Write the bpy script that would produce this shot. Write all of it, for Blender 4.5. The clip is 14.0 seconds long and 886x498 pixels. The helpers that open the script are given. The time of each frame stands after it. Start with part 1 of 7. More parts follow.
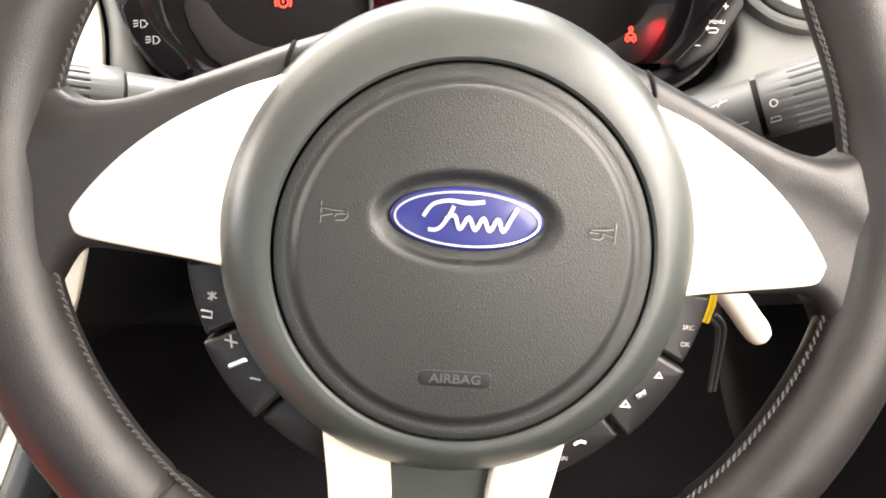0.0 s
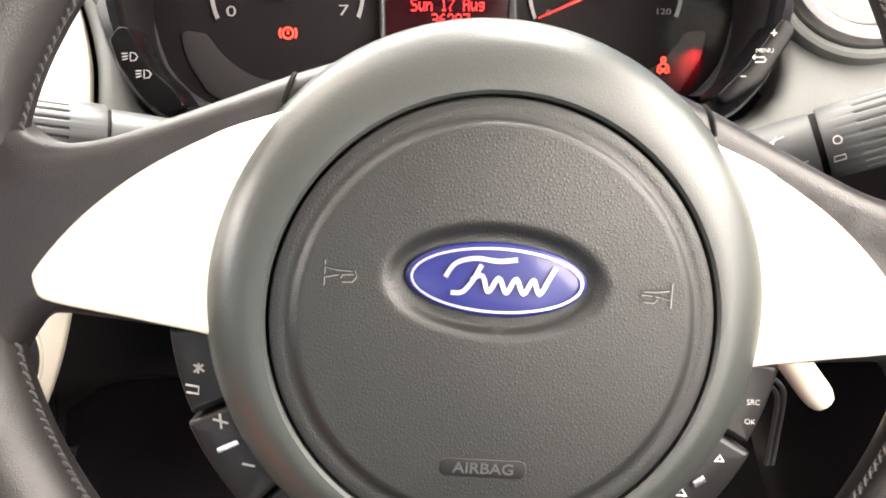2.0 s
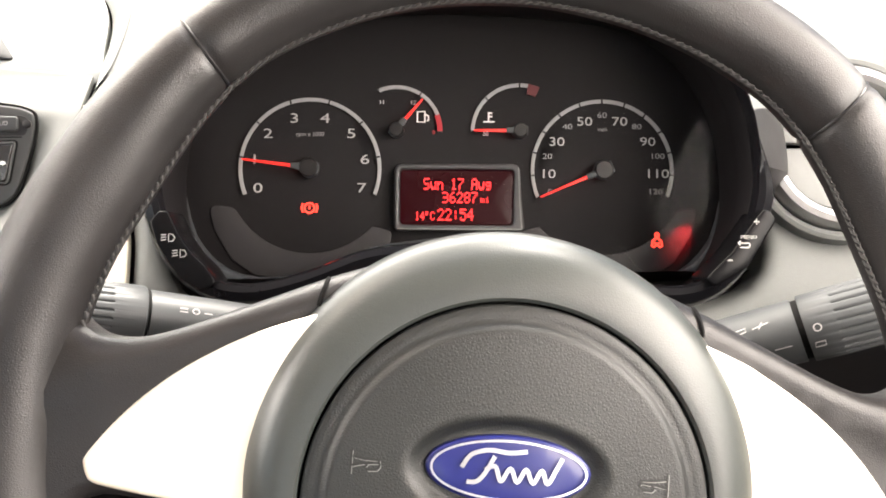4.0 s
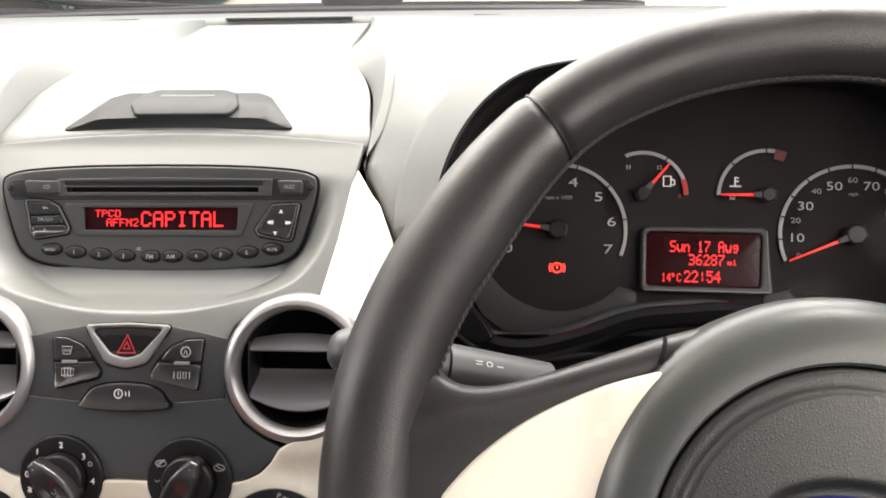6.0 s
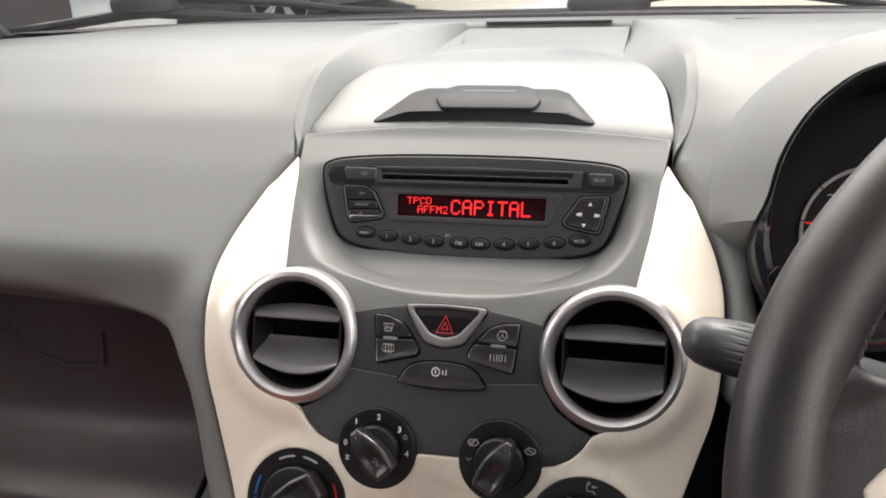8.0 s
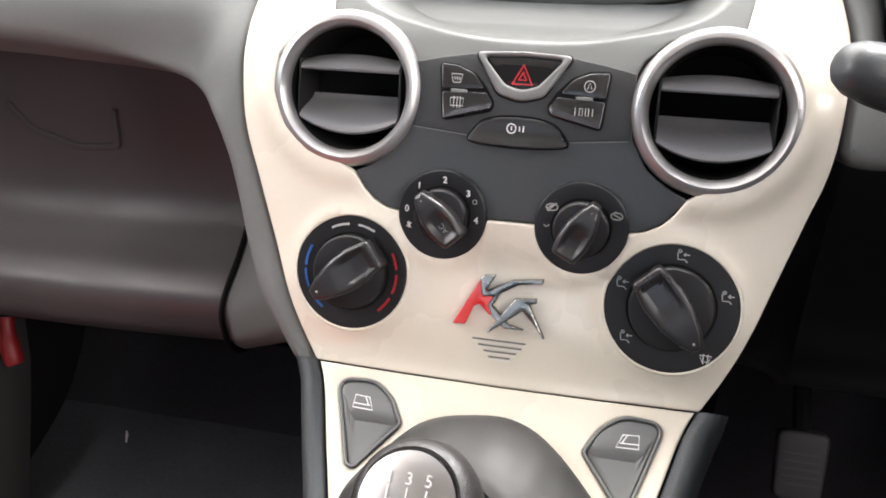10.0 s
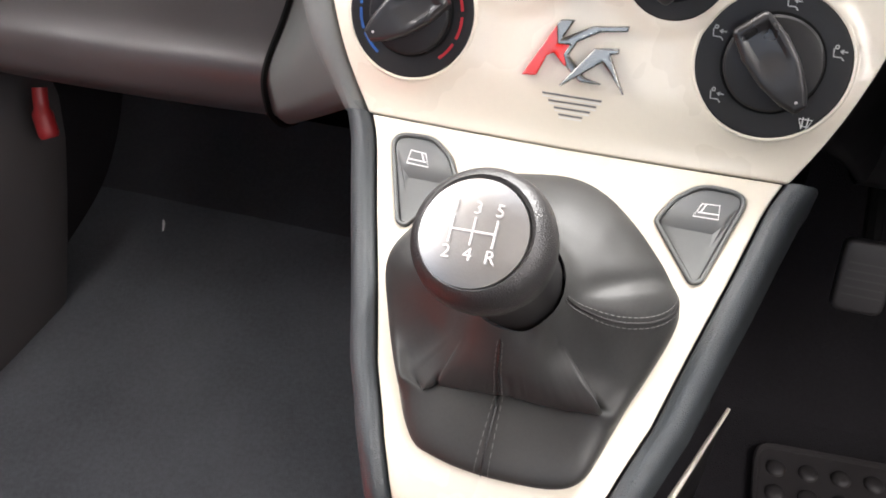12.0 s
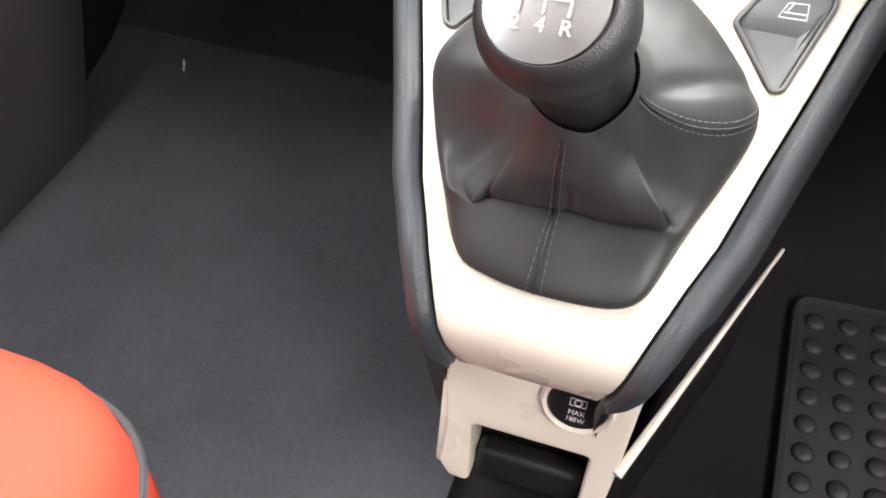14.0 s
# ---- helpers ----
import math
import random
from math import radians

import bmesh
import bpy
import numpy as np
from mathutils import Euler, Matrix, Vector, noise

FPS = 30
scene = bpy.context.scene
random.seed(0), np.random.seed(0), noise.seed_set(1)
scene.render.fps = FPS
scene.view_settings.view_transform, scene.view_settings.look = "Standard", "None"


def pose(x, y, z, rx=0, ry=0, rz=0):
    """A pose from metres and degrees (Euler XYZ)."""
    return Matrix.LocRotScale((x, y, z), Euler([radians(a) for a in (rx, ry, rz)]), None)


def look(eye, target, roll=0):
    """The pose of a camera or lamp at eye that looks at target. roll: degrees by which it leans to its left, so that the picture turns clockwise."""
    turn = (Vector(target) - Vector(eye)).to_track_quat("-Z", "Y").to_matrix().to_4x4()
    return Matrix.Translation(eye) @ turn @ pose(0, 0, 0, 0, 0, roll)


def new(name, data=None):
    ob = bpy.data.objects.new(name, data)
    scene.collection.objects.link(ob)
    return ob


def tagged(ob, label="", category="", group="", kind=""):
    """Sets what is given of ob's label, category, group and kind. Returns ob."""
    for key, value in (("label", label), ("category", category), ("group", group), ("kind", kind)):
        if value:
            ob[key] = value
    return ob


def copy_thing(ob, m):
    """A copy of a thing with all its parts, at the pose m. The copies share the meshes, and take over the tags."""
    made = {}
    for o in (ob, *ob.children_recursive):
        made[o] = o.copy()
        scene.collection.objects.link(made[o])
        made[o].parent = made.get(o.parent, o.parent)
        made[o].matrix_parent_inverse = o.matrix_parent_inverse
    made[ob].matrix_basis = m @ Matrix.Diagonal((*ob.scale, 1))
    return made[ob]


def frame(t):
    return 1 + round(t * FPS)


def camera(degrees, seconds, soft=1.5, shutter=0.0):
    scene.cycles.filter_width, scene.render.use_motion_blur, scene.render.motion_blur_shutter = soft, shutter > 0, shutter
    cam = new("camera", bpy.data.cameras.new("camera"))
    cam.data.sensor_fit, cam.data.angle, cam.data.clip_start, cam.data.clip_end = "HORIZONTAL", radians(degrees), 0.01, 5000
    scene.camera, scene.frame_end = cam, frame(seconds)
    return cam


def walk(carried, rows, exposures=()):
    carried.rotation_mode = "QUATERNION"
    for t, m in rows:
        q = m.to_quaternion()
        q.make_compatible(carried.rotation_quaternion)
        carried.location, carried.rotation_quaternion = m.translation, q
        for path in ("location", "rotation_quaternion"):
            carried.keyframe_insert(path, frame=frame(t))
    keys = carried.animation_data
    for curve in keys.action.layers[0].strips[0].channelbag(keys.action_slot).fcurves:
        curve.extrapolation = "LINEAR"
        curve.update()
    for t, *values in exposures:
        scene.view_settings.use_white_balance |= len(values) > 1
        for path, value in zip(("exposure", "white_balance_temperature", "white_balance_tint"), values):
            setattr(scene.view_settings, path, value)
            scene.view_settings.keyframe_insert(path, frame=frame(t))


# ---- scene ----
cam = camera(54.0, 14.0, soft=1.8)
PATH = [
    (0, (0.0880, 0.1174, 1.0097), (0.1740, 0.9128, 0.4096), 1.68),
    (0.5, (0.0920, 0.1414, 0.9932), (0.1610, 0.9291, 0.3810), 0.40),
    (1, (0.0930, 0.1604, 0.9774), (0.1710, 0.9403, 0.3564), 0.62),
    (1.5, (0.0930, 0.1635, 0.9780), (0.1670, 0.9522, 0.3677), 0.66),
    (2, (0.0880, 0.1620, 0.9893), (0.1630, 0.9804, 0.4195), 0.91),
    (2.5, (0.0880, 0.1578, 1.0020), (0.1730, 1.0064, 0.4798), 1.47),
    (2.7, (0.0870, 0.1563, 1.0062), (0.1765, 1.0127, 0.4977), 1.60),
    (4.8, (0.0630, 0.1368, 1.0322), (0.1160, 1.0442, 0.6153), 1.19),
    (5, (0.0560, 0.1339, 1.0336), (0.0910, 1.0439, 0.6204), 0.62),
    (5.5, (0.0360, 0.1294, 1.0373), (0.0250, 1.0461, 0.6379), -0.50),
    (6, (0.0010, 0.1254, 1.0378), (-0.0700, 1.0467, 0.6554), -1.43),
    (6.5, (-0.0270, 0.1127, 1.0406), (-0.1555, 1.0382, 0.6844), -2.33),
    (7, (-0.0550, 0.0985, 1.0477), (-0.2525, 1.0188, 0.7099), -3.11),
    (7.2, (-0.0640, 0.0973, 1.0458), (-0.2905, 1.0113, 0.7094), -3.66),
    (9.3, (-0.1470, 0.1094, 0.9886), (-0.3905, 0.9634, 0.5287), -3.12),
    (9.5, (-0.1510, 0.1124, 0.9811), (-0.3860, 0.9559, 0.4980), -2.80),
    (10, (-0.1610, 0.1226, 0.9605), (-0.3785, 0.9406, 0.4279), -1.95),
    (10.5, (-0.1680, 0.1265, 0.9448), (-0.3786, 0.9176, 0.3704), -1.41),
    (11, (-0.1690, 0.1289, 0.9263), (-0.3840, 0.8879, 0.3116), -1.22),
    (11.5, (-0.1770, 0.1276, 0.9093), (-0.3940, 0.8593, 0.2632), -0.49),
    (12, (-0.1810, 0.1232, 0.8927), (-0.4055, 0.8257, 0.2173), -0.56),
    (12.5, (-0.1860, 0.1192, 0.8782), (-0.4150, 0.7937, 0.1764), -0.71),
    (13, (-0.1890, 0.1193, 0.8650), (-0.4150, 0.7698, 0.1399), -0.86),
    (13.5, (-0.1920, 0.1175, 0.8521), (-0.4125, 0.7425, 0.1033), -0.91),
    (14, (-0.1970, 0.1194, 0.8438), (-0.4090, 0.7165, 0.0702), -0.75),
]
EXPOSURES = [(0, 1.94, 6900, 12), (2.7, 1.84, 6900, 12), (4.8, 1.4, 6850, 12), (6, 0.85, 6700, 11), (7.2, 0.05, 6700, 13), (9.3, 0.90, 6350, 12), (11, 1.29, 6350, 12), (14, 1.72, 6250, 11)]
walk(cam, [(t, look(eye, target, roll)) for t, eye, target, roll in PATH], EXPOSURES)

# ---- world, sun, lights ----
world = bpy.data.worlds.new("sky")
scene.world = world
world.use_nodes = True
wn = world.node_tree.nodes
sky = wn.new("ShaderNodeTexSky")
sky.sky_type, sky.sun_disc = "NISHITA", False
sky.sun_elevation, sky.sun_rotation = radians(48), radians(-60)
sky.dust_density = 3.0
wn["Background"].inputs["Strength"].default_value = 0.15
world.node_tree.links.new(sky.outputs["Color"], wn["Background"].inputs["Color"])


def lamp_sun(strength, angle, elevation, turn):
    d = bpy.data.lights.new("sun", "SUN")
    d.energy, d.angle, d.color = strength, radians(angle), (1, 0.96, 0.9)
    ob = new("sun", d)
    ob.rotation_euler = (radians(90 - elevation), 0, radians(turn))
    return ob


def lamp_area(name, eye, target, sx, sy, power, color=(1, 1, 1)):
    d = bpy.data.lights.new(name, "AREA")
    d.shape, d.size, d.size_y, d.energy, d.color = "RECTANGLE", sx, sy, power, color
    ob = new(name, d)
    ob.matrix_world = look(eye, target)
    return ob


lamp_sun(3.0, 14, 55, 150)
lamp_area("windscreen_daylight", (-0.15, 0.95, 1.33), (-0.15, 0.2, 0.6), 1.25, 0.55, 15, (1.0, 0.95, 0.88))
lamp_area("rear_window_daylight", (-0.23, -0.97, 1.2), (-0.1, 0.4, 0.9), 1.5, 0.36, 1.0, (1.0, 0.94, 0.88))
lamp_area("side_window_daylight", (0.555, 0.1, 1.15), (0.0, 0.22, 0.78), 1.1, 0.36, 9.4, (1.0, 0.92, 0.86))
# Unseen spot, added to throw the red glow onto the cluster's face.
spot = bpy.data.lights.new("red_glow_spot", "SPOT")
spot.energy, spot.color, spot.spot_size, spot.spot_blend, spot.shadow_soft_size = 0.14, (1.0, 0.02, 0.03), radians(40), 1.0, 0.002
glow_spot = new("red_glow_spot", spot)
lamp_area("side_window_daylight", (-1.015, 0.33, 1.17), (-0.5, -0.05, 0.6), 0.55, 0.36, 4.1, (1.0, 0.93, 0.88))


# ---- materials ----
def material(name, color, rough=0.5, metal=0.0, vary=0.12, stain=9.0, bump=0.0, cell=0.0015, fine=0.0, coat=0.0, emit=None, power=0.0, spec=0.5, wear=0.1):
    """Principled surface: colour varied at two scales, cell relief (leather or moulded grain) and fine noise relief."""
    m = bpy.data.materials.new(name)
    m.use_nodes = True
    nt = m.node_tree
    b = nt.nodes["Principled BSDF"]
    b.inputs["Metallic"].default_value = metal
    b.inputs["Specular IOR Level"].default_value = spec
    b.inputs["Coat Weight"].default_value = coat
    b.inputs["Coat Roughness"].default_value = 0.08
    tc = nt.nodes.new("ShaderNodeTexCoord")

    def tex(scale, detail):
        n = nt.nodes.new("ShaderNodeTexNoise")
        n.inputs["Scale"].default_value, n.inputs["Detail"].default_value = scale, detail
        nt.links.new(tc.outputs["Object"], n.inputs["Vector"])
        return n

    big, small = tex(stain, 4), tex(stain * 40, 3)
    mixf = nt.nodes.new("ShaderNodeMath")
    mixf.operation = "MULTIPLY_ADD"
    nt.links.new(small.outputs["Fac"], mixf.inputs[0])
    mixf.inputs[1].default_value = 0.4
    nt.links.new(big.outputs["Fac"], mixf.inputs[2])
    ramp = nt.nodes.new("ShaderNodeMapRange")
    ramp.inputs["From Min"].default_value, ramp.inputs["From Max"].default_value = 0.4, 1.0
    ramp.inputs["To Min"].default_value, ramp.inputs["To Max"].default_value = 1 - vary, 1 + vary
    nt.links.new(mixf.outputs[0], ramp.inputs["Value"])
    hsv = nt.nodes.new("ShaderNodeHueSaturation")
    hsv.inputs["Color"].default_value = (*color, 1)
    nt.links.new(ramp.outputs[0], hsv.inputs["Value"])
    nt.links.new(hsv.outputs[0], b.inputs["Base Color"])
    rr = nt.nodes.new("ShaderNodeMapRange")
    rr.inputs["From Min"].default_value, rr.inputs["From Max"].default_value = 0.35, 0.65
    rr.inputs["To Min"].default_value, rr.inputs["To Max"].default_value = max(0.02, rough - wear), min(1, rough + wear)
    nt.links.new(big.outputs["Fac"], rr.inputs["Value"])
    nt.links.new(rr.outputs[0], b.inputs["Roughness"])
    last = None
    if bump:
        v = nt.nodes.new("ShaderNodeTexVoronoi")
        v.feature = "DISTANCE_TO_EDGE"
        v.inputs["Scale"].default_value = 1 / cell
        warp = tex(0.35 / cell, 2)
        add = nt.nodes.new("ShaderNodeVectorMath")
        add.operation = "MULTIPLY_ADD"
        nt.links.new(warp.outputs["Color"], add.inputs[0])
        add.inputs[1].default_value = (cell * 0.55,) * 3
        nt.links.new(tc.outputs["Object"], add.inputs[2])
        nt.links.new(add.outputs[0], v.inputs["Vector"])
        sm = nt.nodes.new("ShaderNodeMapRange")
        sm.inputs["From Max"].default_value = 0.42
        nt.links.new(v.outputs["Distance"], sm.inputs["Value"])
        bp = nt.nodes.new("ShaderNodeBump")
        bp.inputs["Strength"].default_value, bp.inputs["Distance"].default_value = bump, cell * 0.25
        nt.links.new(sm.outputs[0], bp.inputs["Height"])
        last = bp
    if fine:
        fn = tex(900, 2)
        bp = nt.nodes.new("ShaderNodeBump")
        bp.inputs["Strength"].default_value, bp.inputs["Distance"].default_value = fine, 0.0004
        nt.links.new(fn.outputs["Fac"], bp.inputs["Height"])
        if last:
            nt.links.new(last.outputs[0], bp.inputs["Normal"])
        last = bp
    if last:
        nt.links.new(last.outputs[0], b.inputs["Normal"])
    if emit:
        b.inputs["Emission Color"].default_value = (*emit, 1)
        b.inputs["Emission Strength"].default_value = power
    return m


def clear_glass(name, tint=(1, 1, 1), gloss=1.0):
    """A thin clear pane: see-through, with a Fresnel sheen."""
    m = bpy.data.materials.new(name)
    m.use_nodes = True
    nt = m.node_tree
    nt.nodes.remove(nt.nodes["Principled BSDF"])
    t, g, mx, f, s = (nt.nodes.new(k) for k in ("ShaderNodeBsdfTransparent", "ShaderNodeBsdfGlossy", "ShaderNodeMixShader", "ShaderNodeLayerWeight", "ShaderNodeMapRange"))
    t.inputs["Color"].default_value, g.inputs["Roughness"].default_value = (*tint, 1), 0.02
    f.inputs["Blend"].default_value = 0.25
    s.inputs["To Min"].default_value, s.inputs["To Max"].default_value = 0.03 * gloss, 0.5 * gloss
    nt.links.new(f.outputs["Facing"], s.inputs["Value"])
    nt.links.new(s.outputs[0], mx.inputs[0])
    nt.links.new(t.outputs[0], mx.inputs[1])
    nt.links.new(g.outputs[0], mx.inputs[2])
    nt.links.new(mx.outputs[0], nt.nodes["Material Output"].inputs["Surface"])
    return m


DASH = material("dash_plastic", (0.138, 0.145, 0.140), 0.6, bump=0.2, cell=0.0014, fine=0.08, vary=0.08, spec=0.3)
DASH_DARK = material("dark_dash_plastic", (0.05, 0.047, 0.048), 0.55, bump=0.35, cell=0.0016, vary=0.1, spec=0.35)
SILVER = material("silver_grey_paint", (0.103, 0.108, 0.103), 0.44, fine=0.08, vary=0.05)
# Lit copy of the silver paint, lightened because the dome faces up.
LITSILVER = material("lit_silver_paint", (0.125, 0.131, 0.126), 0.42, metal=0.1, fine=0.06, vary=0.05)
CREAM = material("cream_gloss_paint", (0.73, 0.678, 0.565), 0.3, coat=0.5, vary=0.03, wear=0.06)
CHARCOAL = material("charcoal_panel", (0.054, 0.059, 0.062), 0.45, fine=0.12, vary=0.1, spec=0.4)
GREYBTN = material("grey_button_plastic", (0.036, 0.038, 0.039), 0.42, fine=0.08, vary=0.08, spec=0.35)
RADIO = material("radio_grey_plastic", (0.042, 0.0435, 0.0435), 0.42, fine=0.1, vary=0.06, spec=0.35)
STALKGREY = material("stalk_grey_plastic", (0.044, 0.048, 0.05), 0.5, fine=0.12, vary=0.1, spec=0.35)
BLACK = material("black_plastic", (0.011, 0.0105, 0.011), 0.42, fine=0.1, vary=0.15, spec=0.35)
PODBLACK = material("satin_black_plastic", (0.004, 0.004, 0.0045), 0.2, vary=0.1, wear=0.03, spec=0.1)
GLOSSBLACK = material("gloss_black_plastic", (0.005, 0.005, 0.006), 0.18, vary=0.1, wear=0.03, spec=0.18)
CAVITY = material("unlit_black_plastic", (0.006, 0.006, 0.006), 0.8, vary=0.2, spec=0.12)
LEATHER = material("black_leather", (0.0138, 0.0126, 0.0126), 0.42, bump=0.28, cell=0.0009, fine=0.1, vary=0.25, stain=22, spec=0.5, wear=0.07)
PAD = material("airbag_vinyl", (0.0145, 0.016, 0.0155), 0.44, bump=0.26, cell=0.0012, vary=0.12, wear=0.07, spec=0.45)
HUBSKIN = material("hub_soft_paint", (0.031, 0.036, 0.0335), 0.38, bump=0.12, cell=0.0009, fine=0.12, vary=0.12, wear=0.05, spec=0.6)
RAIL = material("grained_rail_plastic", (0.037, 0.043, 0.047), 0.42, bump=0.5, cell=0.0013, vary=0.1)
RING = material("brushed_silver_ring", (0.39, 0.385, 0.38), 0.38, metal=0.85, fine=0.1, vary=0.06)
WORNCHROME = material("dull_chrome", (0.21, 0.205, 0.19), 0.17, metal=1.0, fine=0.05, vary=0.1)
SATIN = material("satin_aluminium", (0.62, 0.62, 0.63), 0.3, metal=1.0, fine=0.1, vary=0.05)
WHITEMARK = material("white_print", (0.75, 0.75, 0.73), 0.6, vary=0.05)
DIALMARK = material("backlit_grey_print", (0.27, 0.27, 0.27), 0.6, vary=0.08)
DIALWHITE = material("pale_dial_print", (0.38, 0.38, 0.37), 0.6, vary=0.06)
DIMRED = material("dim_red_print", (0.10, 0.008, 0.01), 0.5, vary=0.05)
SWITCHGREY = material("mid_grey_switch_plastic", (0.15, 0.155, 0.15), 0.45, fine=0.1, vary=0.06)
GLOVE = material("brown_black_plastic", (0.064, 0.057, 0.058), 0.40, bump=0.2, cell=0.0014, vary=0.1)
DIALFACE = material("dial_face", (0.0088, 0.0078, 0.0085), 0.7, fine=0.1, vary=0.15, spec=0.2)
SLEEVE = material("cluster_sleeve_grey", (0.045, 0.044, 0.046), 0.5, fine=0.1, vary=0.1)
REDGLOW = material("red_indicator", (0.5, 0.01, 0.01), 0.5, emit=(1, 0.05, 0.03), power=1.2)
LCD = material("dark_red_display", (0.008, 0.001, 0.002), 0.3, emit=(1, 0.01, 0.05), power=0.007, spec=0.15)
LCDTEXT = material("lit_red_segments", (0.4, 0.01, 0.01), 0.5, emit=(1, 0.022, 0.025), power=1.0)
REDNEEDLE = material("red_needle", (0.75, 0.03, 0.02), 0.4, emit=(1, 0.02, 0.02), power=0.35)
BLUE = material("blue_enamel", (0.008, 0.012, 0.11), 0.3, coat=0.25, vary=0.06)
REDPAINT = material("red_enamel", (0.6, 0.02, 0.015), 0.25, coat=0.6, vary=0.05)
BLUEMARK = material("blue_print", (0.015, 0.085, 0.3), 0.5, vary=0.05)
REDMARK = material("red_print", (0.36, 0.012, 0.02), 0.5, vary=0.05)
CARPET = material("charcoal_carpet", (0.064, 0.069, 0.076), 0.95, bump=0.6, cell=0.003, fine=0.6, vary=0.35, stain=5, spec=0.1)
RUBBER = material("black_rubber", (0.022, 0.02, 0.021), 0.55, fine=0.2, vary=0.2)
# Footwell shade is put into this black base colour.
SHADEFELT = material("shade_black_felt", (0.016, 0.015, 0.017), 0.95, bump=0.5, cell=0.003, fine=0.5, vary=0.35, stain=6, spec=0.1)
SEATRED = material("red_seat_fabric", (0.40, 0.046, 0.024), 0.8, bump=0.3, cell=0.0015, fine=0.4, vary=0.1, spec=0.2)
SEATGREY = material("dark_seat_fabric", (0.04, 0.04, 0.043), 0.9, fine=0.4, vary=0.2)
THREAD = material("grey_thread", (0.04, 0.038, 0.037), 0.8, vary=0.2)
LININGS = material("light_headlining", (0.42, 0.40, 0.375), 0.9, fine=0.3, vary=0.05)
GROUND = material("pale_gravel_concrete", (0.78, 0.71, 0.56), 0.9, bump=0.5, cell=0.03, fine=0.2, vary=0.25, stain=0.6)
LINEPAINT = material("white_road_paint", (0.75, 0.74, 0.7), 0.7, vary=0.15, stain=3)
CARDARK = material("dark_car_paint", (0.03, 0.032, 0.036), 0.2, coat=0.8, vary=0.1, stain=1)
CARWHITE = material("white_car_paint", (0.7, 0.7, 0.68), 0.25, coat=0.6, vary=0.04, stain=1)
YELLOW = material("yellow_plastic", (0.7, 0.5, 0.02), 0.4, vary=0.05)
LENS = clear_glass("clear_lens", (0.97, 0.97, 0.97), 0.05)
GLASS = clear_glass("window_glass", (0.95, 0.97, 0.96), 0.7)


# ---- building helpers ----
from mathutils import geometry

LEANBACK = Matrix.Translation((0, 0.6, 0.75)) @ Matrix.Rotation(radians(-8), 4, "X") @ Matrix.Translation((0, -0.6, -0.75))


def car(x, y, z):
    """From the dashboard's own axes (metres) to the world."""
    return LEANBACK @ Vector((x, y, z))


class Plane:
    """A flat working face: (a, b, h) in millimetres to the world."""

    def __init__(self, origin, tilt, yaw=0.0, turn=0.0):
        t, y, r = radians(tilt), radians(yaw), radians(turn)
        u = Vector((math.cos(y), math.sin(y), 0))
        v = Vector((-math.sin(y) * math.sin(t), math.cos(y) * math.sin(t), math.cos(t)))
        self.o, self.n, self.flip = Vector(origin), u.cross(v), False
        self.u, self.v = math.cos(r) * u + math.sin(r) * v, -math.sin(r) * u + math.cos(r) * v

    def __call__(self, a, b, h=0.0):
        return car(*(self.o + (float(a) * self.u + float(b) * self.v + float(h) * self.n) / 1000))


class Profile:
    """A surface drawn along x from one side profile: (x, s, h) in millimetres, s running down the profile."""

    def __init__(self, knots, x0, soft=7, inner=None, mask=None):
        self.x0, self.flip, self.mask = x0, True, mask
        self.s = np.arange(knots[0][0], knots[-1][0] + 1, 2.0)
        self.outer = self.smooth(knots, soft)
        self.inner = self.smooth(inner, soft) if inner else None

    def smooth(self, knots, soft):
        k = np.array(knots)
        line = np.stack([np.interp(self.s, k[:, 0], k[:, n]) for n in (1, 2)], 1)
        w = np.hanning(2 * soft + 1)
        pad = np.concatenate([2 * line[0] - line[soft:0:-1], line, 2 * line[-1] - line[-2:-soft - 2:-1]])
        return np.stack([np.convolve(pad[:, n], w / w.sum(), "valid") for n in (0, 1)], 1)

    def at(self, x, s):
        y, z = (float(np.interp(s, self.s, self.outer[:, n])) for n in (0, 1))
        if self.inner is not None:
            m = self.mask(x, s)
            if m > 0:
                y, z = (1 - m) * y + m * float(np.interp(s, self.s, self.inner[:, 0])), (1 - m) * z + m * float(np.interp(s, self.s, self.inner[:, 1]))
        return y, z

    def __call__(self, x, s, h=0.0):
        y, z = self.at(x, s)
        if h:
            (y0, z0), (y1, z1) = self.at(x, s - 3), self.at(x, s + 3)
            d = math.hypot(y1 - y0, z1 - z0)
            y, z = y + h / 1000 * (z1 - z0) / d, z - h / 1000 * (y1 - y0) / d
        return car(self.x0 + x / 1000, y, z)


def body(x, y, z):
    """Metres in the dashboard's own axes."""
    return car(x, y, z)


body.flip = False


def ground_axes(x, y, z):
    """Metres, upright in the world."""
    return Vector((x, y, z))


ground_axes.flip = False


def thing(name, base, label, category, group="", kind=""):
    ob = new(name)
    ob.empty_display_size = 0.02
    ob.location = base
    return tagged(ob, label, category, group, kind)


def part(name, bm, mat, parent=None, label="", angle=35):
    """Links a bmesh in world coordinates as one mesh object under a thing or under a part."""
    if not isinstance(bm, bpy.types.Mesh):
        me = bpy.data.meshes.new(name)
        bm.to_mesh(me)
        bm.free()
    else:
        me = bm
    root = Vector((0, 0, 0))
    up = parent
    while up is not None:
        root, up = root + up.location, up.parent
    me.transform(Matrix.Translation(-root))
    me.materials.append(mat)
    me.polygons.foreach_set("use_smooth", [True] * len(me.polygons))
    me.set_sharp_from_angle(angle=radians(angle))
    ob = new(name, me)
    ob.parent = parent
    return tagged(ob, label)


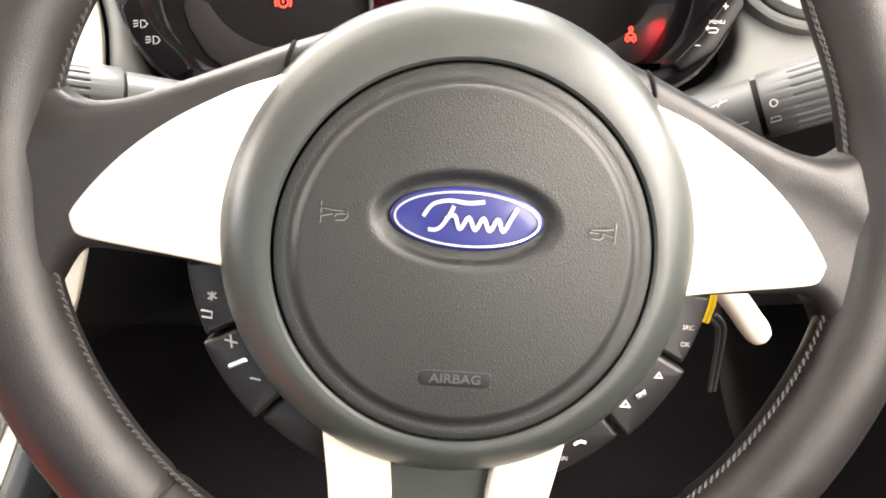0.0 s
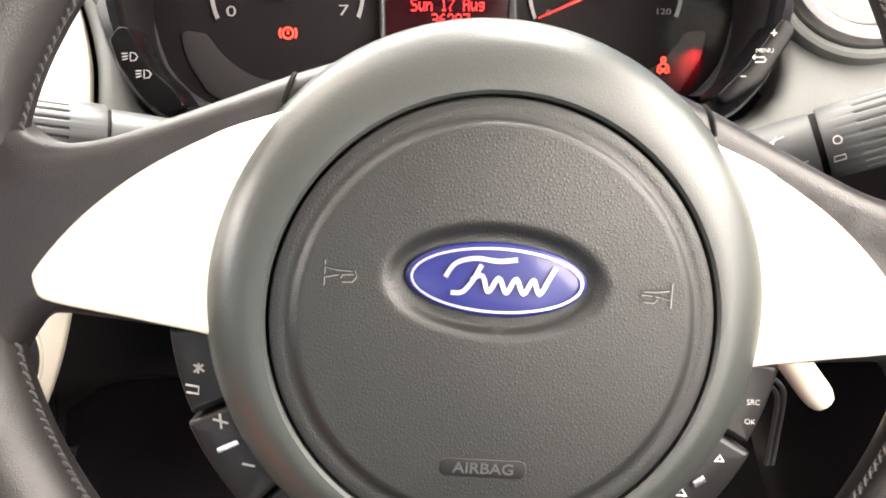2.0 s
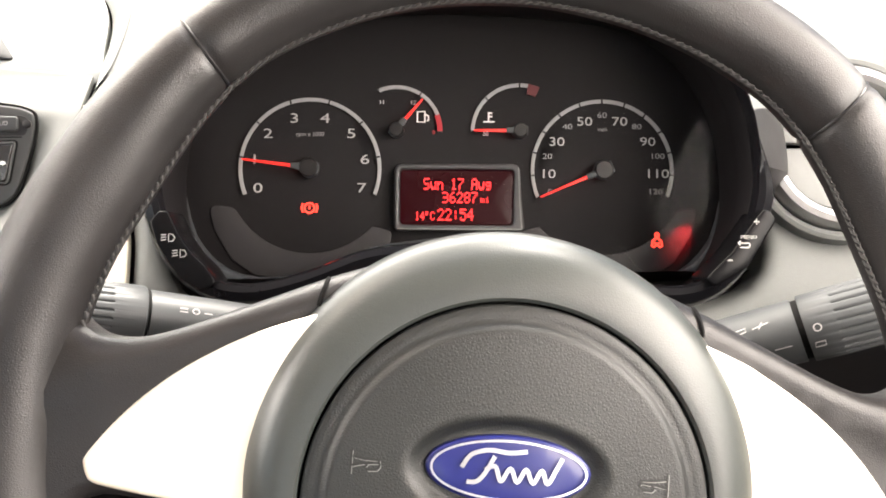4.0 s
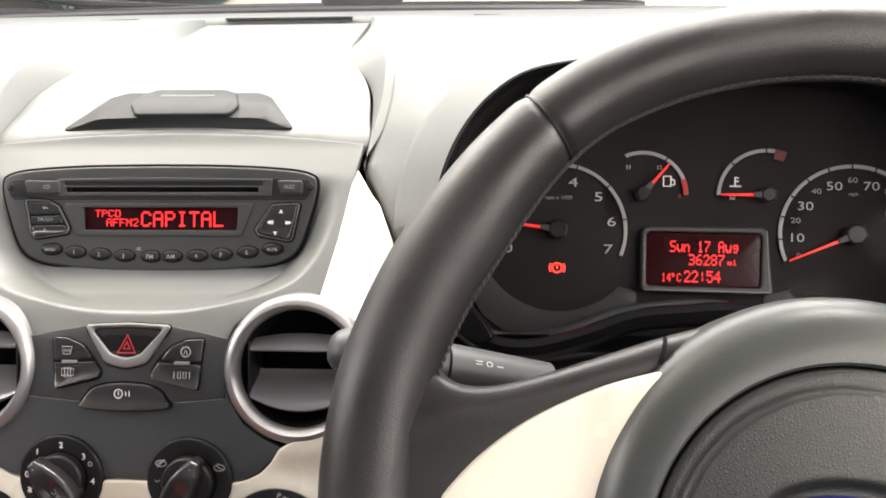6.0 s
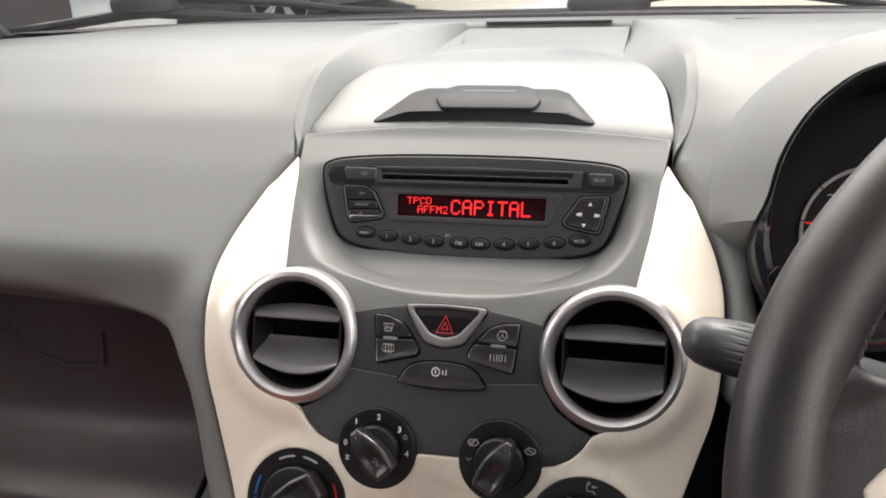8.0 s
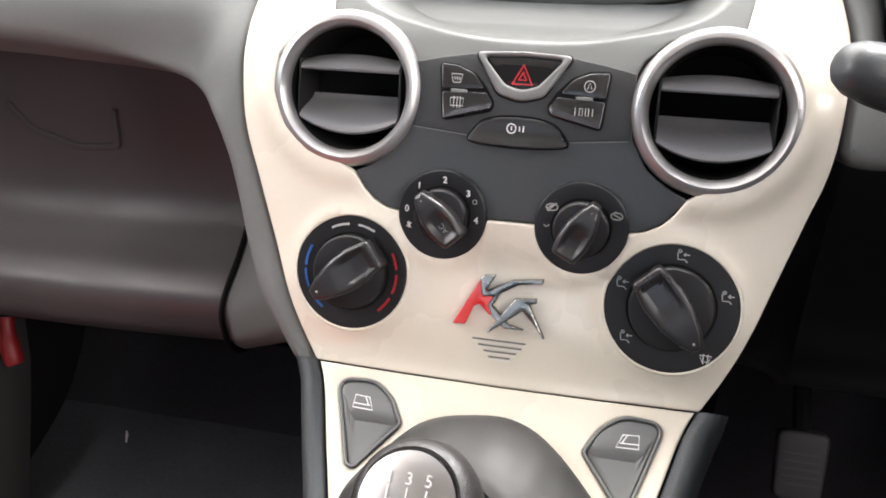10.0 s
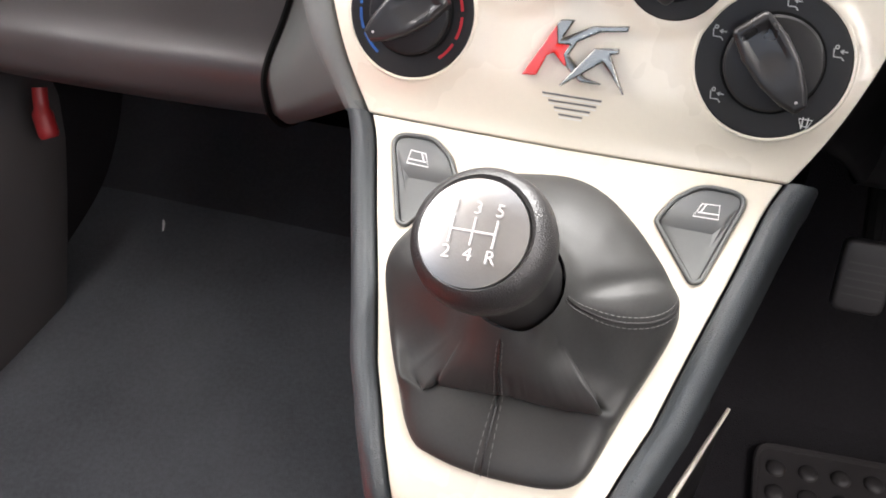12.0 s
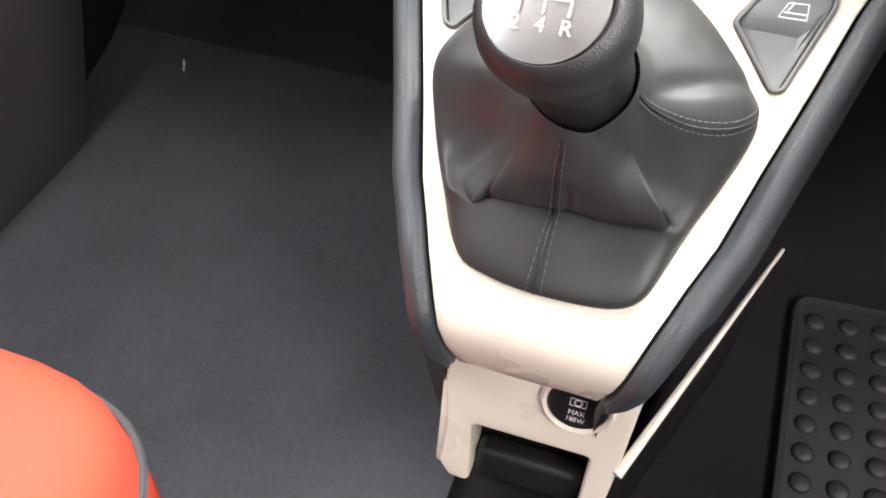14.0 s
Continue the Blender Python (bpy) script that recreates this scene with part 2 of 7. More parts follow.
def area(loop):
    return sum(p[0] * q[1] - q[0] * p[1] for p, q in zip(loop, loop[1:] + loop[:1])) / 2


def ccw(loop):
    loop = [tuple(p) for p in loop]
    return loop if area(loop) > 0 else loop[::-1]


def rounded(points, r, steps=5):
    """A closed outline with rounded corners; r: one radius, or one a corner."""
    out, n = [], len(points)
    rs = r if isinstance(r, (list, tuple)) else [r] * n
    for i in range(n):
        p, a, b = Vector(points[i]), Vector(points[i - 1]), Vector(points[(i + 1) % n])
        da, db = (a - p), (b - p)
        ang = da.angle(db)
        k = min(rs[i] / max(math.tan(ang / 2), 1e-3), 0.48 * da.length, 0.48 * db.length)
        if k < 1e-3:
            out.append(tuple(p))
            continue
        s, e = p + da.normalized() * k, p + db.normalized() * k
        for j in range(steps + 1):
            t = j / steps
            q = (1 - t) ** 2 * s + 2 * t * (1 - t) * p + t * t * e
            out.append(tuple(q))
    return out


def curve(points, steps=6, closed=True):
    """A smooth line through points (Catmull-Rom)."""
    n, out = len(points), []
    for i in range(n if closed else n - 1):
        pick = (lambda k: points[k % n]) if closed else (lambda k: points[min(max(k, 0), n - 1)])
        p0, p1, p2, p3 = (Vector(pick(i + d)) for d in (-1, 0, 1, 2))
        for j in range(steps):
            t = j / steps
            out.append(tuple(0.5 * (2 * p1 + (p2 - p0) * t + (2 * p0 - 5 * p1 + 4 * p2 - p3) * t * t + (3 * p1 - p0 - 3 * p2 + p3) * t ** 3)))
    if not closed:
        out.append(tuple(points[-1]))
    return out


def mirror(half):
    """An outline from its right half, from the axis round to the axis."""
    return [tuple(p) for p in half] + [(-p[0], p[1]) for p in reversed(half) if abs(p[0]) > 1e-6]


def ellipse(cx, cy, rx, ry=None, n=48, a0=0.0):
    ry = rx if ry is None else ry
    return [(cx + rx * math.cos(a0 + 2 * math.pi * i / n), cy + ry * math.sin(a0 + 2 * math.pi * i / n)) for i in range(n)]


def sector(cx, cy, r0, r1, a0, a1, n=12):
    a = [radians(a0 + (a1 - a0) * i / n) for i in range(n + 1)]
    return [(cx + r1 * math.cos(t), cy + r1 * math.sin(t)) for t in a] + [(cx + r0 * math.cos(t), cy + r0 * math.sin(t)) for t in reversed(a)]


def inset(loop, d):
    """Moves a counter-clockwise loop inwards by d."""
    if not d:
        return loop
    p = np.array(loop, float)
    e = np.roll(p, -1, 0) - p
    e = e / np.maximum(np.linalg.norm(e, axis=1, keepdims=True), 1e-9)
    nrm = np.stack([-e[:, 1], e[:, 0]], 1)
    m = nrm + np.roll(nrm, 1, 0)
    m = m / np.maximum((m * nrm).sum(1, keepdims=True), 0.6)
    return [tuple(q) for q in p + d * m]


def inside(pts, loop):
    x, y = pts[:, 0], pts[:, 1]
    hit = np.zeros(len(pts), bool)
    for (x0, y0), (x1, y1) in zip(loop, loop[1:] + loop[:1]):
        cross = (y0 > y) != (y1 > y)
        if y1 != y0:
            hit ^= cross & (x < (x1 - x0) * (y - y0) / (y1 - y0) + x0)
    return hit


def near(pts, loop, d):
    out = np.zeros(len(pts), bool)
    for a, b in zip(loop, loop[1:] + loop[:1]):
        a, b = np.array(a), np.array(b)
        ab = b - a
        t = np.clip(((pts - a) @ ab) / max(ab @ ab, 1e-9), 0, 1)
        out |= np.linalg.norm(pts - a - t[:, None] * ab, axis=1) < d
    return out


def sheet(m, outer, holes=(), top=0.0, thick=3.0, edge=0.8, grid=8.0, relief=None, steps=3):
    """A plate on a working face: outline and holes in (a, b), its top at height top, rounded edges and thickness."""
    outer, holes = ccw(outer), [ccw(h) for h in holes]
    loops = [(outer, 1)] + [(h, -1) for h in holes]
    tops = [inset(l, s * edge) for l, s in loops]
    pts = [p for l in tops for p in l]
    edges, k = [], 0
    for l in tops:
        edges += [(k + i, k + (i + 1) % len(l)) for i in range(len(l))]
        k += len(l)
    xs, ys = [p[0] for p in outer], [p[1] for p in outer]
    gx, gy = np.meshgrid(np.arange(min(xs), max(xs), grid), np.arange(min(ys), max(ys), grid))
    g = np.stack([gx.ravel(), gy.ravel()], 1)
    keep = inside(g, tops[0])
    for l in tops[1:]:
        keep &= ~inside(g, l)
    g = g[keep]
    for l in tops:
        if len(g):
            g = g[~near(g, l, 0.45 * grid)]
    v2, _, faces, *_ = geometry.delaunay_2d_cdt([Vector(p) for p in pts] + [Vector(p) for p in g], edges, [], 0, 1e-7)
    cen = np.array([[sum(v2[i][k] for i in f) / len(f) for k in (0, 1)] for f in faces])
    ok = inside(cen, tops[0])
    for l in tops[1:]:
        ok &= ~inside(cen, l)
    rel = relief or (lambda a, b: 0.0)
    bm = bmesh.new()
    vs = [bm.verts.new(m(p[0], p[1], top + rel(p[0], p[1]))) for p in v2]

    def face(q):
        q = q[::-1] if m.flip else q
        if len(set(q)) == len(q):
            try:
                bm.faces.new(q)
            except ValueError:
                pass

    for f, o in zip(faces, ok):
        if o:
            face([vs[i] for i in f])
    for (l, s) in loops:
        prev = None
        for j in range(steps + 2):
            if j <= steps:
                t = math.pi / 2 * j / steps
                off, h = edge * (1 - math.sin(t)), top - edge * (1 - math.cos(t))
            else:
                off, h = 0.0, top - thick
            ring = [bm.verts.new(m(p[0], p[1], h + rel(p[0], p[1]))) for p in inset(l, s * off)]
            if prev:
                for i in range(len(l)):
                    i2 = (i + 1) % len(l)
                    q = [prev[i], ring[i], ring[i2], prev[i2]]
                    face(q if s > 0 else q[::-1])
            prev = ring
    bmesh.ops.remove_doubles(bm, verts=bm.verts, dist=2e-6)
    return bm


def lathe(m, cx, cy, prof, seg=48, sx=1.0, sy=1.0, bm=None, relief=None):
    """A turned form: rings of (radius, height) about (cx, cy); a radius of 0 closes it."""
    bm = bm or bmesh.new()
    prev = None
    for r, h in prof:
        if r <= 1e-6:
            ring = [bm.verts.new(m(cx, cy, h))]
        else:
            ring = []
            for i in range(seg):
                t = 2 * math.pi * i / seg
                a, b = cx + sx * r * math.cos(t), cy + sy * r * math.sin(t)
                ring.append(bm.verts.new(m(a, b, h + (relief(a, b) if relief else 0))))
        if prev:
            for i in range(seg):
                a, b = prev[i % len(prev)], prev[(i + 1) % len(prev)]
                c, d = ring[(i + 1) % len(ring)], ring[i % len(ring)]
                q = []
                for v in (a, b, c, d):
                    if v not in q:
                        q.append(v)
                if len(q) > 2:
                    bm.faces.new(q)
        prev = ring
    bmesh.ops.recalc_face_normals(bm, faces=bm.faces)
    return bm


def loft(rings, closed=True, cap=True, bm=None):
    """Joins rings of world points into one skin."""
    bm = bm or bmesh.new()
    vr = [[bm.verts.new(p) for p in r] for r in rings]
    n = len(vr[0])
    for a, b in zip(vr, vr[1:]):
        for i in range(n if closed else n - 1):
            bm.faces.new((a[i], a[(i + 1) % n], b[(i + 1) % n], b[i]))
    if cap and closed:
        bm.faces.new(vr[0][::-1])
        bm.faces.new(vr[-1])
    bmesh.ops.recalc_face_normals(bm, faces=bm.faces)
    return bm


def tube(points, radius, seg=10, bm=None, cap=True):
    """A round bar through world points; radius: a number or one a point."""
    pts = [Vector(p) for p in points]
    rs = radius if isinstance(radius, (list, tuple)) else [radius] * len(pts)
    rings, up = [], None
    for i, p in enumerate(pts):
        d = (pts[min(i + 1, len(pts) - 1)] - pts[max(i - 1, 0)]).normalized()
        if up is None:
            up = d.orthogonal().normalized()
        up = (up - d * up.dot(d)).normalized()
        w = d.cross(up)
        rings.append([p + rs[i] * (math.cos(2 * math.pi * k / seg) * up + math.sin(2 * math.pi * k / seg) * w) for k in range(seg)])
    return loft(rings, cap=cap, bm=bm)


def ribbons(m, lines, width, h=0.4, bm=None):
    """Flat printed strokes along polylines on a working face."""
    bm = bm or bmesh.new()
    for line in lines:
        pts = [Vector(p) for p in line]
        shut = len(pts) > 2 and (pts[0] - pts[-1]).length < 1e-6
        if shut:
            pts = pts[:-1]
        n = len(pts)
        rows = []
        for i, p in enumerate(pts):
            a = pts[i - 1] if (i or shut) else p
            b = pts[(i + 1) % n] if (i < n - 1 or shut) else p
            d = (b - a)
            d = d.normalized() if d.length > 1e-9 else Vector((1, 0))
            q = Vector((-d.y, d.x)) * width / 2
            rows.append((bm.verts.new(m(*(p + q), h)), bm.verts.new(m(*(p - q), h))))
        for i in range(n if shut else n - 1):
            (a, b), (c, d) = rows[i], rows[(i + 1) % n]
            bm.faces.new((c, d, b, a) if m.flip else (a, b, d, c))
    return bm


def words(m, text, a, b, size, h=0.4, turn=0.0, wide=1.0, align="CENTER", bold=0.0):
    """Lettering in the built-in font on a working face, its middle at (a, b)."""
    cu = bpy.data.curves.new("lettering", "FONT")
    cu.body, cu.size, cu.align_x, cu.align_y = text, size, align, "CENTER"
    cu.offset, cu.resolution_u = bold, 3
    ob = bpy.data.objects.new("lettering", cu)
    scene.collection.objects.link(ob)
    dg = bpy.context.evaluated_depsgraph_get()
    me = bpy.data.meshes.new_from_object(ob.evaluated_get(dg))
    bpy.data.objects.remove(ob)
    c, s = math.cos(radians(turn)), math.sin(radians(turn))
    down = -1 if m.flip else 1
    for v in me.vertices:
        x, y = v.co.x * wide, v.co.y
        v.co = m(a + c * x - s * y, b + down * (s * x + c * y), h)
    me.materials.clear()
    return me


# Five by seven dot characters, a hexadecimal pair for each row.
DOTS = {"A": "0E11111F111111", "C": "0E11101010110E", "D": "1E11111111111E", "F": "1F10101E101010", "I": "0E04040404040E", "L": "1010101010101F", "M": "111B1515111111",
        "P": "1E11111E101010", "S": "0F10100E01011E", "T": "1F040404040404", "u": "00001111111B0D", "n": "00001619111111", "g": "00000F110F010E", "m": "00001A15151515", "i": "04000C0404040E",
        "1": "040C040404040E", "2": "0E11010204081F", "3": "1E01010E01011E", "4": "02060A121F0202", "5": "1F101E0101110E", "6": "0608101E11110E", "7": "1F010204080808",
        "8": "0E11110E11110E", ":": "00040400040400", "o": "1C141C00000000", " ": "00000000000000"}


def dot_words(m, text, a0, a1, b0, b1, h=0.4):
    """Dot-matrix lettering that fills a box from a0 to a1 and from b0 (foot) to b1 (head)."""
    bm = bmesh.new()
    px, py = (a1 - a0) / (6 * len(text) - 1), (b1 - b0) / 7
    for k, ch in enumerate(text):
        for r in range(7):
            bits = int(DOTS[ch][2 * r:2 * r + 2], 16)
            for c in range(5):
                if bits >> (4 - c) & 1:
                    x, y = a0 + (6 * k + c) * px, b1 - (r + 1) * py
                    q = [(x, y), (x + 1.02 * px, y), (x + 1.02 * px, y + 0.93 * py), (x, y + 0.93 * py)]
                    bm.faces.new([bm.verts.new(m(*p, h)) for p in q])
    return bm


def joined(*meshes):
    bm = bmesh.new()
    for me in meshes:
        bm.from_mesh(me)
    return bm


def box(m, x0, x1, y0, y1, z0, z1, edge=0.002, steps=2):
    """A block with rounded edges between limits given in the map's own axes."""
    bm = bmesh.new()
    bmesh.ops.create_cube(bm, size=1)
    for v in bm.verts:
        v.co = Vector((x0 + (x1 - x0) * (v.co.x + 0.5), y0 + (y1 - y0) * (v.co.y + 0.5), z0 + (z1 - z0) * (v.co.z + 0.5)))
    if edge:
        bmesh.ops.bevel(bm, geom=list(bm.edges), offset=edge, segments=steps, affect="EDGES", profile=0.5)
    for v in bm.verts:
        v.co = m(*v.co)
    bmesh.ops.recalc_face_normals(bm, faces=bm.faces)
    return bm


def smoothstep(x):
    x = min(max(x, 0.0), 1.0)
    return x * x * (3 - 2 * x)


# Working faces of the car.
MID = -0.235
UPPER = [(-560, 1.30, 1.0), (-430, 1.17, 0.985), (-260, 1.0, 0.968), (-61, 0.86, 0.955), (0, 0.80, 0.945), (48.1, 0.755, 0.928), (106.7, 0.703, 0.901), (123.7, 0.692, 0.888), (154.2, 0.669, 0.868)]
LOWER = [(284.3, 0.590, 0.780), (315.9, 0.580, 0.750), (352.8, 0.572, 0.714), (405.9, 0.561, 0.662), (439.8, 0.550, 0.630), (472.2, 0.545, 0.598), (504.8, 0.520, 0.577),
         (536.0, 0.497, 0.556), (655.3, 0.405, 0.480), (687.3, 0.388, 0.452), (712.8, 0.398, 0.418), (752, 0.425, 0.392), (800, 0.46, 0.38)]
OUT = UPPER + [(175.2, 0.653, 0.8505), (204.7, 0.630, 0.8265), (225.2, 0.617, 0.8126), (265.7, 0.601, 0.795)] + LOWER
IN = UPPER + [(175.2, 0.660, 0.849), (204.7, 0.655, 0.820), (225.2, 0.641, 0.805), (246, 0.630, 0.7975), (258, 0.617, 0.794), (265.7, 0.601, 0.795)] + LOWER


def recess(x, s):
    """How far the radio's recess reaches at a place of the fascia: 1 inside, 0 outside."""
    q, p = max((s - 120) / 147, 0.0), abs(x) / 118
    f = 1 - q ** 3 - p ** 1.82
    slope = math.hypot(3 * q * q / 147, 1.82 * max(p, 0.02) ** 0.82 / 118)
    return smoothstep(f / max(slope, 0.004) / (11 + 11 * smoothstep((abs(x) - 55) / 45)) + 0.5)


STACK = Profile(OUT, MID)
FASCIA = Profile(OUT, MID, 4, IN, recess)
PADFACE = Profile(OUT, MID, 12)
RADIOFACE = Plane((MID, 0.6555, 0.8445), 15)
CLUSTER = Plane((0.135, 0.684, 0.825), 20, -4)
WHEEL = Plane((0.1242, 0.3683, 0.7935), 21.3, -1.4, -5.3)
VENT = [Plane((MID + x, 0.5835, 0.7635), 14) for x in (-0.1055, 0.1085)]


# ---- structure: floor, shell, windows ----
# Floor and toe board take the black that paints footwell shade.
floor = part("floor", box(ground_axes, -1.02, 0.56, -1.0, 0.92, 0.06, 0.115, 0), SHADEFELT, None)
tagged(floor, "car floor lining, blackened for footwell shade", "floor", kind="structure")
toe = loft([[ground_axes(x, y, z) for y, z in curve([(0.78, 0.116), (0.9, 0.15), (1.0, 0.25), (1.1, 0.5), (1.14, 0.9)], 5, False)] for x in (-1.02, -0.6, -0.2, 0.2, 0.56)], closed=False)
tagged(part("wall_front", toe, SHADEFELT), "toe board under the dashboard, blackened for its shade", "wall", kind="structure")
for n, (x, side) in enumerate(((-1.04, -1), (0.58, 1))):
    prof = [(x, 0.06), (x + 0.02 * -side, 0.3), (x, 0.6), (x, 0.95), (x + 0.05 * side, 0.95), (x + 0.05 * side, 0.06)]
    w = loft([[ground_axes(a, y, z) for a, z in prof] for y in (-1.0, -0.4, 0.2, 0.7, 1.35)])
    # The right lining is blackened to paint the shade beside the driver's feet.
    tagged(part("wall_left" if side < 0 else "wall_right", w, DASH_DARK if side < 0 else SHADEFELT), "dark moulded car door lining", "wall", kind="structure")
    top = loft([[ground_axes(a, y, z) for a, z in ((x, 1.36), (x - side * 0.1, 1.44), (x + side * 0.03, 1.46), (x + side * 0.05, 1.36))] for y in (-1.0, 1.0)])
    tagged(part("trim", top, LININGS), "pale grey roof rail trim", "trim", kind="structure")
    pane = box(ground_axes, x - 0.003, x + 0.003, -0.55, 0.75, 0.95, 1.37, 0)
    win = part("window_%d" % (n + 2), pane, GLASS)
    win.visible_shadow = False
    tagged(win, "clear side door window", "window", kind="structure")
    post = loft([[ground_axes(a, y + k, z) for a, y in ((x - 0.03, -0.62), (x + 0.03, -0.62), (x + 0.03, -0.54), (x - 0.03, -0.54))] for z, k in ((0.94, 0.0), (1.38, -0.05))])
    tagged(part("trim", post, DASH_DARK), "dark door pillar trim", "trim", kind="structure")
ceil = loft([[ground_axes(-0.23 + 0.86 * math.sin(t), y, 1.44 + 0.06 * math.cos(t)) for t in np.linspace(-1.3, 1.3, 11)] for y in (-1.0, -0.5, 0.0, 0.42)], closed=False)
tagged(part("ceiling", ceil, LININGS), "pale grey fabric headlining", "ceiling", kind="structure")
tagged(part("wall_back", box(ground_axes, -1.09, 0.63, -1.05, -1.0, 0.06, 0.96, 0), SEATGREY), "dark rear of the cabin", "wall", kind="structure")
rear_glass = part("window_4", box(ground_axes, -1.05, 0.59, -1.03, -1.024, 0.962, 1.42, 0), GLASS)
rear_glass.visible_shadow = False
tagged(rear_glass, "clear rear window of the car", "window", kind="structure")


def windscreen_point(u, t):
    """u from -1 to 1 across, t from 0 at the scuttle to 1 at the roof."""
    bow = 0.07 * u * u
    return Vector((-0.23 + u * (0.80 - 0.10 * t), 1.20 - bow - 0.70 * t, 0.905 + 0.60 * t - 0.01 * u * u))


screen = part("window_1", loft([[windscreen_point(u, t) for u in np.linspace(-1, 1, 13)] for t in np.linspace(0, 1, 7)], closed=False), GLASS)
screen.visible_shadow = False
tagged(screen, "clear raked windscreen above the dashboard", "window", kind="structure")
for s in (-1, 1):
    pil = tube([windscreen_point(s * 1.0, t) for t in np.linspace(-0.1, 1.02, 8)], 0.035, 10)
    tagged(part("trim", pil, DASH_DARK), "dark windscreen pillar trim", "trim", kind="structure")
seal = tube([windscreen_point(u, -0.008) for u in np.linspace(-1, 1, 25)], 0.009, 8)
tagged(part("trim", seal, RUBBER), "black rubber seal along the windscreen's foot", "trim", kind="structure")

# ---- dashboard pad ----
ARCH = [(139, 143), (141, 122), (146, 80), (145, 35), (140, -10), (135, -60), (127, -130), (116, -200), (104, -265), (92, -312), (0, -316)]
ARCH_IN = [(138.6, 143), (138.4, 121), (137.6, 80), (132, 38), (117, -2), (99, -38), (91, -110), (89.5, -190), (89.5, -260), (89, -310)]
TRIM_EDGE = [(139, 143), (150, 164), (158, 182), (168, 207), (173, 232), (175, 262), (174.5, 300), (171, 330), (163, 357), (152, 394), (143, 423), (131, 452), (121, 472)]
LEFT_LOW = [(-121, 476), (-136, 474), (-157, 442), (-171, 405), (-179, 371), (-188, 342), (-202, 320), (-220, 305), (-244, 294), (-284, 284), (-340, 278), (-420, 276), (-600, 276), (-790, 272)]
RIGHT_LOW = [(174, 318), (182, 326), (205, 326), (240, 318), (330, 330), (470, 330), (560, 320), (660, 310), (792, 300)]
left_side = curve(LEFT_LOW, 4, False)
right_side = curve(RIGHT_LOW, 4, False)
edge_r = curve(TRIM_EDGE, 4, False)
arch_r = curve(ARCH, 5, False)
pad_outline = (left_side[::-1] + [(-x, s) for x, s in reversed(edge_r)] + [(-x, s) for x, s in arch_r[1:-1]] + arch_r[::-1] + [p for p in edge_r[1:] if p[1] < 312] + right_side
               + [(792, -425), (500, -440), (0, -445), (-400, -440), (-790, -425)])
pad_outline = [p for i, p in enumerate(pad_outline) if math.dist(p, pad_outline[i - 1]) > 0.5]
binnacle = curve([(192, 200), (196, 120), (220, 45), (290, -2), (370, -12), (450, -2), (530, 45), (556, 120), (560, 210), (545, 290), (450, 312), (370, 308), (290, 312), (205, 290)], 5)


def pad_relief(x, s):
    """The pad swells on the passenger's side and falls a little towards the windscreen's corners."""
    swell = 10 * smoothstep((-x - 190) / 220) * smoothstep((s - 20) / 180)
    ridge = 9 * smoothstep((s + 390) / 150) * smoothstep((196 - abs(x)) / 50) * smoothstep((110 - s) / 70)
    roll = -24 * max(0.0, 1 - max(0.0, 279 - s) / 48) ** 2 * smoothstep((-x - 186) / 40)
    return swell + ridge + roll - 14 * smoothstep((abs(x + 5) - 450) / 380)


dashboard = thing("dashboard", car(MID, 0.75, 0.60), "grained grey plastic car dashboard with dark lower half", "dashboard")
part("upper_pad", sheet(PADFACE, pad_outline, [binnacle], top=0, thick=34, edge=9, grid=13, relief=pad_relief, steps=4), DASH, dashboard, "light-catching grained grey upper pad")
for x0, x1, s in ((-640, -190, -372), (-70, 70, -322), (200, 720, -372)):
    part("demister_slot", sheet(PADFACE, rounded([(x0, s), (x1, s), (x1, s + 9), (x0, s + 9)], 3), top=0.6, thick=2, edge=0.4, grid=40, relief=pad_relief), DASH_DARK, dashboard, "narrow dark demister slot")


def arc_pts(*p):
    return curve(list(p), 6, False)


# Glove box and knee panel on the passenger's side.
GB = arc_pts((0.66, 0.80), (0.73, 0.785), (0.765, 0.74), (0.768, 0.68), (0.766, 0.62), (0.757, 0.591), (0.735, 0.569), (0.708, 0.550), (0.694, 0.535), (0.694, 0.515), (0.704, 0.493), (0.74, 0.472), (0.83, 0.462))
door = loft([[car(x, y + 0.012 * ((x + 0.75) / 0.25) ** 2, z) for y, z in GB] for x in np.linspace(-1.03, -0.503, 22)], closed=False)
glove = part("glovebox_door", door, GLOVE, dashboard, "dark brown-grey glovebox lid with a rolled lower edge")
GBF = Plane((-0.672, 0.766, 0.668), -2)
part("latch", sheet(GBF, rounded([(-74, 14), (-66, 14), (-47, -8), (0, -22), (37, -18), (39, 14), (43, 14), (42, -24), (0, -28.5), (-52, -13)], [2, 2, 14, 12, 6, 1, 1, 8, 14, 16]), top=0.5, thick=8, edge=1.2, grid=12), GLOVE, glove, "curved lower edge of the latch scoop")
part("gap", tube([car(-0.502, y - 0.003, z) for y, z in GB], 0.0028, 6), CAVITY, dashboard, "dark joint beside the glovebox")
cheek = []
for x, k in ((-0.499, 0.0), (-0.470, 0.25), (-0.435, 0.6), (-0.405, 1.0)):
    row = []
    for i, (y, z) in enumerate(GB):
        f = i / (len(GB) - 1)
        s = 300 + 185 * f
        yy, zz = PADFACE.at(0, s)
        row.append(car(x + 0.055 * k * smoothstep((f - 0.3) / 0.7), (1 - k) * y + k * (yy + 0.03), (1 - k) * z + k * zz))
    cheek.append(row)
part("knee_panel", loft(cheek, closed=False), DASH, dashboard, "grained grey side panel between glovebox and console")
